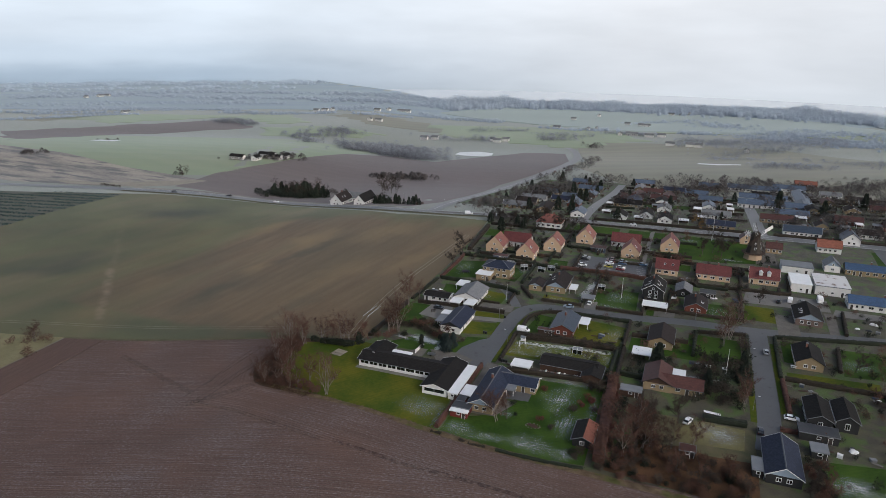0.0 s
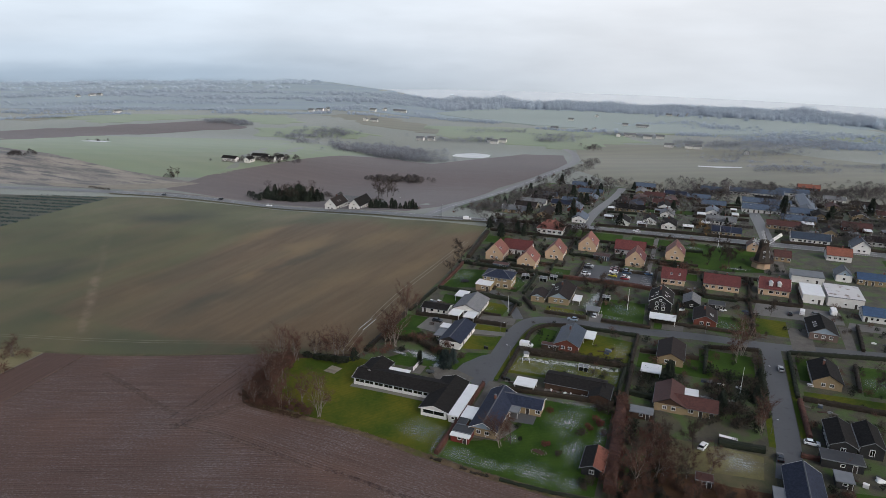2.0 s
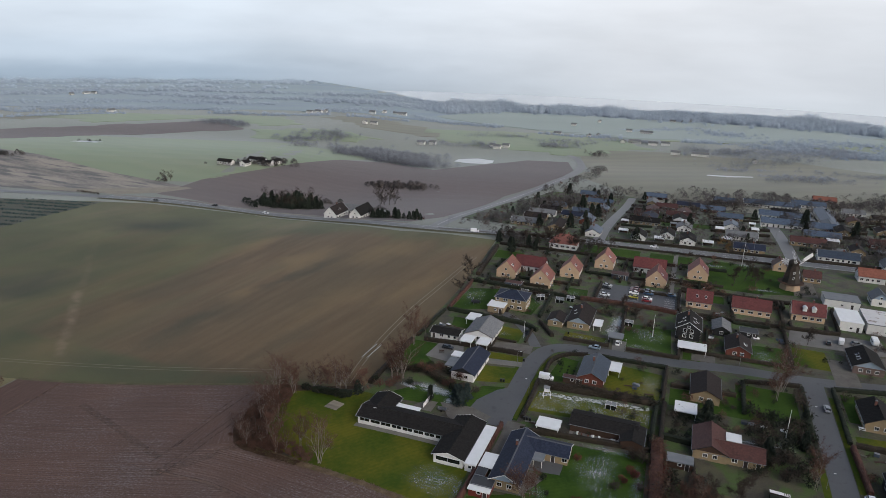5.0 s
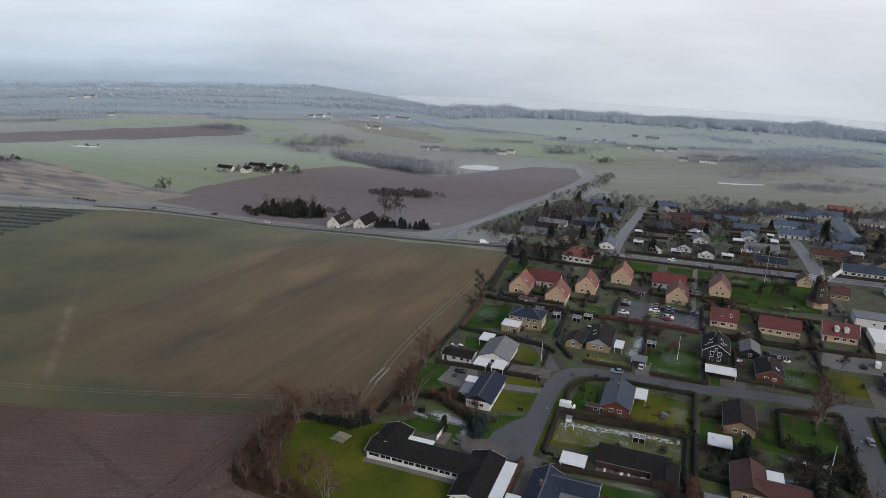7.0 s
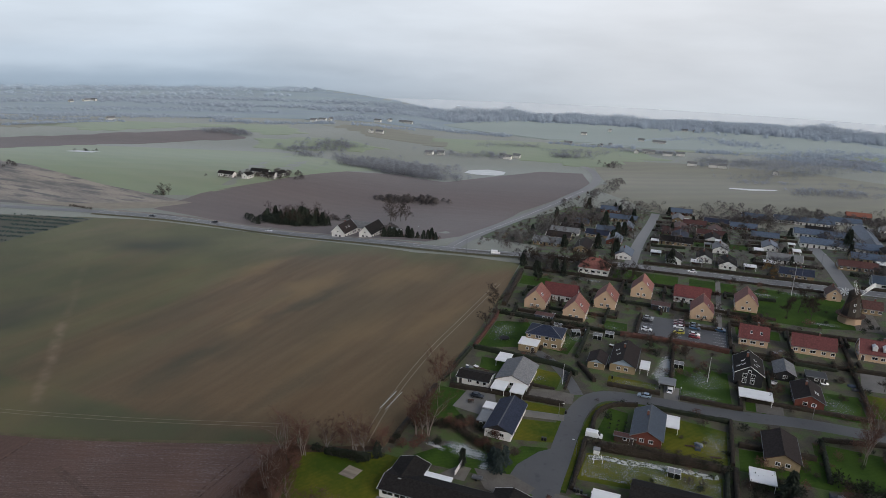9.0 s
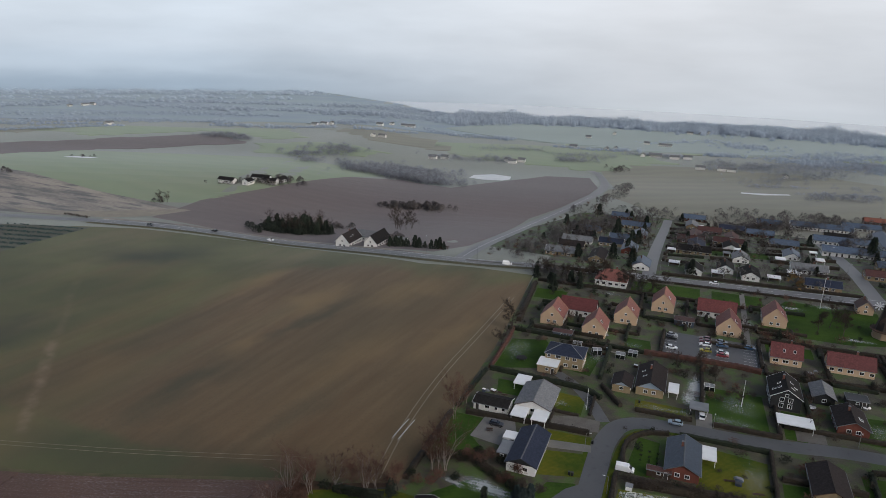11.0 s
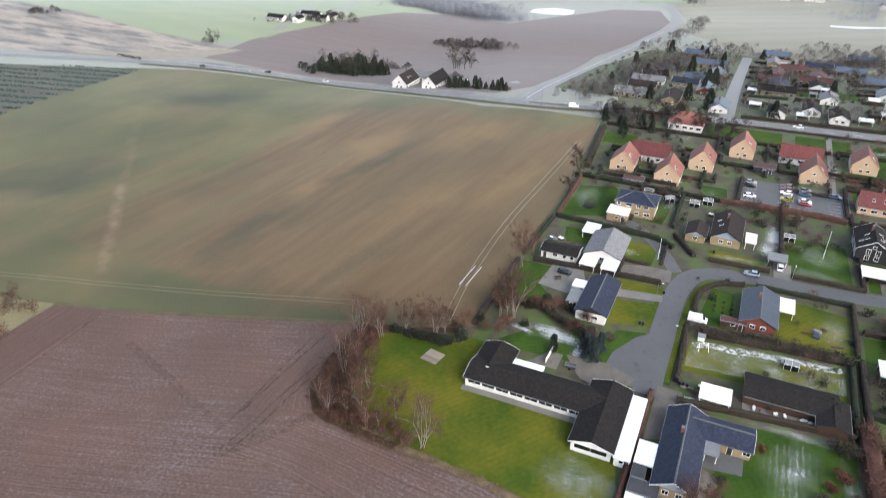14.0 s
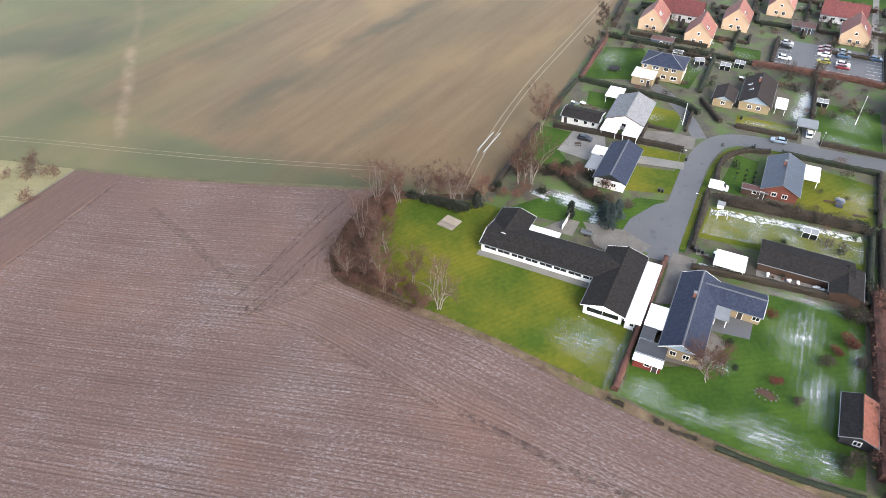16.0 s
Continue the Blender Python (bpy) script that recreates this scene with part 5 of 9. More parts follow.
    for level in range(1 if he < 4.3 else 2):
        z = sill + tall / 2 + level * 2.6
        if z + tall / 2 > eave - 0.1:
            z = eave - 0.15 - tall / 2
        for s in (-1, 1):
            if parent.matrix_basis.translation.y > 400 and (parent.matrix_basis.to_3x3() @ m.to_3x3() @ Vector((0, s, 0))).y > 0.3:
                continue  # far houses get no openings on faces turned from the camera
            x = -hx + 1.2
            while x < hx - 1.0:
                w = 3.0 if glaze else rng.choice((1.0, 1.4, 1.4, 1.9))
                if level == 0 and not glaze and rng.random() < 0.14:
                    door(parent, m @ pose(x, s * (hy + 0.02), 0))
                elif x + w / 2 < hx - 0.2:
                    window(parent, m @ pose(x + w / 2 - 0.5, s * (hy + 0.02), z), w, tall)
                x += w + (0.35 if glaze else rng.uniform(0.9, 1.9))
            if glaze:
                window(parent, m @ pose(s * (hx + 0.02), 0, z, 0, 0, 90), 2 * hy - 1.4, tall)
                continue
            n = max(1, int((2 * hy - 1.5) / 2.6))
            for k in range(n):
                y = (k - (n - 1) / 2) * 2.5
                window(parent, m @ pose(s * (hx + 0.02), y, z, 0, 0, 90), 1.2, tall)
    if hr - he > 2.8 and not hip:
        for s in (-1, 1):
            window(parent, m @ pose(s * (hx + 0.06), 0, he + 0.9, 0, 0, 90), 0.9, 0.9)


def chimney(parent, m, h=0.9):
    bm = bmesh.new()
    box(bm, 0, 0, 0, 0.6, 0.6, h * 2)
    ob = part("chimney", bm, M["brick_chimney"], parent)
    ob.matrix_basis = m
    bm = bmesh.new()
    box(bm, 0, 0, h + 0.05, 0.72, 0.72, 0.1)
    box(bm, 0, 0, h + 0.2, 0.25, 0.25, 0.2)
    part("chimney_cap", bm, M["felt_grey"], ob)


def skylight(parent, x, s, length, width, he, hr, frac, turn=0.0, dx=0, dy=0):
    y = s * width / 2 * (1 - frac)
    z = he + (hr - he) * frac
    a = math.degrees(math.atan2(hr - he, width / 2))
    bm = bmesh.new()
    box(bm, 0, 0, 0.05, 0.85, 1.25, 0.1)
    ob = part("skylight", bm, M["trim"], parent)
    ob.matrix_basis = pose(dx, dy, 0, 0, 0, turn) @ pose(x, y, z, -s * a)
    bm = bmesh.new()
    box(bm, 0, 0, 0.11, 0.7, 1.05, 0.03)
    part("pane", bm, M["glass"], ob)


def dormer(parent, x, s, width, he, hr, wall, roof):
    y = s * width * 0.30
    z = he + (hr - he) * 0.42
    bm = bmesh.new()
    box(bm, x, y, z + 0.35, 1.5, 2.0, 1.5)
    ob = part("dormer", bm, M[wall], parent)
    bm = bmesh.new()
    for t in (-1, 1):
        box(bm, x + t * 0.45, y + s * 0.1, z + 1.35, 1.15, 2.5, 0.12, 0, t * 38)
    part("dormer_roof", bm, M[roof], ob)
    fr, pane = window_meshes(1.0, 1.0)
    w = shared("window", fr, ob, pose(x, y + s * 1.02, z + 0.45))
    w.matrix_basis = pose(x, y + s * 1.02, z + 0.45)


COUNT = [0]


def house(x, y, across, length, width, he, hr, roof, wall, label, gable=None, more=(), sky_at=(), stack=True, category="house", **kw):
    """A house with its main range and any further ranges (dx, dy, across, length, width, he, hr)."""
    COUNT[0] += 1
    if COUNT[0] > 2:
        kw.setdefault("trim", ("wood_black", "wood_brown", "trim", "felt_grey", "wood_black")[COUNT[0] % 5])
    h = thing(kw.pop("name", "house"), x, y, GRID + (90 if across else 0), label, category, kw.pop("group", "houses of the village"))
    wing(h, 0, 0, 0, length, width, he, hr, roof, wall, gable, seed=COUNT[0], **kw)
    back = pose(0, 0, 0, 0, 0, -GRID - (90 if across else 0))
    for k, (wx, wy, wa, wlen, wwid, whe, whr) in enumerate(more):
        d = back @ Vector((wx - x, wy - y, 0))
        wing(h, d.x, d.y, (90 if wa else 0) - (90 if across else 0), wlen, wwid, whe, whr, roof, wall, gable, seed=COUNT[0] + 31 + k, **kw)
    if stack:
        chimney(h, pose(length * 0.12, width * 0.06, hr + 0.2))
    for sx, s, f in sky_at:
        skylight(h, sx, s, length, width, he, hr, f)
    return h


def flat_roof(x, y, length, width, z, top, label, wall=None, name="carport", category="carport", thick=0.28, turn=GRID, pitch=0.0, front=None):
    """A flat-roofed carport or shed: posts or walls under a felted deck with a fascia."""
    h = thing(name, x, y, turn, label, category)
    bm = bmesh.new()
    box(bm, 0, 0, z - thick / 2, length, width, thick, bevel=0.03)
    part("roof", bm, M[top], h)
    bm = bmesh.new()
    for s in (-1, 1):
        box(bm, 0, s * (width / 2 + 0.03), z - 0.12, length + 0.12, 0.06, 0.3)
        box(bm, s * (length / 2 + 0.03), 0, z - 0.12, 0.06, width, 0.3)
    part("fascia", bm, M["trim" if top == "felt_white" else "felt_grey"], h)
    if wall:
        bm = bmesh.new()
        box(bm, 0, 0, (z - thick) / 2 - 0.1, length - 0.4, width - 0.4, z - thick + 0.2)
        part("wall", bm, M[wall], h)
        fr, pane = window_meshes(1.0, 0.8)
        for s in (-1, 1):
            window(h, pose(0, s * (width / 2 - 0.18), 1.5), 1.0, 0.8)
        door(h, pose(length * 0.28, -(width / 2 - 0.17), 0))
    else:
        for sx in (-1, 1):
            for sy in (-1, 1):
                bm = bmesh.new()
                box(bm, sx * (length / 2 - 0.3), sy * (width / 2 - 0.3), (z - thick) / 2, 0.14, 0.14, z - thick)
                part("post", bm, M["trim"], h)
        bm = bmesh.new()
        box(bm, 0, width / 2 - 0.2, (z - thick) / 2, length - 0.8, 0.1, z - thick)
        part("back_wall", bm, M["wood_brown"], h)
    return h


# the two houses at the edge of the ploughed field
A = house(-19.9, 206.3, 0, 31.5, 9.2, 2.6, 4.0, "roof_black", "wall_white", "long white bungalow with black roofs and glazed garden front",
          more=((-29.4, 214.3, 1, 10.4, 8.7, 2.6, 4.0), (-6.0, 198.3, 1, 20.4, 9.3, 2.6, 4.0)), glaze=True, tall=1.3, stack=False, over=0.6)
flat_roof(-0.3, 195.6, 3.3, 19.4, 2.5, "felt_white", "long white felt carport roof beside a bungalow", wall="wall_white", name="garage", category="garage")
flat_roof(-21.9, 211.9, 7.4, 3.6, 2.6, "felt_white", "white flat roof over a courtyard terrace", name="terrace_roof", category="canopy")
B = house(8.8, 190.4, 1, 23.2, 8.4, 2.6, 4.8, "roof_blue", "brick_yellow", "yellow brick bungalow with dark slate-blue roof and pale blue gables", "gable_blue",
          more=((17.3, 196.4, 0, 14.0, 7.4, 2.6, 4.3),))
flat_roof(15.1, 191.5, 2.8, 3.9, 2.45, "felt_grey", "small grey flat roof over a terrace door", name="terrace_roof", category="canopy")
flat_roof(1.9, 188.6, 4.0, 6.4, 2.5, "felt_white", "white felt carport beside a house")
flat_roof(-0.2, 184.2, 2.6, 3.8, 2.35, "felt_dark", "small dark flat-roofed outhouse", wall="brick_red", name="outhouse", category="shed")
flat_roof(0.0, 179.8, 5.6, 3.6, 2.45, "felt_dark", "red timber shed with dark felt roof", wall="wood_red", name="shed", category="shed")
flat_roof(-0.9, 177.1, 5.6, 1.7, 2.2, "felt_white", "white roof strip over a red timber lean-to", wall="wood_red", name="lean_to", category="shed")
house(34.7, 168.4, 1, 10.3, 6.2, 2.2, 3.5, "roof_black", "wood_black", "black timber garden house with half dark, half rust-coloured roof", "wood_black", roof2="roof_orange", stack=False, name="garden_house", category="garden house", group="sheds")
flat_roof(19.4, 208.0, 6.6, 5.4, 2.5, "felt_white", "white felt carport beside a hedge")
house(35.6, 209.4, 0, 19.2, 9.0, 2.5, 3.7, "roof_black", "wood_brown", "low brown bungalow with worn dark roof and cluttered terrace", more=((42.6, 204.0, 1, 9.5, 6.8, 2.5, 3.5),), stack=False, windows=False)
house(-3.2, 243.3, 1, 18.2, 8.6, 2.7, 4.7, "roof_blue", "wall_white", "white house with dark blue roof and black gables", "wood_black", stack=False)
flat_roof(-9.5, 243.6, 3.0, 6.6, 2.4, "felt_grey", "brown-grey flat roof of a side shed", wall="wood_brown", name="shed", category="shed")
flat_roof(-7.8, 249.4, 3.4, 3.8, 2.5, "felt_white", "small white flat roof behind a house", wall="wall_white", name="shed", category="shed")
house(1.8, 271.8, 1, 15.4, 11.2, 2.6, 4.8, "roof_grey", "wall_white", "white house with weathered pale grey roof", stack=False)
flat_roof(-4.3, 262.5, 4.6, 6.0, 2.4, "felt_white", "white felt carport by a grey-roofed house")
flat_roof(1.6, 260.8, 4.4, 6.4, 2.4, "felt_white", "white felt carport by a grey-roofed house")
flat_roof(-2.1, 282.5, 4.7, 6.6, 2.5, "felt_white", "white flat roof on posts in a garden")
house(-12.1, 268.3, 0, 11.4, 7.0, 2.4, 3.4, "roof_black", "wall_white", "low white house with dark felt roof at the field edge", stack=False)
house(14.2, 301.0, 0, 13.6, 10.4, 5.0, 7.2, "roof_blue", "brick_yellow", "two-storey yellow brick house with hipped dark roof", "trim", hip=True, stack=False)
flat_roof(7.6, 295.4, 7.0, 6.4, 3.0, "felt_white", "yellow brick garage with white flat roof", wall="brick_yellow", name="garage", category="garage")
house(40.7, 287.4, 1, 17.0, 9.4, 2.7, 5.3, "roof_brown", "brick_yellow", "yellow brick house with dark brown roof and pale blue gables", "gable_blue", sky_at=((-2, 1, 0.55), (2, 1, 0.4)))
flat_roof(46.4, 281.8, 3.2, 6.6, 2.4, "felt_white", "white flat roof beside a brown-roofed house")
house(30.8, 285.3, 1, 8.7, 6.6, 2.4, 4.0, "roof_brown", "brick_yellow", "small yellow brick garage with pale blue gable", "gable_blue", stack=False, name="garage", category="garage")
house(38.2, 242.7, 1, 16.0, 9.2, 2.6, 4.9, "roof_steel", "brick_red", "red brick house with blue-grey roof", "brick_red", trim="grey_metal")
flat_roof(45.8, 245.4, 4.0, 6.8, 2.4, "felt_white", "white felt carport beside a red brick house")
flat_roof(51.2, 271.1, 5.4, 5.0, 2.3, "felt_grey", "grey carport with a parked car")
house(80.9, 280.9, 1, 13.8, 9.6, 4.4, 7.4, "roof_black", "wood_black", "black timber house with white windows and dark roof", "wood_black", sky_at=((-3, 1, 0.6), (-3, 1, 0.3), (0, 1, 0.6), (-3, -1, 0.6), (-1, -1, 0.4), (1, -1, 0.6)), tall=1.4)
flat_roof(77.4, 264.6, 10.0, 6.0, 2.5, "felt_white", "wide white carport in front of a black house")
house(94.8, 267.1, 1, 12.8, 9.2, 2.5, 4.8, "roof_brown", "brick_red", "red brick house with dark roof and skylights", "brick_red", sky_at=((-2, -1, 0.5), (-1, -1, 0.5)))
house(94.6, 284.0, 1, 10.4, 7.0, 2.4, 4.2, "roof_grey", "wood_black", "grey-roofed black timber outbuilding", "wood_black", stack=False, name="outbuilding", category="shed")
flat_roof(104.0, 281.0, 6.5, 5.0, 2.5, "felt_dark", "dark flat-roofed shed in a garden", wall="wood_black", name="shed", category="shed")
house(94.2, 310.6, 0, 10.8, 8.4, 2.9, 7.0, "roof_red", "wall_yellow", "yellow row house with steep red tiled roof", sky_at=((-1, -1, 0.5), (2.5, -1, 0.5)), group="red-roofed yellow houses")
house(113.8, 304.6, 0, 15.4, 8.0, 2.9, 6.6, "roof_red", "wall_yellow", "long yellow house with steep red tiled roof", group="red-roofed yellow houses")
M3 = house(135.4, 301.0, 0, 13.0, 8.2, 2.9, 7.2, "roof_red", "wall_yellow", "yellow house with red tiled roof and two white dormers", group="red-roofed yellow houses")
for dx in (-1.6, 1.8):
    dormer(M3, dx, -1, 8.2, 2.9, 7.2, "wall_white", "trim")
house(136.2, 258.9, 1, 15.0, 10.6, 2.7, 5.3, "roof_black", "brick_grey", "grey-brown brick house with black roof and pale blue gable", "gable_blue", sky_at=((-3, 1, 0.5), (-1, 1, 0.5), (1, 1, 0.5)), stack=False)
house(119.5, 221.1, 1, 14.4, 9.4, 2.7, 5.3, "roof_black", "brick_yellow", "yellow brick house with black roof", stack=True)
house(63.7, 202.8, 1, 13.4, 9.6, 2.6, 5.0, "roof_redbrown", "brick_yellow", "yellow brick house with red-brown tiled roof", "wood_brown", more=((69.4, 198.8, 0, 14.4, 8.6, 2.5, 4.6),), stack=False)
flat_roof(70.4, 203.6, 4.0, 5.0, 3.2, "felt_white", "white flat roof set into a red-brown roof", wall="wall_white", name="annex", category="annex")
house(72.5, 234.1, 1, 14.6, 9.4, 2.6, 4.8, "roof_brown", "brick_yellow", "yellow brick house with dark roof behind a fir", stack=False)
flat_roof(62.2, 220.6, 6.4, 6.4, 2.5, "felt_white", "white felt carport by a fir")
house(84.8, 158.6, 1, 17.6, 9.4, 2.6, 5.3, "roof_blue", "wood_black", "dark house with slate-blue roof and pale blue gables", "gable_blue", stack=False)
flat_roof(77.9, 156.4, 3.2, 6.4, 2.4, "felt_grey", "grey flat-roofed garage beside a dark house", wall="wood_black", name="garage", category="garage")
house(105.2, 183.0, 1, 13.5, 7.4, 3.4, 5.2, "roof_black", "wood_black", "modern black timber house with white window frames", "wood_black", more=((112.6, 182.0, 1, 12.5, 6.6, 3.4, 5.4),), stack=False, tall=1.9)
flat_roof(101.0, 173.2, 10.4, 5.4, 2.7, "felt_dark", "long dark flat-roofed wing of a black house", wall="wood_black", name="annex", category="annex")
flat_roof(97.5, 165.0, 4.4, 5.0, 2.3, "felt_grey", "small grey shed roof beside a dark house", wall="wood_black", name="shed", category="shed")
flat_roof(52.9, 194.0, 6.8, 4.0, 2.3, "felt_grey", "grey steel-roofed shed in a garden", wall="wood_brown", name="shed", category="shed")
flat_roof(61.5, 162.6, 4.4, 3.6, 2.2, "roof_redbrown", "rusty corrugated garden shed", wall="wood_brown", name="shed", category="shed")

# the yellow terraces round the car park
for x, y in ((14.5, 340.0), (29.4, 329.6), (44.4, 343.6), (63.2, 358.5), (82.6, 335.6), (105.2, 347.4)):
    house(x, y, 1, 11.2, 9.4, 3.4, 8.2, "roof_pale", "wall_yellow", "yellow gabled house with steep pink-red tiled roof", sky_at=((-2, -1, 0.5), (-3.2, -1, 0.5)), stack=False, over=0.2, ends=0.12, trim="wall_yellow", group="red-roofed yellow houses", roof2="roof_red" if x in (82.6, 105.2) else None)
house(25.7, 348.6, 0, 15.0, 8.8, 2.8, 6.8, "roof_red", "wall_white", "white terraced house with long dark red roof", stack=False, group="red-roofed yellow houses")
house(83.6, 352.6, 0, 15.4, 9.0, 2.8, 6.8, "roof_red", "wall_white", "white terraced house with long dark red roof", stack=False, group="red-roofed yellow houses")
house(46.5, 386.8, 0, 15.0, 10.1, 3.0, 7.4, "roof_pale", "wall_white", "white villa with hipped brick-red tiled roof", hip=True)
flat_roof(15.9, 323.5, 7.5, 3.6, 2.4, "roof_redbrown", "long shed with red roof", wall="wood_blue", name="shed", category="shed")
flat_roof(67.0, 341.0, 7.8, 5.0, 2.5, "roof_redbrown", "blue timber shed with red roof by the car park", wall="wood_blue", name="shed", category="shed")

# houses by the mill and the workshops
house(150.5, 363.8, 1, 7.8, 7.0, 2.8, 6.0, "roof_redbrown", "wall_yellow", "small yellow gabled house by the mill")
house(158.9, 348.0, 0, 8.2, 7.0, 2.7, 5.4, "roof_redbrown", "brick_yellow", "brown-roofed cottage by the mill", "wood_brown")
house(189.0, 352.4, 0, 12.0, 9.0, 3.0, 6.2, "roof_orange", "wall_white", "white house with orange tiled roof")
house(208.0, 368.1, 1, 12.0, 9.3, 3.2, 7.2, "roof_steel", "wall_white", "white gabled house with slate-blue roof")
house(188.0, 381.5, 0, 20.0, 9.0, 2.7, 5.5, "roof_steel", "wall_white", "long white house with blue-grey roof")
T = flat_roof(161.9, 294.1, 14.0, 17.5, 4.4, "roof_worn", "white workshop with worn pale flat roof", wall="wall_white", name="workshop", category="workshop")
flat_roof(149.6, 296.4, 8.6, 15.0, 4.1, "felt_white", "workshop bay with white flat roof", wall="wall_white", name="workshop", category="workshop")
flat_roof(157.8, 318.6, 14.0, 9.6, 3.6, "felt_grey", "long grey-roofed store building", wall="wall_white", name="store", category="workshop")
house(176.0, 322.0, 1, 9.0, 7.5, 3.0, 6.2, "roof_steel", "wall_white", "pale house with blue-grey gabled roof", "gable_blue", stack=False)
house(189.0, 316.4, 0, 18.0, 8.0, 2.8, 5.0, "roof_bright", "brick_yellow", "low house with long blue steel roof")
house(170.5, 272.6, 0, 22.0, 9.0, 2.8, 5.2, "roof_bright", "wall_white", "white house with long blue steel roof")

# bungalows beyond the main road
FAR = ((67.3, 416.1, 1, 13, 9, "roof_steel", "wall_white"), (91.7, 409.9, 1, 12, 8.5, "roof_black", "wall_white"), (109.4, 416.2, 1, 12, 8.5, "roof_black", "wall_white"),
       (117.8, 405.7, 1, 14, 9, "roof_black", "wall_white"), (126.4, 440.7, 1, 12, 9, "roof_grey", "wall_white"), (107.2, 459.5, 0, 19, 9, "roof_black", "brick_yellow"),
       (152.7, 419.6, 0, 17.5, 9, "roof_grey", "wall_white"), (146.2, 391.9, 0, 16, 9, "roof_blue", "brick_yellow"), (203.0, 429.2, 0, 20, 9, "roof_steel", "brick_yellow"),
       (96.3, 595.4, 0, 16, 9, "roof_steel", "brick_red"), (98.6, 561.0, 0, 20, 9, "roof_steel", "brick_yellow"), (75.9, 495.8, 0, 18, 10, "roof_steel", "brick_red"),
       (150.8, 596.9, 0, 18, 9, "roof_steel", "brick_red"), (147.1, 550.0, 0, 16, 9, "roof_redbrown", "brick_red"), (294.4, 608.1, 0, 18, 10, "roof_orange", "brick_red"),
       (261.0, 500.9, 1, 12, 10, "roof_redbrown", "brick_yellow"), (252.1, 451.7, 1, 12, 10, "roof_brown", "brick_yellow"), (205.3, 395.3, 1, 10, 8, "roof_brown", "brick_yellow"),
       (70.0, 455.0, 1, 14, 9, "roof_steel", "brick_red"), (92.0, 520.0, 1, 14, 9, "roof_steel", "brick_red"), (62.0, 535.0, 0, 15, 9, "roof_steel", "brick_yellow"),
       (120.0, 505.0, 0, 17, 9, "roof_redbrown", "brick_red"), (135.0, 478.0, 1, 13, 9, "roof_black", "wall_white"), (160.0, 455.0, 1, 13, 9, "roof_steel", "wall_white"),
       (176.0, 500.0, 0, 17, 9, "roof_steel", "brick_yellow"), (180.0, 545.0, 0, 18, 9, "roof_steel", "brick_red"), (205.0, 590.0, 0, 18, 9, "roof_steel", "brick_red"),
       (228.0, 410.0, 0, 16, 9, "roof_redbrown", "brick_red"), (250.0, 395.0, 0, 18, 9, "roof_brown", "brick_red"), (275.0, 425.0, 1, 13, 9, "roof_grey", "wall_white"),
       (262.0, 545.0, 0, 16, 9, "roof_grey", "wall_white"), (290.0, 555.0, 0, 16, 9, "roof_grey", "wall_white"), (300.0, 480.0, 1, 14, 9, "roof_brown", "brick_yellow"),
       (232.0, 340.0, 0, 17, 9, "roof_brown", "brick_red"), (250.0, 315.0, 1, 14, 9, "roof_steel", "wall_white"), (210.0, 300.0, 0, 16, 9, "roof_brown", "brick_red"))
WORDS = {"roof_steel": "blue-grey", "roof_black": "black", "roof_grey": "pale grey", "roof_blue": "dark blue", "roof_redbrown": "red-brown", "roof_orange": "orange", "roof_brown": "dark brown",
         "wall_white": "white", "brick_yellow": "yellow brick", "brick_red": "red brick"}
for x, y, across, ln, wd, roof, wall in FAR:
    house(x, y, across, ln, wd, 2.6, 4.9, "roof_steel_far" if roof == "roof_steel" else roof, wall, f"{WORDS[wall]} bungalow with {WORDS[roof]} roof", gable="trim" if wall == "wall_white" else None)
# further bungalows filling the streets behind
TAKEN = [(x, y) for x, y, *_ in FAR] + [(238.6, 580.1), (207, 468), (245, 505), (222, 520), (270, 585), (188, 381.5), (225, 575), (255, 572)]
LOTS = random.Random(21)
for row in range(8):
    for col in range(15):
        u, v = -132 + col * 23 + LOTS.uniform(-3, 3), 428 + row * 23 + LOTS.uniform(-3, 3)
        x, y = P(u, v)
        if min(math.hypot(x - a, y - b) for a, b in TAKEN) < 19 or min(abs(u + 60), abs(u - 38)) < 11 or u < -136 + (v - 400) * 0.2 or LOTS.random() < 0.12:
            continue
        roof = LOTS.choice(("roof_steel", "roof_steel", "roof_blue", "roof_black", "roof_brown", "roof_redbrown", "roof_grey"))
        WORDS.setdefault(roof, "dark")
        wall = LOTS.choice(("brick_red", "brick_yellow", "wall_white", "brick_yellow"))
        house(x, y, LOTS.random() < 0.4, LOTS.uniform(13, 19), LOTS.uniform(8.5, 10), 2.6, 4.7, roof, wall, f"{WORDS[wall]} bungalow with {WORDS[roof]} roof", stack=False)
# long low blue-roofed terraces round a green
for x, y, across, ln in ((238.6, 580.1, 0, 42), (207.0, 468.0, 0, 44), (245.0, 505.0, 1, 60), (222.0, 520.0, 0, 34), (270.0, 585.0, 0, 26)):
    house(x, y, across, ln, 11, 2.8, 5.4, "roof_steel_far", "wall_white", "long white terrace with blue-grey roof", stack=False)
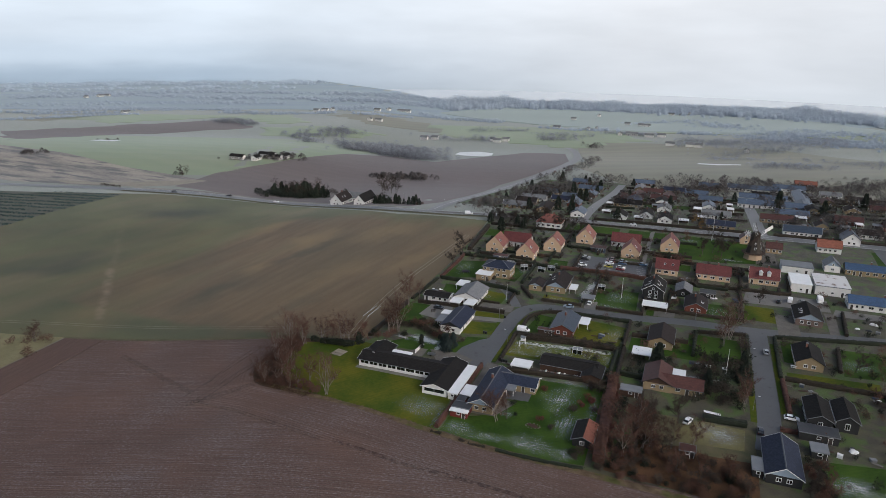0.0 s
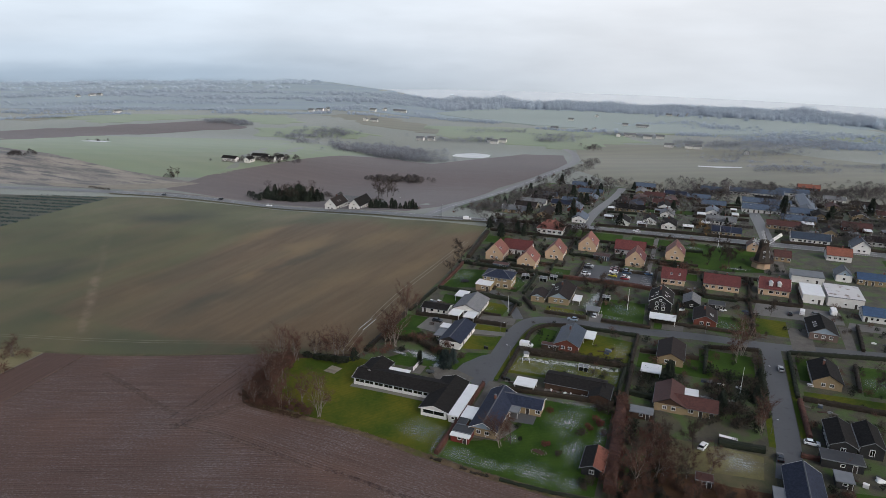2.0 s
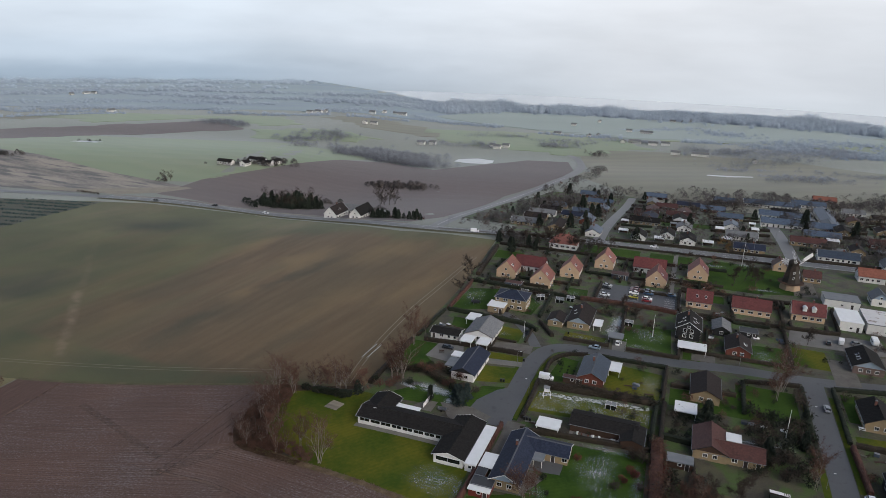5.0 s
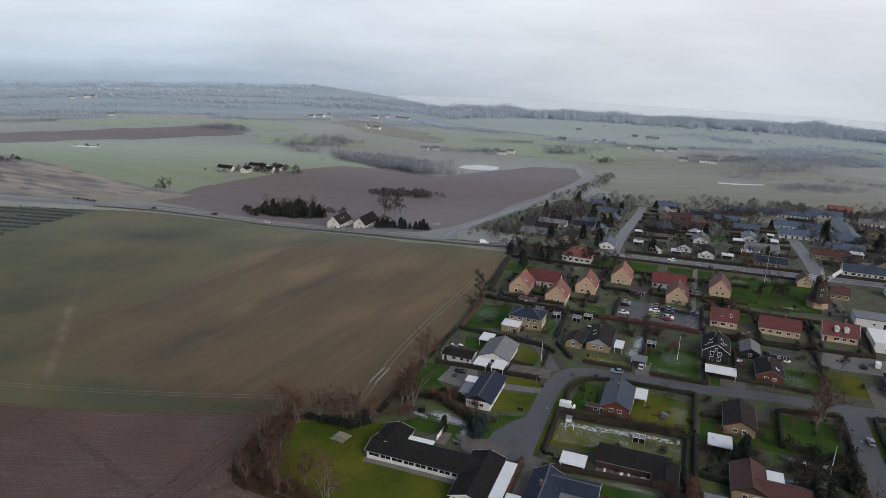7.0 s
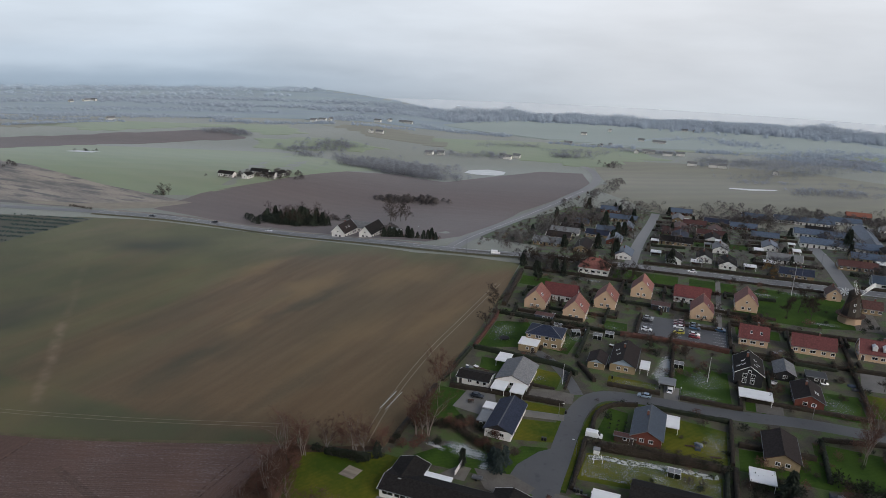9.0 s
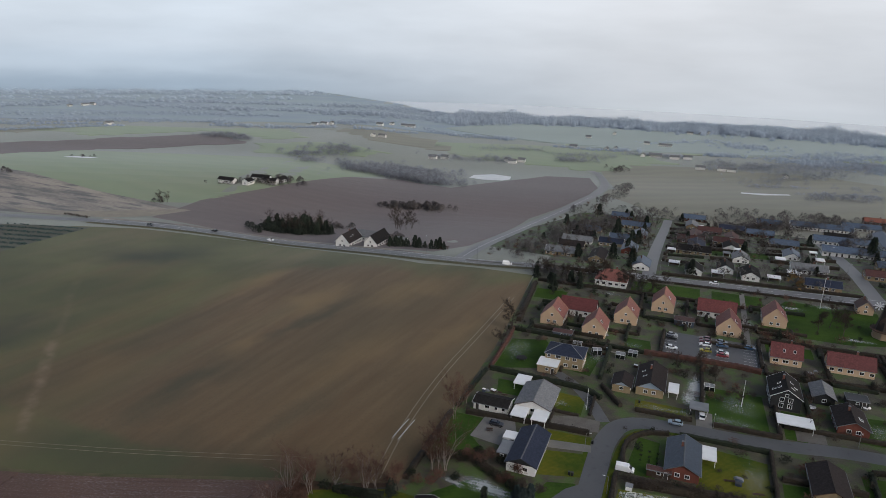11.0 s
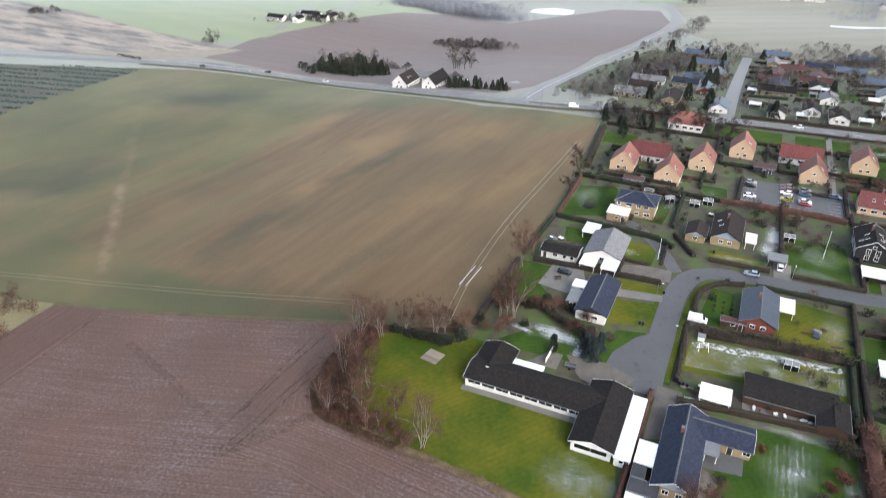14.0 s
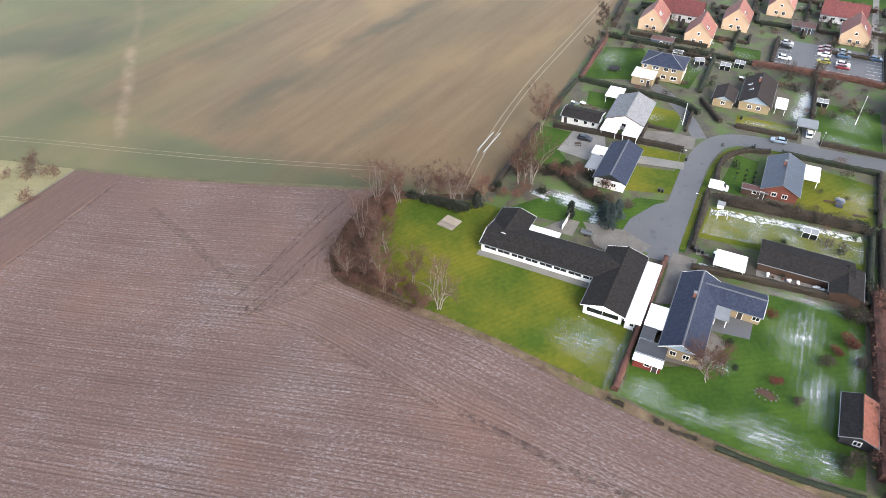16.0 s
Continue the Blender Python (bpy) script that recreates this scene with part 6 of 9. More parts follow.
# the white farm by the road, and farms beyond
house(-92.0, 466.0, 1, 17.0, 9.5, 3.2, 8.0, "roof_brown", "wall_white", "white gabled farmhouse with dark roof", sky_at=((-2, -1, 0.5), (1, -1, 0.5)), group="farm buildings")
house(-74.5, 461.5, 1, 19.0, 9.0, 3.0, 7.6, "roof_black", "wall_white", "white gabled barn with dark roof", stack=False, group="farm buildings")
house(-84.0, 480.0, 0, 20.0, 8.0, 3.0, 6.4, "roof_grey", "wall_white", "long farm shed with grey roof", stack=False, group="farm buildings")
house(-60.5, 462.0, 0, 8.0, 5.0, 2.6, 4.0, "roof_grey", "wall_white", "small pale outbuilding in a farmyard", stack=False, group="farm buildings", name="outbuilding")
for x, y, across, ln in ((-224, 634, 0, 22), (-206, 633, 1, 14), (-190, 641, 0, 20), (-200, 650, 0, 26), (-183, 650, 1, 16)):
    house(x, y, across, ln * 0.7, 6.5, 2.8, 4.9, "roof_black", "wall_white", "whitewashed farm building in distant trees", stack=False, group="farm buildings")


# ---- plants ----
def bare_tree_meshes(seed, height, spread, bark, twig, stems=1, twigs=900, reach=0.35):
    """Trunk and limbs as tapered tubes, and a crown of many thin twigs."""
    rng = random.Random(seed)
    verts, faces, tips = [], [], []

    def tube(a, b, ra, rb, n=5):
        d = (b - a).normalized()
        s = d.orthogonal().normalized()
        t = d.cross(s)
        k = len(verts)
        for c, r in ((a, ra), (b, rb)):
            for i in range(n):
                w = 2 * math.pi * i / n
                verts.append(tuple(c + (s * math.cos(w) + t * math.sin(w)) * r))
        for i in range(n):
            j = (i + 1) % n
            faces.append((k + i, k + j, k + n + j, k + n + i))

    def grow(a, d, length, r, depth):
        b = a
        for _ in range(3):
            d = (d + Vector((rng.gauss(0, 0.12), rng.gauss(0, 0.12), rng.gauss(0.03, 0.06)))).normalized()
            c = b + d * length / 3
            tube(b, c, r, r * 0.82, 5 if depth < 2 else 3)
            r *= 0.82
            if depth > 0:
                tips.append((c.copy(), d.copy()))
            b = c
            if depth < 3:
                for _ in range(1 if depth else 2):
                    side = Vector((rng.gauss(0, 1), rng.gauss(0, 1), rng.gauss(0.25, 0.4))).normalized()
                    grow(b, (d * 0.55 + side * spread).normalized(), length * rng.uniform(0.42, 0.62), r * 0.55, depth + 1)
        tips.append((b.copy(), d.copy()))

    for k in range(stems):
        lean = Vector((rng.gauss(0, 0.09), rng.gauss(0, 0.09), 1)) if stems > 1 else Vector((rng.gauss(0, 0.04), rng.gauss(0, 0.04), 1))
        grow(Vector((rng.gauss(0, 0.4) * (stems > 1), rng.gauss(0, 0.4) * (stems > 1), -0.2)), lean.normalized(), height * rng.uniform(0.8, 1.0), 0.022 * height * (0.58 if stems > 1 else 1), 0)
    trunk = raw("trunk", verts, faces, bark)
    verts, faces = [], []
    for _ in range(twigs):
        c, d = rng.choice(tips)
        w = (d * 0.7 + Vector((rng.gauss(0, 0.6), rng.gauss(0, 0.6), rng.gauss(0.15, 0.5)))).normalized()
        n = w.orthogonal().normalized()
        n.rotate(Matrix.Rotation(rng.uniform(0, 6.28), 3, w))
        ln, wd = height * 0.13 * rng.uniform(0.5, 1.2) * reach / 0.35, rng.uniform(0.016, 0.038)
        c = c - d * rng.uniform(0, 0.6)
        e = c + w * ln
        k = len(verts)
        verts += [tuple(c - n * wd), tuple(c + n * wd), tuple(e + n * wd * 0.35), tuple(e - n * wd * 0.35)]
        faces.append((k, k + 1, k + 2, k + 3))
        for s in (0.35, 0.6, 0.8):
            f = c + w * ln * s
            o = (w * 0.6 + Vector((rng.gauss(0, 0.6), rng.gauss(0, 0.6), rng.gauss(0.1, 0.5)))).normalized() * ln * 0.5
            q = o.orthogonal().normalized() * wd * 0.6
            k = len(verts)
            verts += [tuple(f - q), tuple(f + q), tuple(f + o)]
            faces.append((k, k + 1, k + 2))
    return trunk, raw("crown", verts, faces, twig)


def conifer_meshes(seed, height, radius, mat, column=False):
    rng = random.Random(seed)
    bm = bmesh.new()
    rod(bm, (0, 0, -0.2), (0, 0, height * 0.95), 0.018 * height, 0.02, 6)
    trunk = mesh_of("trunk", bm, M["bark"])
    verts, faces = [], []
    for _ in range(1000):
        h = rng.random() ** 0.8
        wide = radius * (math.sin(min(1, h * 6 + 0.25) * 1.57) * (1 - h) ** (0.35 if column else 0.85) + 0.04)
        a = rng.uniform(0, 6.283)
        lump = 0.8 + 0.3 * math.sin(a * 3 + seed + h * 9)
        r = wide * lump * rng.uniform(0.25, 1.0)
        c = Vector((r * math.cos(a), r * math.sin(a), h * height * 0.98 + 0.15))
        out = Vector((math.cos(a), math.sin(a), rng.uniform(0.3, 1.2) if column else rng.uniform(-0.5, 0.15))).normalized()
        side = out.orthogonal().normalized()
        side.rotate(Matrix.Rotation(rng.uniform(0, 6.28), 3, out))
        ln, wd = height * rng.uniform(0.05, 0.10), height * rng.uniform(0.018, 0.04)
        k = len(verts)
        verts += [tuple(c), tuple(c + out * ln * 0.6 + side * wd), tuple(c + out * ln * 1.2 - Vector((0, 0, wd))), tuple(c + out * ln * 0.6 - side * wd)]
        faces.append((k, k + 1, k + 2, k + 3))
    tip = len(verts)
    verts += [(0, 0, height * 1.04), (0.12, 0, height * 0.9), (-0.1, 0.1, height * 0.9), (0, -0.12, height * 0.9)]
    faces += [(tip, tip + 1, tip + 2), (tip, tip + 2, tip + 3), (tip, tip + 3, tip + 1)]
    return trunk, raw("crown", verts, faces, mat)


def shrub_meshes(seed, height, radius, mat, leaves=420, leaf=0.16):
    """A rounded shrub: short stems and many small leaves or twigs in clumps."""
    rng = random.Random(seed)
    bm = bmesh.new()
    for _ in range(6):
        a = rng.uniform(0, 6.28)
        rod(bm, (0, 0, -0.1), (radius * 0.6 * math.cos(a), radius * 0.6 * math.sin(a), height * 0.7), 0.05, 0.02, 4)
    stems = mesh_of("stem", bm, M["bark"])
    verts, faces = [], []
    clumps = [(rng.uniform(0, 6.28), rng.uniform(0.2, 0.75), rng.uniform(0.25, 0.8)) for _ in range(9)]
    for _ in range(leaves):
        a, r, h = rng.choice(clumps)
        c = Vector((radius * r * math.cos(a), radius * r * math.sin(a), height * h))
        d = Vector((rng.gauss(0, 1), rng.gauss(0, 1), rng.gauss(0.1, 0.8))).normalized()
        c += d * rng.uniform(0.3, 1.0) * radius * 0.45
        c.z = max(0.05, c.z)
        n = d.orthogonal().normalized()
        n.rotate(Matrix.Rotation(rng.uniform(0, 6.28), 3, d))
        s = leaf * rng.uniform(0.6, 1.5)
        k = len(verts)
        verts += [tuple(c), tuple(c + d * s + n * s * 0.4), tuple(c + d * s * 2), tuple(c + d * s - n * s * 0.4)]
        faces.append((k, k + 1, k + 2, k + 3))
    return stems, raw("foliage", verts, faces, mat)


KINDS = {
    "bare": [bare_tree_meshes(10 + i, 7.5 + i, 0.85, M["bark"], M["twig_grey"], 1, 1300) for i in range(3)],
    "purple": [bare_tree_meshes(30 + i, 8.5 + i, 0.7, M["bark"], M["twig"], 1 + i % 2, 1500) for i in range(3)],
    "bare_far": [bare_tree_meshes(20 + i, 8 + i, 0.85, M["bark"], M["twig_grey"], 1, 420, 0.5) for i in range(2)],
    "purple_far": [bare_tree_meshes(40 + i, 8.5 + i, 0.7, M["bark"], M["twig_grey"], 1, 450, 0.5) for i in range(2)],
    "birch": [bare_tree_meshes(50 + i, 9.5 + i * 1.2, 0.4, M["birch"], M["twig"], 2 + i, 1800, 0.32) for i in range(3)],
    "willow": [bare_tree_meshes(70, 6.5, 1.0, M["bark"], M["twig_willow"], 1, 1800)],
    "spruce": [conifer_meshes(80 + i, 9 + i * 1.5, 3.3 + 0.3 * i, M["needle"]) for i in range(3)],
    "blue": [conifer_meshes(90, 7.5, 2.6, M["needle_blue"])],
    "cypress": [conifer_meshes(95, 6.0, 1.1, M["needle"], True)],
    "bush": [shrub_meshes(100 + i, 2.6, 1.7, M["twig_grey"], 700, 0.14) for i in range(3)],
    "brush": [shrub_meshes(110 + i, 3.2, 2.0, M["twig"], 800, 0.15) for i in range(3)],
    "evergreen": [shrub_meshes(120 + i, 2.4, 1.5, M["hedge_green"], 600, 0.17) for i in range(2)],
    "red": [shrub_meshes(130 + i, 2.0, 1.3, M["red_shrub"], 500, 0.14) for i in range(2)],
}
LITE = {"bush": [shrub_meshes(140 + i, 2.6, 1.7, M["twig_grey"], 250, 0.19)[1] for i in range(2)], "brush": [shrub_meshes(150 + i, 3.2, 2.0, M["twig"], 260, 0.2)[1] for i in range(2)],
        "evergreen": [shrub_meshes(160 + i, 2.4, 1.5, M["hedge_green"], 220, 0.22)[1] for i in range(2)], "red": [shrub_meshes(170, 2.0, 1.3, M["red_shrub"], 260, 0.15)[1]]}
WHAT = {"bare": ("tree", "tree", "bare grey winter tree standing in a garden", "trees"), "purple": ("tree", "tree", "bare purple-brown winter tree at a field edge", "trees"),
        "birch": ("birch_tree", "tree", "leafless birch with white trunks and purple twigs", "birches"), "willow": ("willow_tree", "tree", "small yellow-twigged willow beside the road", ""),
        "spruce": ("spruce_tree", "tree", "dark green spruce", "spruces"), "blue": ("spruce_tree", "tree", "blue-green spruce beside a drive", "spruces"), "cypress": ("cypress_tree", "tree", "narrow dark column cypress in a garden", ""),
        "bush": ("shrub", "shrub", "leafless brown shrub in a garden", "shrubs"), "brush": ("shrub", "shrub", "leafless purple-brown thicket shrub", "shrubs"),
        "evergreen": ("shrub", "shrub", "rounded dark evergreen shrub", "shrubs"), "red": ("shrub", "shrub", "russet-leaved round shrub on a lawn", "shrubs")}
WHAT["bare_far"], WHAT["purple_far"] = WHAT["bare"], ("tree", "tree", "bare brown winter tree between houses", "trees")
WHAT["spruce"] = ("spruce_tree", "tree", "dense dark green spruce tree", "spruces")
DICE = random.Random(11)


SHRUBS, JOINED = [0], {}


def plant(kind, u, v, size=1.0, grid=True):
    x, y = P(u, v) if grid else (u, v)
    woody, leafy = DICE.choice(KINDS[kind])
    name, cat, label, group = WHAT[kind]
    k, turn, tall = size * DICE.uniform(0.88, 1.14), DICE.uniform(0, 360), DICE.uniform(0.92, 1.08)
    if name == "shrub":
        SHRUBS[0] += 1
        if v > 396 or SHRUBS[0] > 290:
            JOINED.setdefault(kind, []).append((DICE.choice(LITE[kind]), pose(x, y, terrain(x, y), 0, 0, turn) @ Matrix.Diagonal((k, k, k * tall, 1))))
            return
    ob = thing(name, x, y, turn, label, cat, group)
    ob.scale = (k, k, k * tall)
    shared("trunk" if "trunk" in woody.name else "stem", woody, ob)
    shared("crown" if "crown" in leafy.name else "foliage", leafy, ob)


def join_shrubs():
    """The shrubs past the ones that can be told apart, one mesh for each kind."""
    for kind, many in JOINED.items():
        points, faces, base = [], [], 0
        for me, m in many:
            co = np.empty(len(me.vertices) * 3)
            me.vertices.foreach_get("co", co)
            a = np.array(m)
            points.append(co.reshape(-1, 3) @ a[:3, :3].T + a[:3, 3])
            idx = np.empty(len(me.loops), int)
            me.loops.foreach_get("vertex_index", idx)
            faces += (idx.reshape(-1, 4) + base).tolist()
            base += len(me.vertices)
        me = raw("shrubbery", np.concatenate(points).tolist(), faces, KINDS[kind][0][1].materials[0])
        tagged(new("shrubbery", me), WHAT[kind][2].replace("shrub", "shrubs"), "shrubs", kind="stuff")


for u, v in ((-124.9, 194.9), (-120.0, 197.9), (-112.1, 199.7), (-110.0, 201.8), (-126.8, 179.8), (-120.2, 172.5), (-115.9, 169.5), (-107.5, 170.2), (-98.7, 165.0), (-126.0, 185.6), (-118.0, 177.0)):
    plant("birch", u, v, 0.66)
for u, v in ((-124.5, 174), (-126.5, 189.0), (-116.0, 199.6), (-127.0, 197.0), (-105.0, 203.5)):
    plant("purple", u, v, 0.6)
for u, v in ((-125.5, 168.5), (-123, 167), (-120, 166), (-116, 165.5), (-112, 166.5), (-128, 173), (-129, 180), (-129, 186), (-105, 166), (-102, 164.5), (-119, 170), (-126, 193), (-130, 197), (-108, 204.5), (-101, 207), (-98, 208)):
    plant("brush", u, v, 0.9)
for u, v in ((-122.0, 198.0), (-117.4, 197.4), (-114.5, 197.2), (-111.4, 197.0), (-108.6, 197.3)):
    plant("evergreen", u, v, 1.15)
for k in range(18):
    s = k / 17
    u, v = (-124 + 16 * (s - 0.55) / 0.45, 165 + DICE.uniform(0, 3)) if s > 0.55 else (-129 + DICE.uniform(-1.5, 4), 199 - 30 * s / 0.55)
    plant(DICE.choice(("brush", "brush", "brush", "birch")), u, v, DICE.uniform(0.42, 0.62))
for k in range(52):
    w = k / 51
    u, v = (-126.5 + 20 * (w - 0.55) / 0.45, 166 + DICE.uniform(-0.5, 4)) if w > 0.55 else (-129.5 + DICE.uniform(-1, 5.5), 199 - 30 * w / 0.55)
    plant("brush", u, v, DICE.uniform(0.4, 0.75))
plant("spruce", -105.7, 201.0, 0.42)
for u, v, z in ((-98.4, 214.8, 0.85), (-96.6, 215.4, 0.8), (-100.0, 214.0, 0.8), (-103.0, 240, 0.85)):
    plant("birch", u, v, z)
plant("birch", -102.6, 250, 0.5)
plant("birch", -44.5, 169.8, 0.8)
plant("purple", -42.2, 172.2, 0.55)
for u, v, s in ((-32.9, 174.6, 0.9), (-20.9, 190.8, 1.5), (-23.0, 187.5, 1.0), (-35.4, 192.7, 0.8)):
    plant("red", u, v, s)
for u, v, s in ((-19.1, 197.9, 1.5), (-21.8, 199.3, 1.3), (-24.6, 183.5, 1.0), (-28.7, 171.6, 0.6), (-19.0, 163, 0.9), (-18.6, 186, 1.0), (-20, 160, 0.7)):
    plant("bush", u, v, s)
for u, v, s in ((-42.6, 180.8, 0.8), (-40.1, 174.9, 0.5), (-20.5, 161.2, 0.9)):
    plant("evergreen", u, v, s)
plant("cypress", -83.2, 205.6, 0.9)
for u, v, s in ((-73.9, 206.6, 0.9), (-72.9, 210.4, 0.8), (-76.0, 209.2, 0.8)):
    plant("blue", u, v, s)
for u, v in ((-97.3, 211.0), (-92.9, 212.3), (-89.6, 224.0), (-84.4, 223.7), (-80.2, 222.3), (-104.2, 210.0), (-78.6, 221.3), (-71.6, 215.6), (-87, 225.5), (-94, 223.5), (-98, 221), (-101, 218), (-81, 225), (-77, 217), (-76, 214), (-91, 225.5)):
    plant(DICE.choice(("bush", "brush", "evergreen")), u, v, 1.05)
for k in range(26):
    plant(DICE.choice(("bush", "evergreen", "bush", "brush")), -101 + k * 0.95, 217.5 + 4 * math.sin(k * 0.16) + DICE.uniform(-1.2, 1.2), DICE.uniform(0.7, 1.1))
plant("bare", -103.8, 308.4, 1.0)
plant("bare", -104.5, 296, 0.7)

# the wooded plot and thicket south of the side street
plant("bare", 5.3, 188.9, 1.0)
plant("birch", -1.9, 172.9, 0.7)
plant("birch", 9.5, 178.4, 0.55)
plant("birch", 4.0, 174.5, 0.6)
plant("spruce", -3.1, 223.3, 0.95)
plant("birch", 20.2, 256.0, 0.85)
plant("birch", 18.2, 249.5, 0.8)
plant("birch", 65.1, 230.8, 1.0)
plant("birch", 23.5, 203.5, 0.7)
for k in range(110):
    plant(DICE.choice(("brush", "bush", "brush", "bush", "evergreen")), DICE.uniform(-15, 25.5), DICE.uniform(155.5, 171), DICE.uniform(0.45, 0.95))
for u, v, k, z in ((-8, 166, "birch", 0.75), (-3.5, 172, "birch", 0.7), (1.5, 170, "bare", 0.7), (-6, 178, "birch", 0.7), (6, 163, "purple", 0.6), (12, 160, "bare", 0.7), (18, 165, "purple", 0.55), (-12, 161, "purple", 0.6), (23, 160, "bare", 0.6), (-2, 182, "bare", 0.8), (39, 172, "bare", 0.6), (42, 167, "purple", 0.6), (37.5, 166, "bare", 0.55)):
    plant(k, u, v, z)
for _ in range(26):
    plant(DICE.choice(("bush", "brush", "evergreen")), DICE.uniform(37, 43), DICE.uniform(160, 182), DICE.uniform(0.6, 1.0))
for k in range(26):
    plant(DICE.choice(("bush", "brush", "evergreen")), DICE.uniform(-13, 0), DICE.uniform(168, 198), DICE.uniform(0.8, 1.5))
for u, v in ((11, 215), (16, 212), (20, 209), (24, 214), (25, 220), (22, 226), (25, 232), (26, 240), (25, 247), (18, 220), (14, 222), (25.5, 226), (20, 232), (15, 236), (10, 236), (24, 252), (18, 206), (22, 204), (12, 206)):
    plant(DICE.choice(("evergreen", "bush", "evergreen")), u, v, DICE.uniform(1.0, 1.7))
for u, v, s in ((12.8, 213.3, 0.6), (24.4, 236, 0.45), (23, 222, 0.5)):
    plant("spruce", u, v, s)
for k in range(40):
    plant(DICE.choice(("red", "brush", "brush")), -15.2 + 0.03 * k + DICE.uniform(-1.6, 1.6), 206 - k * 1.12, DICE.uniform(0.8, 1.25))
for _ in range(60):
    plant(DICE.choice(("evergreen", "bush", "evergreen", "bush")), DICE.uniform(8, 26), DICE.uniform(203, 236), DICE.uniform(0.7, 1.4))
for _ in range(30):
    plant(DICE.choice(("evergreen", "bush")), DICE.uniform(-13, 3), DICE.uniform(213, 232), DICE.uniform(0.6, 1.1))
# shrub band between two gardens
for k in range(34):
    plant(DICE.choice(("bush", "bush", "evergreen", "bush")), -52 + k * 1.06, 228.5 + 0.08 * k + DICE.uniform(-1.2, 1.2), DICE.uniform(0.75, 1.15))
# garden shrubs through the village, by plot
for u0, u1, v0, v1, n in ((-88, -70, 270, 300, 10), (-56, -30, 295, 309, 22), (-36, -16, 280, 308, 16), (-14, 8, 236, 258, 12), (-12, 28, 300, 316, 20), (-105, -60, 304, 312, 18), (36, 70, 212, 230, 16), (60, 100, 200, 260, 26), (56, 100, 276, 330, 26),
                          (-58, -20, 335, 342, 16), (-22, 6, 340, 350, 14), (8, 40, 330, 340, 12), (-4, 30, 276, 298, 14), (70, 100, 155, 190, 26), (40, 62, 160, 180, 8), (-100, -66, 345, 372, 24)):
    for _ in range(n):
        plant(DICE.choice(("bush", "bush", "evergreen", "brush", "bush")), DICE.uniform(u0, u1), DICE.uniform(v0, v1), DICE.uniform(0.5, 1.1))
for u0, u1, v0, v1, n in ((-58, -16, 234, 258, 14), (-36, -16, 205, 230, 10), (-88, -62, 284, 309, 16), (-104, -84, 246, 272, 10), (-14, 26, 268, 310, 34), (-14, 26, 214, 258, 26), (36, 100, 232, 264, 40), (36, 100, 270, 312, 40), (100, 190, 300, 408, 60), (36, 66, 160, 228, 30),
                          (66, 110, 150, 230, 44), (-60, 44, 336, 374, 60), (-104, -62, 316, 345, 24), (-30, 40, 374, 396, 30), (-130, -64, 410, 600, 70), (-56, 34, 412, 600, 130), (44, 190, 414, 610, 190)):
    for _ in range(n):
        u, v = DICE.uniform(u0, u1), DICE.uniform(v0, v1)
        if abs(u - 30.6) < 5 or abs(u - 38) < 5 and v > 400 or abs(u + 60) < 5 and v > 400 or abs(u - 99) < 5 and v > 290 or (-50 < u < -14 and 312 < v < 337) or 258 < v - 0.1 * max(0, u) < 271:
            continue
        plant(DICE.choice(("bush", "evergreen", "brush", "bush", "evergreen")), u, v, DICE.uniform(0.4, 0.95))
for u, v, s in ((13.8, 366, 1.05), (18, 360, 0.9), (9, 360, 0.8), (20, 370, 0.8), (-43, 300, 0.7), (-36, 303, 0.7), (-30, 297, 0.6), (-22, 284, 0.6), (-19, 352, 0.5), (33, 300, 0.7), (60, 245, 0.8), (72, 180, 0.9), (95, 300, 0.8)):
    plant("bare", u, v, s)
plant("willow", 5.8, 411.4, 1.0)
plant("spruce", -6.7, 345, 0.45)
# thick trees round the villa and along the main road
for _ in range(46):
    plant(DICE.choice(("bare", "bare", "bare_far", "bush", "bush")), DICE.uniform(-112, -50), DICE.uniform(374, 393), DICE.uniform(0.5, 0.95))
for u, v in ((-102, 371), (-98.8, 362), (-93, 375), (-90, 383), (-112, 387), (-110, 376), (-88, 369)):
    plant("spruce", u, v, 0.62)
for _ in range(75):
    u, v = DICE.uniform(-148, -64), DICE.uniform(408, 600)
    if u > -148 + (v - 408) * 0.13:
        plant(DICE.choice(("bare_far", "purple_far", "spruce", "bush", "brush")), u, v, DICE.uniform(0.5, 0.95))
for _ in range(120):
    u, v = DICE.uniform(-55, 190), DICE.uniform(412, 610)
    if abs(u - 38) > 6:
        plant(DICE.choice(("bare_far", "purple_far", "bush", "spruce", "bush", "evergreen")), u, v, DICE.uniform(0.45, 1.0))
for _ in range(40):
    plant(DICE.choice(("bush", "bare", "bush", "evergreen")), DICE.uniform(104, 190), DICE.uniform(300, 408), DICE.uniform(0.5, 1.0))
# shrubs along the branch road and the farm
for k in range(22):
    v = 405 + k * 12
    plant(DICE.choice(("bush", "brush", "bush")), -141.5 + 24 * smooth(540, 680, v) + DICE.uniform(-1, 3), v, DICE.uniform(0.6, 1.1))
for _ in range(44):
    a, r = DICE.uniform(0, 6.28), DICE.random() ** 0.5
    plant(DICE.choice(("spruce", "spruce", "bare_far", "purple_far", "bare_far")), -286 + 26 * r * math.cos(a), 446 + 12 * r * math.sin(a), DICE.uniform(0.6, 1.2) * (1.15 - 0.35 * r))
for k in range(26):
    plant(DICE.choice(("spruce", "spruce", "bush", "brush")), -205 + k * 1.5, 411 - 0.1 * k + DICE.uniform(-1.5, 1.5), DICE.uniform(0.4, 0.7))
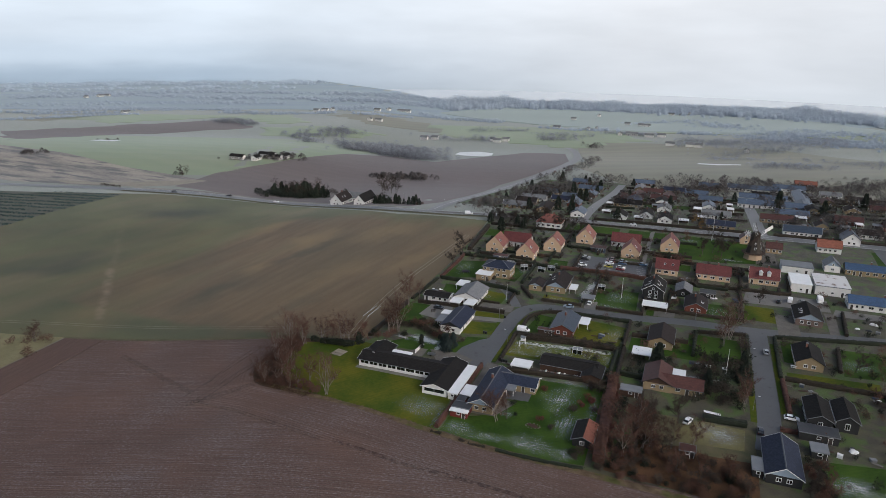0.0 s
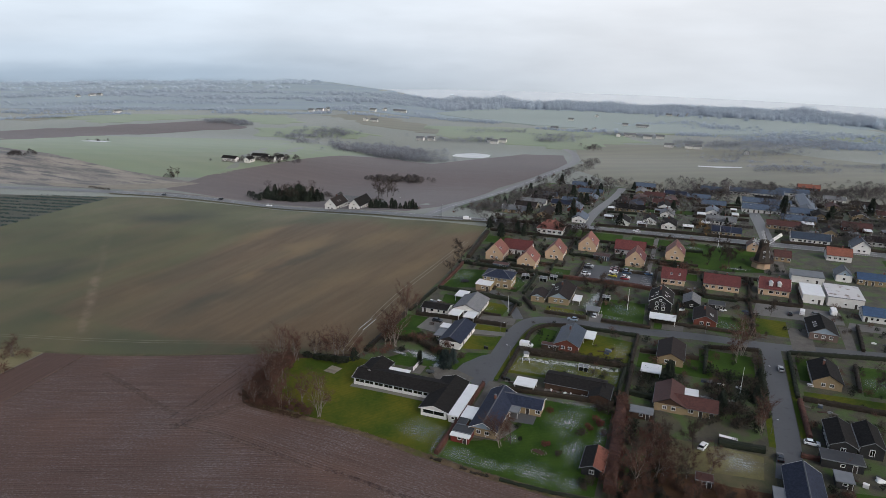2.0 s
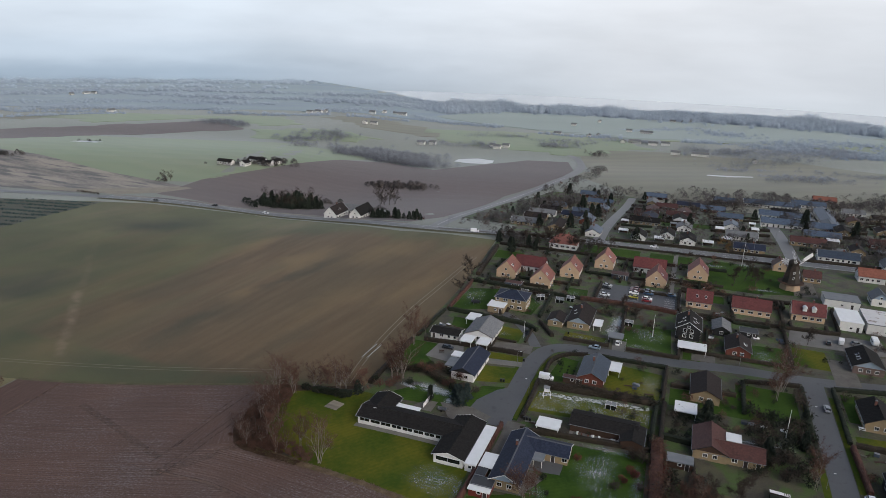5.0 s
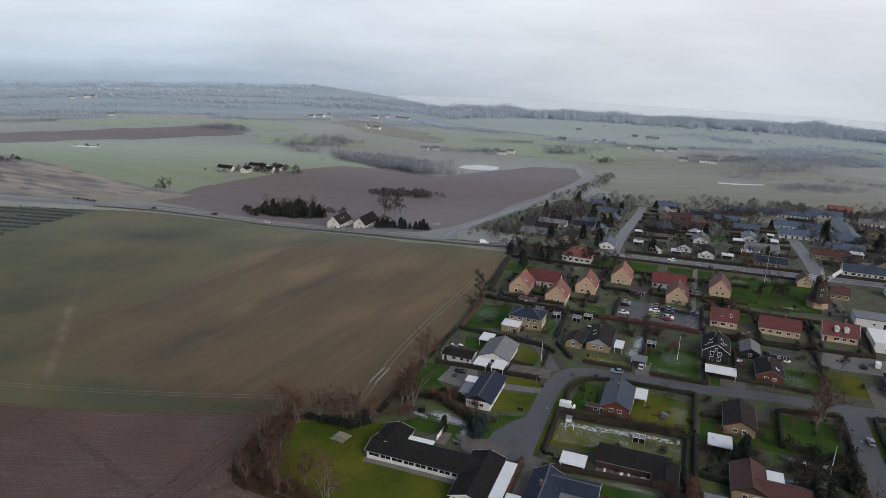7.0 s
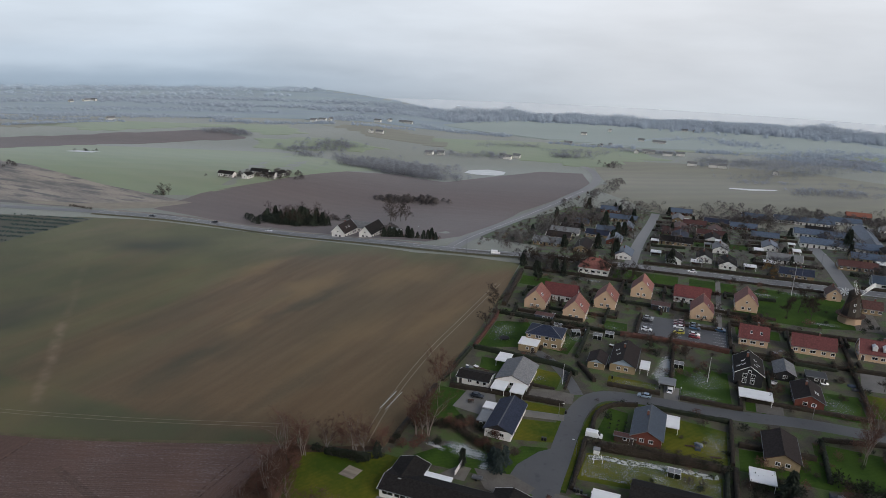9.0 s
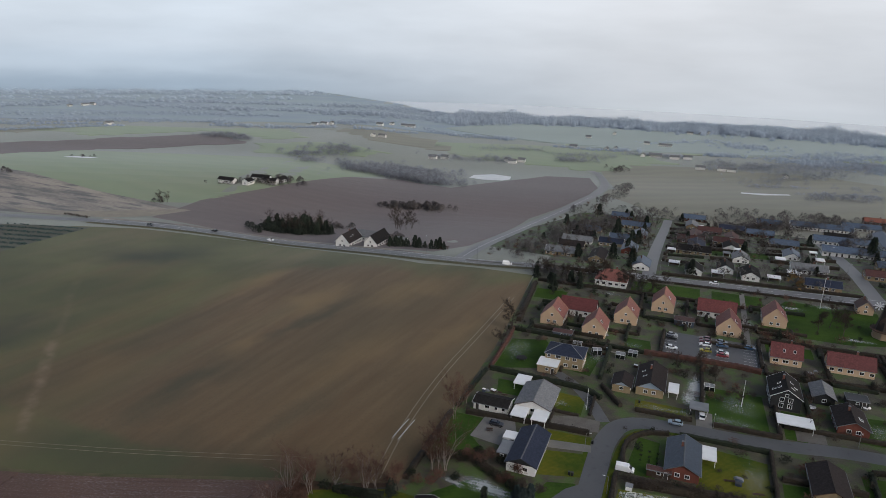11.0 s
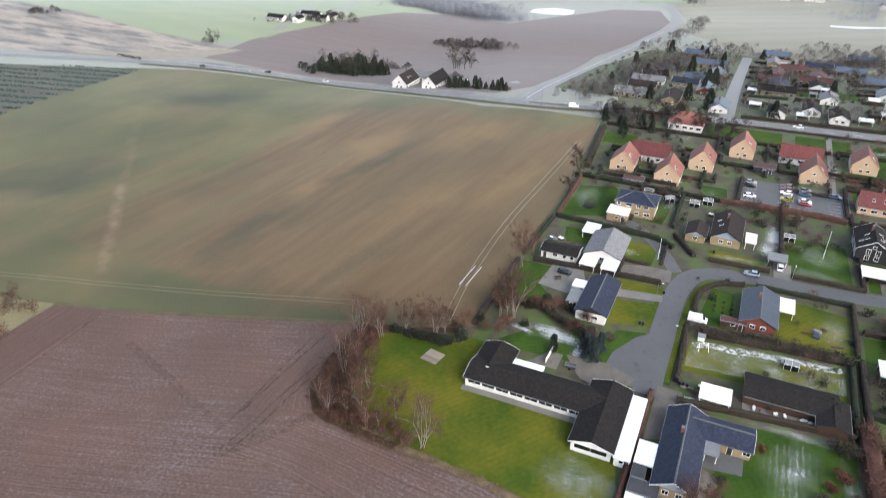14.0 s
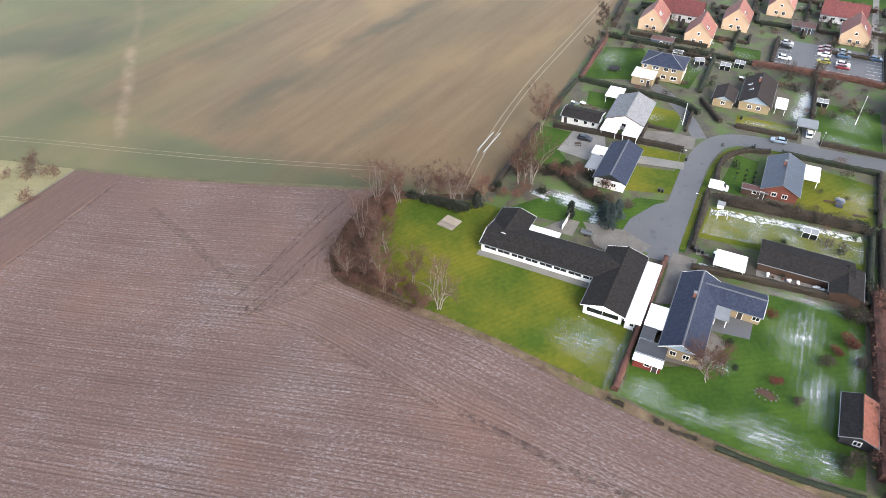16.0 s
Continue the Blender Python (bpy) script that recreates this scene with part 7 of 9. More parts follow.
for _ in range(7):
    plant(DICE.choice(("bare_far", "purple_far")), -224 + DICE.uniform(-5, 6), 478 + DICE.uniform(-6, 6), DICE.uniform(0.8, 1.15))
plant("spruce", -303, 427, 0.4)
plant("bare_far", -412, 461, 1.0)
plant("bare_far", -409, 463, 0.8)
plant("bush", -411, 459, 1.2)
for k in range(10):
    plant("bush", -440 + k * 2.2, 402 + DICE.uniform(-1, 1), 0.7)
plant("brush", -222, 160, 1.3)
for u, v in ((-232, 168), (-238, 165), (-229, 171), (-244, 163), (-226, 172)):
    plant("brush", u, v, 1.1)
plant("birch", -231, 170, 0.6)


def woods(name, lines, label, seed, tall=9.0, mat="wood_mid", each=30, wide=1.0, thick=0.025, canopy=False):
    """Far woods as one mesh: uneven crowns of ragged twigs that run together, scattered along lines (points, count, depth)."""
    rng = random.Random(seed)
    verts, faces, normals, south = [], [], [], Vector((0, -0.8, 0.6))
    for pts, count, deep in lines:
        legs = list(zip(pts, pts[1:])) or [(pts[0], pts[0])]
        size = [max(0.1, math.dist(a, b)) for a, b in legs]
        for _ in range(count):
            a, b = rng.choices(legs, size)[0]
            k = rng.random()
            u, v = a[0] + (b[0] - a[0]) * k + rng.gauss(0, deep / 2), a[1] + (b[1] - a[1]) * k + rng.gauss(0, deep / 2)
            if 395 < v < 608 and (min(abs(u + 60.2), abs(u - 38.2)) < 7.5 or (u > -120 and v < 412)):
                continue
            x, y = P(u, v)
            z, h = terrain(x, y) - 0.4, tall * rng.uniform(0.55, 1.1) * (0.85 + 0.6 * noise.noise((x * 0.011, y * 0.011, seed)))
            if z < SEA + 1:
                continue
            r = h * rng.uniform(0.4, 0.65) * wide
            if canopy:
                # the closed mass of branches under the twigs: an uneven dome
                base, sides = len(verts), 7
                for ring, (rr, hh) in enumerate(((0.5, 0.0), (0.6, 0.32), (0.36, 0.55))):
                    for i in range(sides):
                        t = (i + 0.5 * ring) * 6.283 / sides
                        w = r * rr * rng.uniform(0.6, 1.2)
                        verts.append((x + w * math.cos(t), y + w * math.sin(t), z + h * hh * rng.uniform(0.85, 1.12)))
                        normals.append(Vector((math.cos(t) * 0.2, math.sin(t) * 0.2, 0.6 + hh)).normalized())
                verts.append((x + rng.uniform(-0.2, 0.2) * r, y + rng.uniform(-0.2, 0.2) * r, z + h * 0.66))
                normals.append(Vector((0, 0, 1)))
                for i in range(sides):
                    j = (i + 1) % sides
                    for low in (base, base + sides):
                        faces.append((low + i, low + j, low + sides + j, low + sides + i))
                    faces.append((base + 2 * sides + i, base + 2 * sides + j, base + 3 * sides))
            for _ in range(each):
                t, e = rng.uniform(0, 6.28), rng.random() ** 0.6
                w = r * math.sin(math.pi * (0.3 + 0.62 * e)) * (rng.uniform(0.6, 1.2) if canopy else rng.uniform(0.5, 1.15))
                c = Vector((x + w * math.cos(t), y + w * math.sin(t), z + h * 0.92 * e))
                d = Vector((rng.gauss(0, 1), rng.gauss(0, 1), rng.gauss(0.9, 1))).normalized() * h * rng.uniform(0.1, 0.24)
                q = d.orthogonal().normalized()
                q.rotate(Matrix.Rotation(rng.uniform(0, 6.28), 3, d.normalized()))
                q *= h * thick
                if d.cross(q).dot(south) > 0:
                    q = -q
                k = len(verts)
                verts += [tuple(c - q), tuple(c + q), tuple(c + d)]
                faces.append((k, k + 1, k + 2))
                # normals lean up so far crowns shade flat, the way haze evens them
                spread = 0.25 if mat.startswith("wood") else 0.7
                out = Vector((math.cos(t) * spread, math.sin(t) * spread, 0.35 + 0.75 * e)).normalized()
                normals += [out] * 3
    me = raw(name, verts, faces, M[mat])
    me.polygons.foreach_set("use_smooth", [True] * len(faces))
    me.normals_split_custom_set_from_vertices(normals)
    tagged(new(name, me), label, "woodland", kind="stuff")


woods("scrub", [([(-272, 552), (-248, 557), (-226, 563)], 95, 10), ([(-212, 432), (-203, 424)], 16, 7), ([(-415, 462)], 3, 3), ([(-300, 470), (-262, 468)], 26, 10), ([(-612, 472), (-590, 480)], 16, 8)], "low leafless scrub on a knoll and by farms", 21, 5.5, "scrub", 260)
woods("scrub", [([(-415, 527), (-392, 548), (-372, 552)], 46, 12), ([(-400, 560), (-365, 570)], 30, 12), ([(-640, 592), (-618, 596)], 8, 6)], "leafless trees round a distant farm", 22, 6.5, "scrub", 240)
woods("scrub", [([(-114, 640), (-106, 700), (-104, 760)], 26, 6), ([(-128, 900), (-140, 915)], 14, 8), ([(-120, 600), (-60, 615), (40, 640), (150, 650), (220, 690)], 240, 26), ([(-118, 480), (-106, 560), (-70, 600)], 60, 14), ([(-30, 420), (60, 430), (160, 440)], 60, 14), ([(-20, 500), (100, 510), (180, 540)], 70, 40), ([(60, 560), (180, 590)], 70, 24), ([(-24, 590), (24, 612)], 120, 15), ([(-60, 470), (-30, 520), (-40, 560)], 60, 16), ([(60, 450), (150, 470)], 70, 30), ([(110, 520), (190, 560)], 70, 24), ([(92, 640), (128, 668), (150, 690)], 170, 24)], "leafless trees and thickets between and behind the bungalows", 23, 8.0, "scrub", 130, 1.0, 0.02)
woods("scrub", [([(-128, 416), (-118, 470), (-104, 540), (-90, 590)], 150, 15), ([(-112, 380), (-60, 384)], 40, 10), ([(-100, 420), (-70, 470), (-66, 560)], 70, 16), ([(46, 418), (110, 424), (170, 430)], 50, 8), ([(100, 470), (170, 480)], 50, 20), ([(-40, 560), (20, 580)], 50, 20)], "leafless garden trees among the bungalows", 26, 6.0, "scrub", 130)
woods("spruce_stand", [([(-306, 440), (-287, 446), (-268, 452)], 60, 14), ([(-292, 436), (-280, 440)], 20, 8)], "dense dark stand of trees by a farm", 24, 8.5, "needle", 240, 1.1, 0.04)
woods("woodland", [([(-385, 700), (-341, 696), (-292, 680), (-252, 674)], 230, 22), ([(-397, 745), (-350, 745), (-299, 740)], 200, 40), ([(-489, 747), (-443, 789)], 60, 18), ([(-440, 700), (-425, 712)], 12, 8), ([(-676, 831), (-640, 850), (-600, 826)], 90, 14), ([(-500, 800), (-440, 830)], 50, 18)], "leafless woods between winter fields", 3, 9.0, "wood_mid", 150, 1.2, 0.025)
woods("woodland", [([(-360, 890), (-300, 890), (-270, 905)], 90, 24), ([(-230, 1000), (-150, 1010)], 60, 24), ([(-330, 1000), (-250, 1040)], 70, 20), ([(20, 880), (60, 960), (120, 1000)], 110, 26), ([(106, 900), (180, 860), (260, 930)], 120, 30), ([(-30, 1010), (60, 1030)], 60, 20), ([(60, 770), (130, 790)], 40, 16), ([(181, 800), (300, 860)], 90, 26), ([(-210, 940), (-160, 960)], 40, 14)], "leafless woods between winter fields", 4, 6.5, "wood_mid", 110, 1.3, 0.026)
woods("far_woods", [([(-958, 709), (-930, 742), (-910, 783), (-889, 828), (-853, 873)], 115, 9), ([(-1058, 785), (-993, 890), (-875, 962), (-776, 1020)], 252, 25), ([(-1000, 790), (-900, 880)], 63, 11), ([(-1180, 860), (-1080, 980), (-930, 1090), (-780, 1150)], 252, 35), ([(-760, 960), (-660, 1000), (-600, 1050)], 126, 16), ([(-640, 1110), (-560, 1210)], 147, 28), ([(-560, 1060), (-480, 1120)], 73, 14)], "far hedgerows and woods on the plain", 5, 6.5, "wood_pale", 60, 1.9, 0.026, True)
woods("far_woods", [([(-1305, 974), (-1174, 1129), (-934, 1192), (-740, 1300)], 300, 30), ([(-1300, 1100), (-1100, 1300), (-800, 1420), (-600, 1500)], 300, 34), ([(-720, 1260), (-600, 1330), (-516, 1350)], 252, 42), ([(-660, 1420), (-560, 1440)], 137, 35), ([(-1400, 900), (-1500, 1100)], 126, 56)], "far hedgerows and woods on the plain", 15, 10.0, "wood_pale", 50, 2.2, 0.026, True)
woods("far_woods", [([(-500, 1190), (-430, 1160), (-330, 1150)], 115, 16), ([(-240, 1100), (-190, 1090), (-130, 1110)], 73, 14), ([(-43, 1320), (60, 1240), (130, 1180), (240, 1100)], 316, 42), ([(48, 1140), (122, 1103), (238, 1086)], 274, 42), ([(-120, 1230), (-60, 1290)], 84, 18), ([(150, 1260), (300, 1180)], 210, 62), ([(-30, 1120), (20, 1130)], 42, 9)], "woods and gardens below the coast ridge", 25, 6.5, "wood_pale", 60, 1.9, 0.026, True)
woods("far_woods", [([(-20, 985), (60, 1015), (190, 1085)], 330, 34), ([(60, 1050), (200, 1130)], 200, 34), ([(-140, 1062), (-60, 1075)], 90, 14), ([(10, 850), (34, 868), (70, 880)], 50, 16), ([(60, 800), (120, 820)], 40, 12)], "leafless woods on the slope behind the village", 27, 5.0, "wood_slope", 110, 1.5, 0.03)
# added rim of trees, coloured like the backdrop to blur the plain's edge
woods("far_woods", [([UV(2000 * math.sin(radians(a)), 2000 * math.cos(radians(a))) for a in range(-58, -8, 5)], 1100, 60), ([UV(1820 * math.sin(radians(a)), 1820 * math.cos(radians(a))) for a in range(-60, -14, 5)], 260, 60)], "fog-toned woods along the rim of the far plain", 28, 11.0, "wood_fog", 34, 2.4, 0.025, True)
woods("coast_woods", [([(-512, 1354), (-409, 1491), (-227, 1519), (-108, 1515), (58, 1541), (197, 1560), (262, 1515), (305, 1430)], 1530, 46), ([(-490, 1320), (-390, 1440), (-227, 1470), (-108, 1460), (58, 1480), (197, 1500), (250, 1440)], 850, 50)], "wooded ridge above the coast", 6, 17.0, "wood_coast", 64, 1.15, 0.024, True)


def tufts(name, pts, wide, count, mat, label, seed, tall=0.35):
    """Tussocks of dead grass along a line, as one mesh of short leaning blades."""
    rng, line, verts, faces = random.Random(seed), finer(pts, 0.5), [], []
    for _ in range(count):
        u, v = rng.choice(line)
        u, v = u + rng.gauss(0, 0.3), v + rng.uniform(-wide, wide)
        x, y = P(u, v)
        z = terrain(x, y) + 0.2
        for _ in range(7):
            t, lean = rng.uniform(0, 6.28), rng.uniform(0.1, 0.5)
            c = Vector((x + rng.gauss(0, 0.14), y + rng.gauss(0, 0.14), z))
            d = Vector((math.cos(t) * lean, math.sin(t) * lean, tall * rng.uniform(0.5, 1.1)))
            q = Vector((-math.sin(t), math.cos(t), 0)) * rng.uniform(0.03, 0.07)
            k = len(verts)
            verts += [tuple(c - q), tuple(c + q), tuple(c + d)]
            faces.append((k, k + 1, k + 2))
    tagged(new(name, raw(name, verts, faces, M[mat])), label, "grass", kind="stuff")


tufts("dead_grass", [(-118, 165), (-98, 162.2), (-84, 160.9), (-60, 157.6), (-45, 155.4), (-20, 154.6), (10, 153.4)], 1.5, 1500, "straw_edge", "tussocks of dead grass along the ploughed field", 61)
tufts("dead_grass", [(-132.5, 197), (-133, 184), (-130, 171), (-120, 164.4), (-104, 162.6)], 1.6, 700, "litter", "brown dead stalks along the copse", 62, 0.5)


def hedge(pts, width, height, mat, label, seed=0, grid=True, rag=0.22):
    """A hedge along a line: an uneven body with many small twigs standing out of it."""
    rng = random.Random(seed + 900)
    line = finer([P(*p) if grid else p for p in pts], 0.7) if len(pts) > 2 else None
    if line is None:
        a, b = (Vector(P(*p) if grid else p) for p in pts)
        n = max(2, round((b - a).length / 0.7))
        line = [a.lerp(b, i / n) for i in range(n + 1)]
    prof = [(-0.5, 0), (-0.52, 0.45), (-0.46, 0.86), (-0.2, 1.0), (0.2, 1.0), (0.46, 0.86), (0.52, 0.45), (0.5, 0)]
    verts, faces, w = [], [], len(prof)
    for i, p in enumerate(line):
        d = (line[min(i + 1, len(line) - 1)] - line[max(i - 1, 0)]).normalized()
        s = Vector((-d.y, d.x))
        z = terrain(p.x, p.y)
        for a, h in prof:
            q = p + s * a * width
            o = Vector((noise.noise((q.x * 0.9, q.y * 0.9, h * 3)), noise.noise((q.x * 0.9, q.y * 0.9, h * 3 + 9)), noise.noise((q.x * 0.7, q.y * 0.7, 20.0)))) * rag
            verts.append((q.x + o.x, q.y + o.y, z + h * height * 0.94 + (o.z if h > 0.5 else 0)))
        if i:
            k = (i - 1) * w
            faces += [(k + j, k + j + 1, k + w + j + 1, k + w + j) for j in range(w - 1)]
    faces += [tuple(range(w - 1, -1, -1)), tuple(range((len(line) - 1) * w, len(line) * w))]
    body = len(verts)
    for _ in range(int(len(line) * 16)):
        k = rng.randrange(body)
        c = Vector(verts[k]) + Vector((rng.gauss(0, 0.2), rng.gauss(0, 0.2), rng.gauss(0, 0.15)))
        d = Vector((rng.gauss(0, 1), rng.gauss(0, 1), rng.gauss(0.8, 0.7))).normalized() * rng.uniform(0.12, 0.34)
        q = d.orthogonal().normalized() * rng.uniform(0.03, 0.09)
        k = len(verts)
        verts += [tuple(c - q), tuple(c + q), tuple(c + d)]
        faces.append((k, k + 1, k + 2))
    ob = new("hedge", raw("hedge", verts, faces, M[mat]))
    tagged(ob, label, "hedge", "hedges")


D, G_, R = "hedge_dark", "hedge_green", "hedge_beech"
TELL = {D: "clipped leafless brown hedge between gardens", G_: "dark evergreen hedge between gardens", R: "russet beech hedge keeping its dead leaves"}
for k, (pts, w, h, m) in enumerate((
    ([(-59.0, 200.5), (-59.6, 160)], 1.1, 1.7, R), ([(-120, 198.2), (-113, 198.4), (-107, 199)], 1.8, 2.0, G_), ([(-51, 228.5), (-40, 229.5), (-30, 230.4), (-19, 231)], 2.6, 2.0, D), ([(-40.5, 155.5), (-28, 155.2), (-17, 156.2)], 1.0, 0.9, G_), ([(-53.3, 200.2), (-38.8, 202.2), (-18, 204)], 1.3, 1.6, D), ([(-55, 231), (-54.4, 207)], 1.1, 1.3, D),
    ([(-101, 245), (-84.4, 246.5), (-64.4, 247.6)], 1.4, 1.6, D), ([(-102.4, 275.4), (-83, 274.2), (-70, 273.7), (-64.2, 269.4)], 1.5, 1.8, G_), ([(-65, 278), (-63, 275), (-57.8, 267)], 1.2, 1.6, D), ([(-102.8, 276), (-103.2, 304), (-104, 312)], 1.2, 1.5, R),
    ([(-53.5, 266.8), (-36.8, 267.2)], 1.3, 1.4, D), ([(-31, 267), (-12, 267.4)], 1.3, 1.4, D), ([(-53.4, 234), (-54.8, 246), (-50.5, 254), (-42.9, 256.6)], 1.2, 1.4, D), ([(-40, 257.2), (-16, 257.6)], 1.3, 1.4, G_), ([(-15.8, 234), (-15.8, 258)], 1.1, 1.5, D),
    ([(-54.4, 310), (-25, 311.8), (-15, 310)], 2.0, 1.8, R), ([(-106, 311.6), (-80, 311), (-54.4, 310)], 1.6, 1.5, G_), ([(-97, 317.2), (-70, 317)], 1.2, 1.4, D), ([(-15.9, 207), (-14.6, 180), (-13.8, 161)], 3.2, 2.6, R),
    ([(-15.5, 213), (14, 211)], 1.5, 1.8, G_), ([(-15, 205), (-15.3, 232)], 1.3, 1.8, D), ([(26.4, 260), (26, 214)], 1.2, 1.7, G_), ([(36.6, 264), (75, 273)], 1.4, 1.5, G_), ([(36.2, 264), (35.8, 230)], 1.2, 1.3, G_), ([(36.0, 228), (36.4, 206)], 1.4, 1.7, R),
    ([(37, 229.8), (68, 229.3)], 1.5, 1.6, D), ([(-6, 202), (-5, 168)], 0.8, 1.6, D), ([(12, 194.2), (24, 195)], 2.6, 1.6, G_), ([(33, 196), (42, 196)], 1.2, 1.4, R), ([(-11, 312), (10, 311.5), (46, 314.5)], 1.3, 1.5, D), ([(-11, 274.5), (26, 276)], 1.3, 1.3, D),
    ([(-12.5, 268), (-12.8, 308)], 1.1, 1.5, D), ([(25.5, 278), (25.5, 312)], 1.1, 1.5, D), ([(-3, 277), (-3, 300)], 1.1, 1.5, G_), ([(9, 258), (26, 262)], 1.2, 1.4, D), ([(-14, 245.5), (6, 246.5)], 1.2, 1.6, D), ([(8, 236), (8.5, 257)], 1.2, 1.5, G_),
    ([(-104, 320), (-108, 366)], 2.0, 2.0, D), ([(-108, 372), (-70, 373), (-40, 374), (-18, 374)], 1.4, 1.5, D), ([(-16, 374), (6, 376)], 1.4, 1.5, G_), ([(-60, 336), (-60, 372)], 1.2, 1.4, D), ([(-41, 338), (-41, 372)], 1.2, 1.4, D), ([(-100, 345.5), (-92, 346)], 1.1, 1.3, G_),
    ([(-56, 346), (-44, 346)], 1.2, 1.4, G_), ([(-20, 352), (4, 352)], 1.2, 1.3, D), ([(-14, 341), (44, 343)], 1.3, 1.4, D), ([(-110, 394.5), (-66, 395.5)], 1.5, 1.8, D), ([(-60, 394), (36, 399.5)], 1.3, 1.0, D), ([(-54, 407.5), (34, 412)], 1.5, 1.5, D), ([(46, 413), (150, 418)], 1.5, 1.6, D),
    ([(62, 276), (64, 300)], 1.2, 1.5, D), ([(55, 242), (57, 262)], 1.2, 1.4, D), ([(66, 192), (66, 228)], 1.2, 1.7, D), ([(-105, 208), (-105, 243)], 1.6, 1.4, D), ([(-104.6, 247), (-103.6, 274)], 1.2, 1.2, G_), ([(-66, 258), (-66.2, 270)], 0.8, 0.9, D), ([(-83, 256.2), (-69, 256.4)], 0.9, 0.9, D),
    ([(-76.5, 246), (-76.5, 258)], 0.6, 0.8, D), ([(-80, 303.4), (-80, 283)], 1.0, 1.2, D), ([(-66.5, 283), (-66.5, 309)], 1.2, 1.5, G_), ([(-34, 276), (-34.5, 308)], 1.1, 1.4, D), ([(-17.6, 203.8), (-17.4, 229)], 1.2, 1.5, G_),
    ([(-48.8, 312.6), (-48.6, 334)], 1.3, 1.4, D), ([(-62, 318), (-62, 334)], 1.1, 1.4, G_), ([(-86, 316), (-86, 328)], 1.0, 1.3, D), ([(-14.4, 314), (-14.6, 334)], 1.1, 1.4, D), ([(7, 315), (7, 340)], 1.2, 1.4, D), ([(26, 316), (26, 342)], 1.2, 1.4, D), ([(46, 316), (47, 342)], 1.2, 1.4, D))):
    hedge(pts, w, h, M and m, TELL[m], k)
for k, pts in enumerate(([(-60.4, 157.8), (-59, 157.5), (-57.4, 157.4)], [(-48.6, 156.3), (-46.6, 155.8), (-45, 156.0), (-43.6, 155.7)], [(-51.5, 156.6), (-50.6, 156.4), (-49.8, 156.5)])):
    hedge(pts, 0.8, 0.55, D, "low straggling shrub by a field edge", 200 + k, rag=0.5)
for k, (x, y) in enumerate(((14.5, 340.0), (29.4, 329.6), (44.4, 343.6), (63.2, 358.5), (82.6, 335.6), (105.2, 347.4), (25.7, 348.6), (83.6, 352.6), (94.2, 310.6), (113.8, 304.6), (135.4, 301.0))):
    u, v = UV(x, y)
    for a, b in (((-7, -8), (-7, -15)), ((-7, -15), (6, -15)), ((6, -15), (6, -8)), ((-8, 7), (-8, 14)), ((-8, 14), (6, 13))):
        hedge([(u + a[0], v + a[1]), (u + b[0], v + b[1])], 1.1, 1.3, D if k % 3 else G_, TELL[D if k % 3 else G_], 300 + k)
GAPS = random.Random(41)
for k in range(8):
    for a, b in ((-55, -34), (-30, -18), (0, 16), (20, 33), (46, 66), (72, 92), (98, 116)):
        v = 438 + 21.5 * k + GAPS.uniform(-5, 5)
        if GAPS.random() < 0.75:
            m = GAPS.choice((D, G_, D))
            hedge([(a + GAPS.uniform(-2, 2), v), (b + GAPS.uniform(-2, 2), v + GAPS.uniform(-1, 2))], 1.5, GAPS.uniform(1.2, 2.2), m, TELL[m], 100 + k)
            if GAPS.random() < 0.5:
                hedge([(a, v), (a + 1, v + 12)], 1.4, 1.6, D, TELL[D], 160 + k)


def nursery_rows():
    """Close rows of young conifers on the slope, with bare strips between them."""
    rng = random.Random(8)
    verts, faces = [], []
    for row in range(16):
        for k in range(500):
            u = -560 + k * 0.345 + rng.uniform(-0.3, 0.3)
            v = 230 + row * 9.0 + (u + 470) * 0.2 + rng.uniform(-1.7, 1.7) + 1.2 * noise.noise((u * 0.05, row, 0))
            if not (-560 < u < -388 - (v - 277) * 0.1 and 262 + (u + 560) * 0.1 < v < 370 + (u + 440) * 0.23) or noise.noise((u * 0.04, v * 0.08, 5.0)) > 0.32:
                continue
            x, y = P(u, v)
            z, h = terrain(x, y), rng.uniform(0.55, 1.0)
            for t in range(5):
                a = rng.uniform(0, 6.28)
                n = len(verts)
                r = h * 0.75
                verts += [(x, y, z + h), (x + r * math.cos(a), y + r * math.sin(a), z + 0.1), (x + r * math.cos(a + 1.3), y + r * math.sin(a + 1.3), z + 0.15)]
                faces.append((n, n + 1, n + 2))
    tagged(new("young_conifers", raw("young_conifers", verts, faces, M["young"])), "rows of young conifers in a nursery field", "trees", kind="stuff")


M["young"] = material("young_blue_green_needles", (0.06, 0.105, 0.095), (0.04, 0.075, 0.065), scale=0.3, sheen=0.3)
nursery_rows()


# ---- vehicles ----
def loft(bm, sections):
    """A closed skin through cross-sections, each (x, half width, z low, z high)."""
    rings = []
    for x, w, z0, z1 in sections:
        r = min(0.12, (z1 - z0) * 0.3)
        pts = [(-w, z0), (w, z0), (w, z1 - r), (w - r, z1), (-w + r, z1), (-w, z1 - r)]
        rings.append([bm.verts.new((x, y, z)) for y, z in pts])
    for a, b in zip(rings, rings[1:]):
        for i in range(6):
            j = (i + 1) % 6
            bm.faces.new((a[i], a[j], b[j], b[i]))
    bm.faces.new(rings[0][::-1])
    bm.faces.new(rings[-1])
    bmesh.ops.recalc_face_normals(bm, faces=bm.faces[:])
    return bm


CARS = {}


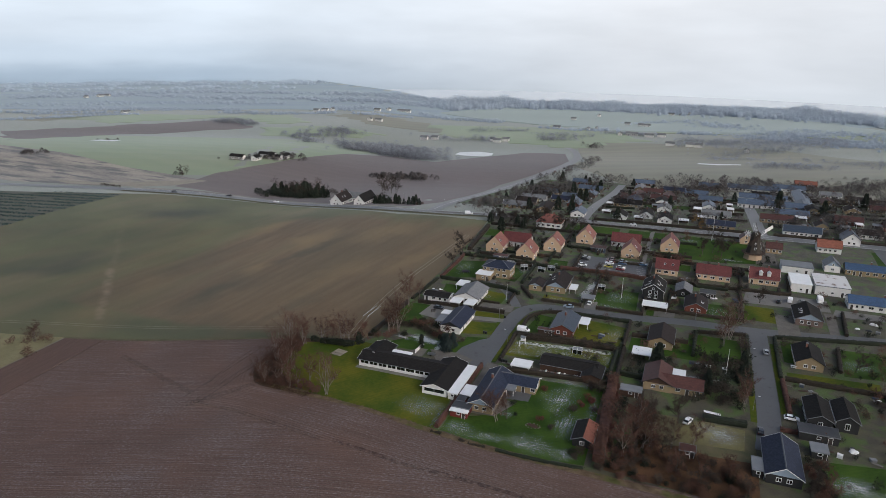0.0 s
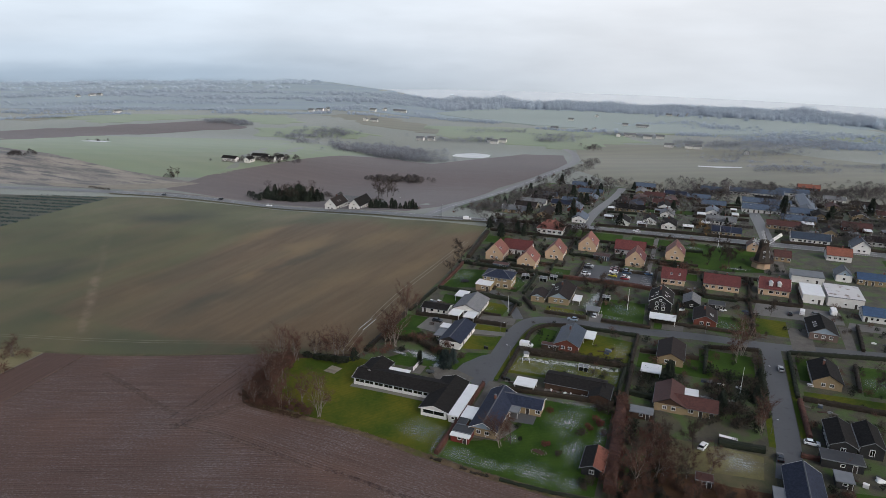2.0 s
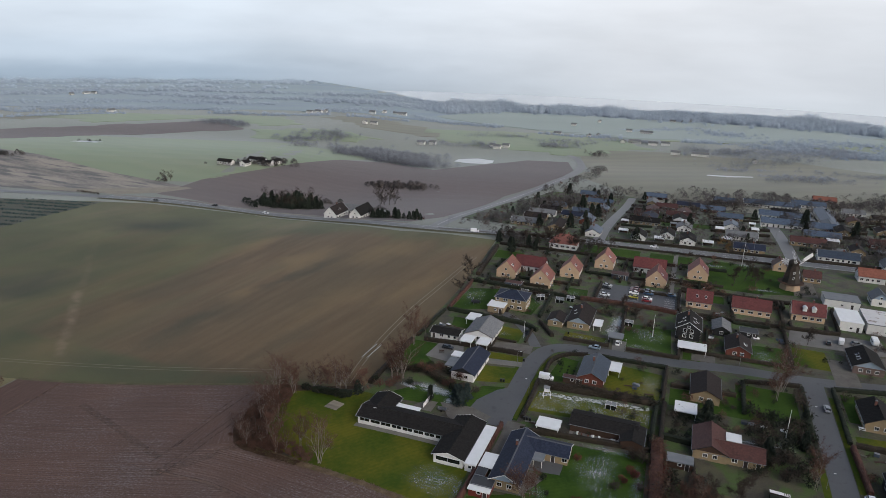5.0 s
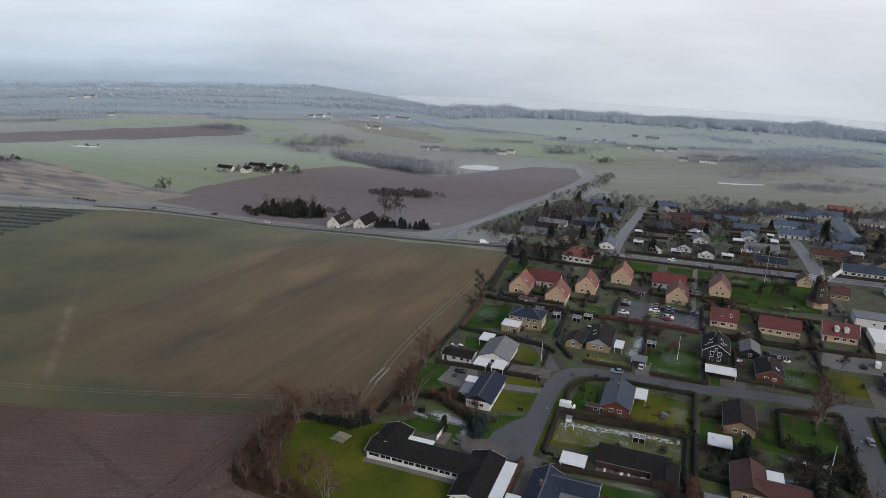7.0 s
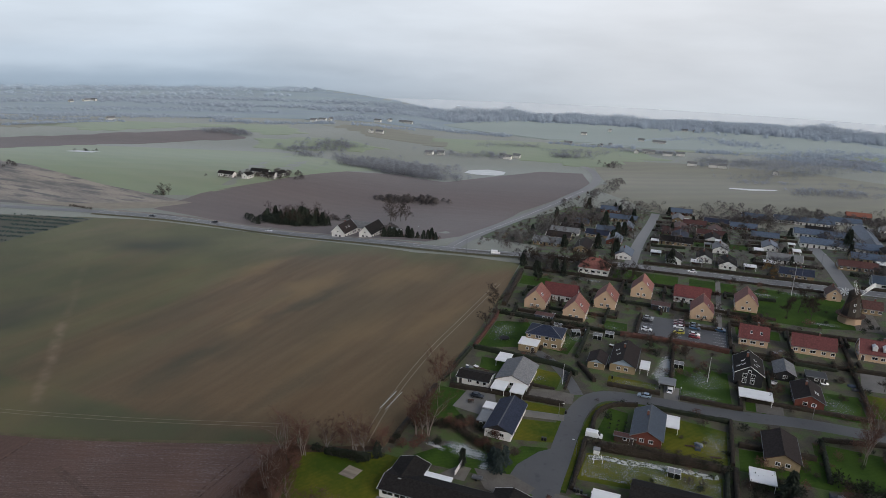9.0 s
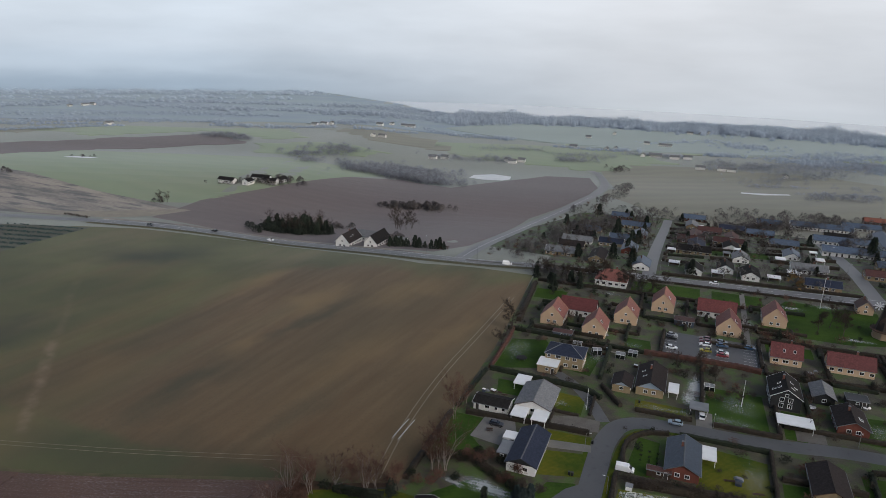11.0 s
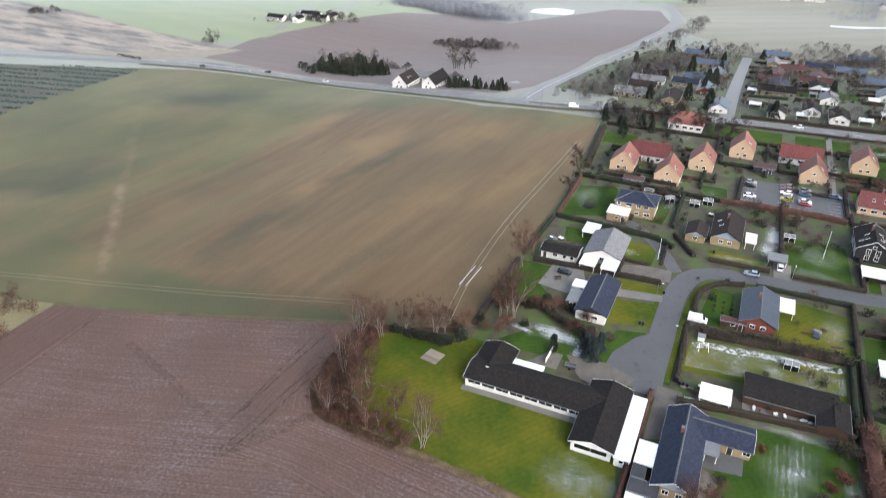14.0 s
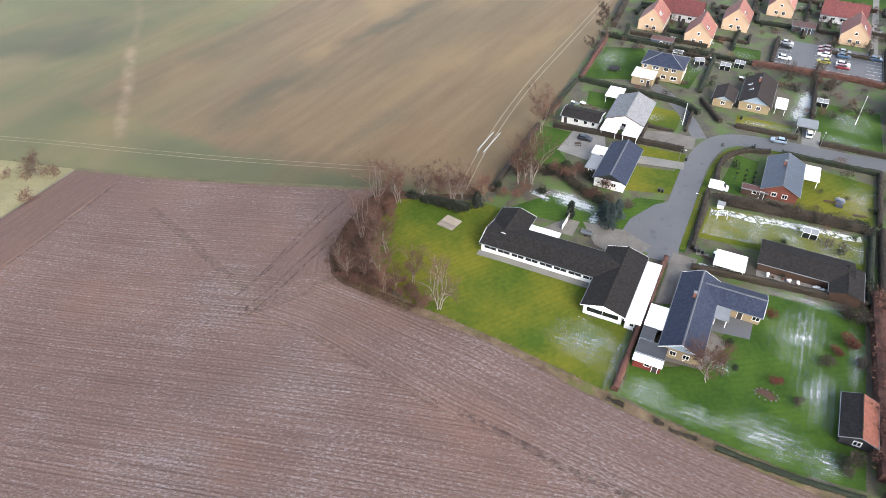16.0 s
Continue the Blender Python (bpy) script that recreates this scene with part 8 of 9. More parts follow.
def car_parts(kind, paint):
    key = kind, paint
    if key in CARS:
        return CARS[key]
    van = kind == "van"
    out = []
    bm = bmesh.new()
    if van:
        loft(bm, [(-2.4, 0.85, 0.45, 1.0), (-2.35, 0.93, 0.35, 1.95), (0.9, 0.93, 0.32, 1.95), (1.35, 0.92, 0.32, 1.6), (1.75, 0.92, 0.34, 1.15), (2.35, 0.88, 0.36, 0.95), (2.45, 0.8, 0.45, 0.75)])
    else:
        loft(bm, [(-2.1, 0.78, 0.45, 0.8), (-2.05, 0.85, 0.36, 0.98), (-1.3, 0.88, 0.3, 1.0), (0.8, 0.88, 0.28, 0.98), (1.7, 0.86, 0.3, 0.86), (2.1, 0.8, 0.38, 0.7), (2.15, 0.7, 0.45, 0.6)])
    out.append(("body", mesh_of("body", bm, PAINTS[paint]), None))
    bm = bmesh.new()
    if van:
        loft(bm, [(0.86, 0.88, 1.2, 1.86), (1.1, 0.90, 1.15, 1.80), (1.42, 0.88, 1.1, 1.58), (1.78, 0.84, 1.05, 1.18)])
    else:
        loft(bm, [(-1.95, 0.72, 0.9, 1.0), (-1.55, 0.74, 0.9, 1.36), (-0.3, 0.74, 0.9, 1.42), (0.35, 0.74, 0.9, 1.36), (1.05, 0.76, 0.88, 0.96)])
    out.append(("glasshouse", mesh_of("glasshouse", bm, M["glass"]), None))
    bm = bmesh.new()
    if van:
        box(bm, -0.7, 0, 1.97, 3.0, 1.6, 0.05)
    else:
        box(bm, -0.6, 0, 1.43, 1.5, 1.28, 0.06, bevel=0.02)
    out.append(("roof_panel", mesh_of("roof_panel", bm, PAINTS[paint]), None))
    tyre, rim = bmesh.new(), bmesh.new()
    rod(tyre, (0, -0.1, 0), (0, 0.1, 0), 0.32, sides=14)
    rod(rim, (0, -0.115, 0), (0, 0.115, 0), 0.19, sides=10)
    tyre, rim = mesh_of("tyre", tyre, M["tyre"]), mesh_of("rim", rim, M["rim"])
    for x in (-1.3, 1.35):
        for y in (-0.82, 0.82):
            out.append(("wheel", tyre, (x, y, 0.32), rim))
    bm = bmesh.new()
    box(bm, 0, 0, 0, 0.1, 0.35, 0.14)
    lamp = mesh_of("headlight", bm, M["lamp_glass"])
    nose = 2.36 if van else 2.08
    for y in (-0.6, 0.6):
        out.append(("headlight", lamp, (nose, y, 0.72 if van else 0.6)))
    bm = bmesh.new()
    box(bm, 0, 0, 0, 0.08, 0.25, 0.18)
    tail = mesh_of("tail_light", bm, M["wood_red"])
    for y in (-0.66, 0.66):
        out.append(("tail_light", tail, (-2.37 if van else -2.06, y, 0.85)))
    CARS[key] = out
    return out


def car(u, v, turn, paint, where, kind="car"):
    """Turn 0 faces along the village grid's u."""
    x, y = P(u, v)
    ob = thing("van" if kind == "van" else "car", x, y, GRID + turn, f"{paint.replace('_', ' ')} {'delivery van' if kind == 'van' else 'passenger car'} {where}", kind, "parked vehicles", terrain(x, y) + 0.14)
    for name, me, at, *sub in car_parts(kind, paint):
        p = shared(name, me, ob, Matrix.Translation(at) if at else None)
        for s in sub:
            shared("rim", s, p)


for u, v, t, c in ((-45.6, 331.0, 0, "silver"), (-45.6, 328.2, 0, "black"), (-45.2, 318.6, 0, "white"), (-33.4, 332.4, 180, "dark_red"), (-33.4, 329.7, 180, "dark_red"), (-33.4, 326.4, 180, "white"), (-33.2, 321.0, 180, "yellow"), (-27.4, 331.4, 0, "pale_blue"), (-27.4, 328.0, 0, "blue"), (-27.4, 321.4, 0, "white"), (-27.4, 319.0, 0, "red"), (-17.8, 330.0, 0, "blue")):
    car(u, v, t, c, "parked in the car park")
car(-41.4, 263.4, 180, "pale_blue", "on the residential street")
car(-34.0, 270.6, 90, "white", "under a carport")
car(-52.9, 233.6, 0, "white", "parked by a hedge", "van")
car(-90.5, 241.6, 0, "black", "on a paved terrace")
car(32.4, 249.0, 90, "silver", "on the side street")
car(7.9, 190.4, 70, "white", "parked in a rough garden")
car(36.6, 203.6, 0, "white", "by a beech hedge")
car(27.6, 192.6, 90, "black", "at the end of the side street")
car(40.6, 304.0, 80, "black", "in a paved yard")
car(45.2, 306.6, 80, "white", "in a paved yard", "van")
car(50.6, 307.0, 10, "grey", "in a paved yard")
car(-283.5, 410.8, 8, "white", "driving on the country road")
car(-325.8, 411.6, 185, "black", "driving on the country road")
car(-370, 404.0, 5, "grey", "driving on the country road")
car(-128.0, 389.5, 12, "white", "waiting at the junction", "van")
car(-30, 402.6, 183, "white", "on the main road")


def caravan(u, v):
    x, y = P(u, v)
    ob = thing("caravan", x, y, GRID + 88, "white touring caravan parked in a yard", "caravan", "parked vehicles", terrain(x, y) + 0.14)
    bm = bmesh.new()
    loft(bm, [(-2.6, 0.95, 0.9, 2.1), (-2.3, 1.1, 0.5, 2.55), (2.2, 1.1, 0.5, 2.55), (2.6, 0.95, 0.8, 2.2)])
    part("body", bm, M["plastic_white"], ob)
    bm = bmesh.new()
    for y in (-1.12, 1.12):
        for x in (-1.2, 0.8):
            box(bm, x, y, 1.75, 1.1, 0.04, 0.55)
    part("window_band", bm, M["glass"], ob)
    for y in (-0.95, 0.95):
        bm = bmesh.new()
        rod(bm, (-0.1, y - 0.1, 0.33), (-0.1, y + 0.1, 0.33), 0.33, sides=14)
        part("wheel", bm, M["tyre"], ob)
    bm = bmesh.new()
    box(bm, 3.1, 0, 0.55, 1.2, 0.12, 0.1)
    part("tow_bar", bm, M["grey_metal"], ob)


caravan(57.0, 310.5)


def trailer(u, v, turn):
    x, y = P(u, v)
    ob = thing("trailer", x, y, GRID + turn, "small grey box trailer on a gravel forecourt", "trailer", "", terrain(x, y) + 0.13)
    bm = bmesh.new()
    box(bm, 0, 0, 0.5, 2.6, 1.4, 0.08)
    for s in (-1, 1):
        box(bm, 0, s * 0.68, 0.72, 2.6, 0.05, 0.36)
        box(bm, s * 1.28, 0, 0.72, 0.05, 1.3, 0.36)
    part("box", bm, M["grey_metal"], ob)
    for s in (-1, 1):
        bm = bmesh.new()
        rod(bm, (0, s * 0.8 - 0.08, 0.28), (0, s * 0.8 + 0.08, 0.28), 0.28, sides=12)
        part("wheel", bm, M["tyre"], ob)
    bm = bmesh.new()
    rod(bm, (1.3, 0, 0.45), (2.5, 0, 0.45), 0.04)
    part("drawbar", bm, M["grey_metal"], ob)


trailer(-77.8, 201.6, 0)


# ---- the windmill ----
def windmill(u, v):
    x, y = P(u, v)
    ob = thing("windmill", x, y, 0, "old tower windmill with dark shingled body and white sails", "windmill")
    bm = bmesh.new()
    bmesh.ops.create_cone(bm, cap_ends=True, segments=8, radius1=4.6, radius2=4.3, depth=3.2, matrix=Matrix.Translation((0, 0, 1.5)))
    part("base", bm, M["wall_yellow"], ob)
    bm = bmesh.new()
    bmesh.ops.create_cone(bm, cap_ends=True, segments=8, radius1=4.0, radius2=2.1, depth=9.0, matrix=Matrix.Translation((0, 0, 7.6)))
    part("tower", bm, M["thatch"], ob)
    bm = bmesh.new()
    bmesh.ops.create_cone(bm, cap_ends=True, segments=16, radius1=5.6, radius2=5.6, depth=0.16, matrix=Matrix.Translation((0, 0, 3.3)))
    part("gallery", bm, M["wood_brown"], ob)
    for k in range(16):
        a = k * math.pi / 8
        bm = bmesh.new()
        rod(bm, (5.4 * math.cos(a), 5.4 * math.sin(a), 3.3), (5.4 * math.cos(a), 5.4 * math.sin(a), 4.3), 0.05)
        part("gallery_post", bm, M["wood_brown"], ob)
    bm = bmesh.new()
    bmesh.ops.create_uvsphere(bm, u_segments=12, v_segments=8, radius=1, matrix=Matrix.Translation((0, 0, 12.4)) @ Matrix.Diagonal((2.5, 2.3, 1.9, 1)))
    part("cap", bm, M["thatch"], ob)
    for z, a in ((6.0, -100), (8.4, -100), (6.0, -30), (8.4, -30)):
        r = 4.0 - (z - 3.1) * 0.21
        window(ob, pose(r * math.cos(radians(a)) * 0.97, r * math.sin(radians(a)) * 0.97, z, 0, 0, a + 90), 0.8, 1.0)
    face = pose(0, 0, 12.4, 0, 0, 20)
    bm = bmesh.new()
    rod(bm, face @ Vector((0, -1.5, 0)), face @ Vector((0, -2.9, 0)), 0.22)
    part("hub", bm, M["wood_brown"], ob)
    for k in range(4):
        a = radians(27 + 90 * k)
        d = Vector((math.cos(a), 0, math.sin(a)))
        s = Vector((-math.sin(a), 0, math.cos(a)))
        bm = bmesh.new()
        rod(bm, face @ Vector((0, -2.6, 0)), face @ (Vector((0, -2.6, 0)) + d * 8.6), 0.14, 0.08)
        sail = part("sail", bm, M["trim"] if k == 0 else M["wood_brown"], ob)
        bm = bmesh.new()
        for i in range(11):
            c = Vector((0, -2.6, 0)) + d * (1.6 + 0.68 * i)
            rod(bm, face @ c, face @ (c + s * 1.7), 0.045, sides=4)
        for w in (0.85, 1.7):
            rod(bm, face @ (Vector((0, -2.6, 0)) + d * 1.6 + s * w), face @ (Vector((0, -2.6, 0)) + d * 8.4 + s * w), 0.045, sides=4)
        part("lattice", bm, M["trim"] if k < 2 else M["wood_brown"], sail)
        if k == 0:
            bm = bmesh.new()
            q = [Vector((0, -2.55, 0)) + d * t + s * w for t, w in ((3.4, 0.1), (8.3, 0.1), (8.3, 1.7), (3.4, 1.7))]
            lo = [bm.verts.new(face @ p) for p in q]
            hi = [bm.verts.new(face @ (p + Vector((0, 0.05, 0)))) for p in q]
            bm.faces.new(lo)
            bm.faces.new(hi[::-1])
            for i in range(4):
                bm.faces.new((lo[i], lo[(i + 1) % 4], hi[(i + 1) % 4], hi[i]))
            part("sail_board", bm, M["trim"], sail)
    fan = pose(-3.4, 1.6, 12.6, 0, 0, -40)
    bm = bmesh.new()
    rod(bm, (-1.6, 0.9, 12.2), (-3.5, 1.7, 12.6), 0.1)
    arm = part("fantail_arm", bm, M["trim"], ob)
    for k in range(8):
        a = k * math.pi / 4
        bm = bmesh.new()
        rod(bm, fan @ Vector((0, 0, 0)), fan @ Vector((1.7 * math.cos(a), 0, 1.7 * math.sin(a))), 0.08, 0.32, 4)
        part("fan_blade", bm, M["trim"], arm)


windmill(33.0, 364.7)


# ---- poles, lamps and garden things ----
def flagpole(u, v, h):
    x, y = P(u, v)
    ob = thing("flagpole", x, y, 0, "tall white tapered flagpole on a lawn", "flagpole", "flagpoles")
    bm = bmesh.new()
    rod(bm, (0, 0, 0), (0, 0, h), 0.11, 0.05, 8)
    part("pole", bm, M["trim"], ob)
    bm = bmesh.new()
    bmesh.ops.create_uvsphere(bm, u_segments=8, v_segments=6, radius=0.13, matrix=Matrix.Translation((0, 0, h + 0.08)))
    part("finial", bm, M["trim"], ob)


for u, v, h in ((-22.4, 282.8, 9.0), (-67.4, 261.4, 7.0), (18.8, 227.0, 9.0), (13.4, 388.5, 14.0)):
    flagpole(u, v, h)


def street_lamp(u, v, turn, h=5.0):
    x, y = P(u, v)
    ob = thing("street_lamp", x, y, GRID + turn, "slim grey street lamp with a short arm", "street lamp", "street lamps")
    bm = bmesh.new()
    rod(bm, (0, 0, 0), (0, 0, h), 0.08, 0.05, 6)
    part("pole", bm, M["grey_metal"], ob)
    bm = bmesh.new()
    rod(bm, (0, 0, h), (0.9, 0, h + 0.15), 0.04)
    part("arm", bm, M["grey_metal"], ob)
    bm = bmesh.new()
    box(bm, 1.1, 0, h + 0.15, 0.6, 0.25, 0.12, bevel=0.03)
    part("lamp_head", bm, M["plastic_white"], ob)


for u, v, t, h in ((-175.9, 399.5, -90, 9), (-109.5, 402.0, -90, 9), (-142, 383, 90, 9), (-87, 405.0, -90, 9), (-55, 405.5, -90, 8), (-20, 409, -90, 8), (20, 412, -90, 8), (-30.8, 265.8, -90, 5), (8, 271, -90, 5), (26.4, 240, 0, 5), (26.2, 205, 0, 5), (-64.4, 240, 0, 5), (-56, 222, 180, 5), (-63.6, 488, 0, 6), (-63.6, 450, 0, 6), (-63.6, 530, 0, 6), (34, 450, 0, 6), (34, 500, 0, 6)):
    street_lamp(u, v, t, h)


def garden_set(u, v, turn, mat="wood_brown"):
    x, y = P(u, v)
    ob = thing("picnic_table", x, y, GRID + turn, "wooden picnic table with benches on a terrace", "table", "garden furniture", terrain(x, y) + 0.13)
    for k in range(4):
        bm = bmesh.new()
        box(bm, 0, -0.33 + 0.22 * k, 0.74, 1.8, 0.19, 0.04)
        part("tabletop_board", bm, M[mat], ob)
    for s in (-1, 1):
        bm = bmesh.new()
        box(bm, 0, s * 0.75, 0.45, 1.8, 0.28, 0.04)
        part("bench", bm, M[mat], ob)
        bm = bmesh.new()
        for t in (-1, 1):
            rod(bm, (s * 0.7, t * 0.65, 0), (s * 0.7, t * 0.2, 0.74), 0.04, sides=4)
        box(bm, s * 0.7, 0, 0.42, 0.06, 1.7, 0.08)
        part("leg_frame", bm, M[mat], ob)


garden_set(-91.5, 238.0, 20)
garden_set(-49.5, 173.5, 40, "trim")
garden_set(40.5, 240.5, 0, "trim")
garden_set(-44, 191.5, 0)


def trampoline(u, v):
    x, y = P(u, v)
    ob = thing("trampoline", x, y, 0, "round black garden trampoline on steel legs", "trampoline")
    bm = bmesh.new()
    bmesh.ops.create_cone(bm, cap_ends=True, segments=20, radius1=1.9, radius2=1.9, depth=0.06, matrix=Matrix.Translation((0, 0, 0.85)))
    part("mat", bm, M["tyre"], ob)
    for k in range(6):
        a = k * math.pi / 3
        bm = bmesh.new()
        rod(bm, (1.9 * math.cos(a), 1.9 * math.sin(a), 0), (1.9 * math.cos(a), 1.9 * math.sin(a), 0.88), 0.04)
        part("leg", bm, M["grey_metal"], ob)


trampoline(-94.5, 287)


def greenhouse(u, v, turn, ln=3.2, wd=2.4):
    x, y = P(u, v)
    ob = thing("greenhouse", x, y, GRID + turn, "small white-framed garden greenhouse with glass panes", "greenhouse", "greenhouses")
    bm = bmesh.new()
    for sx in (-1, 0, 1):
        for sy in (-1, 1):
            box(bm, sx * ln / 2, sy * wd / 2, 0.8, 0.07, 0.07, 1.6)
            rod(bm, (sx * ln / 2, sy * wd / 2, 1.6), (sx * ln / 2, 0, 2.3), 0.035, sides=4)
    for sy, z in ((-1, 1.6), (1, 1.6), (0, 2.3)):
        box(bm, 0, sy * wd / 2, z, ln, 0.07, 0.07)
    part("frame", bm, M["trim"], ob)
    for sy in (-1, 1):
        for sx in (-1, 1):
            bm = bmesh.new()
            box(bm, sx * ln / 4, sy * (wd / 2 - 0.05), 0.8, ln / 2 - 0.1, 0.03, 1.5)
            part("pane", bm, M["glass"], ob)
            bm = bmesh.new()
            a = math.atan2(0.7, wd / 2)
            m = pose(sx * ln / 4, sy * wd / 4, 1.93, -sy * math.degrees(a))
            box(bm, 0, 0, 0, ln / 2 - 0.1, math.hypot(0.7, wd / 2) - 0.05, 0.03)
            bmesh.ops.transform(bm, matrix=m, verts=bm.verts[:])
            part("pane", bm, M["felt_grey"], ob)


for u, v, t in ((-32.0, 290.5, 0), (-62, 303, 0), (-58, 306.5, 0), (-30.5, 223.6, 0), (-2.5, 215, 90), (-78, 306, 0), (74, 208, 90), (-70.5, 303, 20)):
    greenhouse(u, v, t)


def playhouse(u, v, turn):
    x, y = P(u, v)
    ob = thing("playhouse", x, y, GRID + turn, "small white play house in a garden corner", "playhouse")
    bm = bmesh.new()
    prism(bm, [(-0.8, -0.7), (0.8, -0.7), (0.8, 0.7), (-0.8, 0.7)], 0, 1.3)
    part("wall", bm, M["trim"], ob)
    bm = bmesh.new()
    for s in (-1, 1):
        box(bm, 0, s * 0.42, 1.62, 1.9, 1.15, 0.06)
        bmesh.ops.transform(bm, matrix=pose(0, s * 0.42, 1.62, -s * 38) @ pose(0, -s * 0.42, -1.62), verts=bm.verts[-8:])
    part("roof", bm, M["felt_grey"], ob)


playhouse(-51.0, 226.0, 0)


def swing(u, v):
    x, y = P(u, v)
    # a swing shape stands in for the white wigwam on this lawn
    ob = thing("wigwam_frame", x, y, GRID + 20, "white swing-shaped frame standing in for a wigwam on a snowy lawn", "swing")
    for s in (-1, 1):
        for t in (-1, 1):
            bm = bmesh.new()
            rod(bm, (s * 1.2, t * 0.9, 0), (s * 1.0, 0, 2.1), 0.06)
            part("leg", bm, M["plastic_white"], ob)
    bm = bmesh.new()
    rod(bm, (-1.1, 0, 2.1), (1.1, 0, 2.1), 0.06)
    part("beam", bm, M["plastic_white"], ob)
    bm = bmesh.new()
    for s in (-0.3, 0.3):
        rod(bm, (s, 0, 2.1), (s, 0, 0.5), 0.02, sides=4)
    box(bm, 0, 0, 0.5, 0.7, 0.25, 0.05)
    part("swing_seat", bm, M["wood_brown"], ob)


swing(-50.2, 222.0)


def woodpile(u, v, turn, ln, mat, label):
    x, y = P(u, v)
    ob = thing("wood_stack", x, y, GRID + turn, label, "wood stack")
    rng = random.Random(int(u * 10))
    for k in range(9):
        bm = bmesh.new()
        for j in range(4):
            rod(bm, (-ln / 2 + ln * (k + 0.5) / 9, -0.5, 0.15 + 0.27 * j), (-ln / 2 + ln * (k + 0.5) / 9, 0.5, 0.15 + 0.27 * j + rng.uniform(-0.03, 0.03)), ln / 19, sides=6)
        part("logs", bm, M[mat], ob)
    bm = bmesh.new()
    box(bm, 0, 0, 1.2, ln + 0.2, 1.2, 0.05, 0, 3)
    part("cover_sheet", bm, M["plastic_white"], ob)


woodpile(14.5, 196.8, 0, 4.6, "wood_brown", "firewood stack under a white sheet")
woodpile(-20.8, 171.0, 90, 2.6, "wood_brown", "short wood stack beside a garden house")


def bins(u, v):
    x, y = P(u, v)
    ob = thing("wheelie_bin", x, y, GRID, "dark wheeled rubbish bin beside a drive", "bin", "rubbish bins", terrain(x, y) + 0.13)
    bm = bmesh.new()
    prism(bm, [(-0.28, -0.3), (0.28, -0.3), (0.3, 0.33), (-0.3, 0.33)], 0.05, 1.0)
    part("body", bm, M["tyre"], ob)
    bm = bmesh.new()
    box(bm, 0, 0.02, 1.03, 0.64, 0.7, 0.07)
    part("lid", bm, M["felt_dark"], ob)


for u, v in ((-66.2, 226), (-65.4, 226), (-53.6, 206.5), (-52.8, 206.6), (-51.9, 206.4), (-52.6, 272), (-64.8, 247.9), (-62.8, 243), (26, 285), (-37.2, 271)):
    bins(u, v)


def rows_of_shrubs():
    for i in range(3):
        for j in range(3):
            plant("evergreen", -49.5 + 2.2 * i, 240 + 2.4 * j, 0.32)


rows_of_shrubs()
# flower bed with stone edge
sheet("flower_bed", [(-35.8, 171.2), (-33.0, 170.2), (-32.2, 171.2), (-33.6, 172.4), (-35.6, 172.4)], M["wood_brown"], 0.16, "dark earth flower bed in a lawn", "flower bed")
for k in range(12):
    a = k * 0.52
    x, y = P(-34 + 2.1 * math.cos(a), 171.3 + 1.3 * math.sin(a))
    bm = bmesh.new()
    bmesh.ops.create_icosphere(bm, subdivisions=1, radius=0.2)
    st = tagged(link("edging_stone", bm, M["gravel"]), "pale rounded stone edging a flower bed", "stone", "edging stones")
    st.location = (x, y, 0.16)
# meltwater in two wheel tracks, its sky reflection painted pale, and older crop tramlines
for off in (0, 1.9):
    ribbon("wheel_track", [(-116 + off, 224), (-115.5 + off, 235)], 0.2, M["water_pale"], 0.15, "pale meltwater in a wheel track", "puddle", step=3)
    ribbon("wheel_track", [(-113 + off, 206), (-116 + off, 226), (-117.6 + off, 265), (-116 + off, 300), (-114.5 + off, 345)], 0.28, M["straw"], 0.13, "pale wheel track through the crop", "track", step=5)
    ribbon("wheel_track", [(-280, 172 + off), (-222, 190 + off), (-170, 199.5 + off), (-134, 206.5 + off)], 0.16, M["straw"], 0.13, "pale wheel track through the crop", "track", step=5)
# dry verges along the road
ribbon("verge", [(-411, 392), (-371, 399), (-329, 403), (-290, 406), (-247, 400), (-205, 388), (-169, 380), (-139, 382), (-114, 389)], 3.5, M["verge"], 0.17, "dry grass verge along the road", "verge")
ribbon("verge", [(-411, 406), (-371, 413), (-329, 417), (-290, 420), (-247, 414), (-205, 402), (-172, 394)], 3.5, M["heath"], 0.17, "dry straw-coloured verge along the road", "verge")
ribbon("verge", [(-131, 199), (-133, 182), (-130, 170), (-122, 164.5), (-104, 162.6)], 2.6, M["litter"], 0.26, "dead leaves and dry grass along the ploughed field", "verge", step=3)

# painted bays of the car park
bm = bmesh.new()
for u0, u1 in ((-48.2, -43.4), (-36.0, -31.0), (-29.8, -25.2), (-20.2, -15.8)):
    for k in range(8):
        x, y = P((u0 + u1) / 2, 315.4 + 2.6 * k)
        box(bm, x, y, 0.15, u1 - u0, 0.1, 0.012, GRID)
tagged(link("road_marking", bm, M["paint"]), "white painted bay lines on the car park", "road marking", kind="stuff")
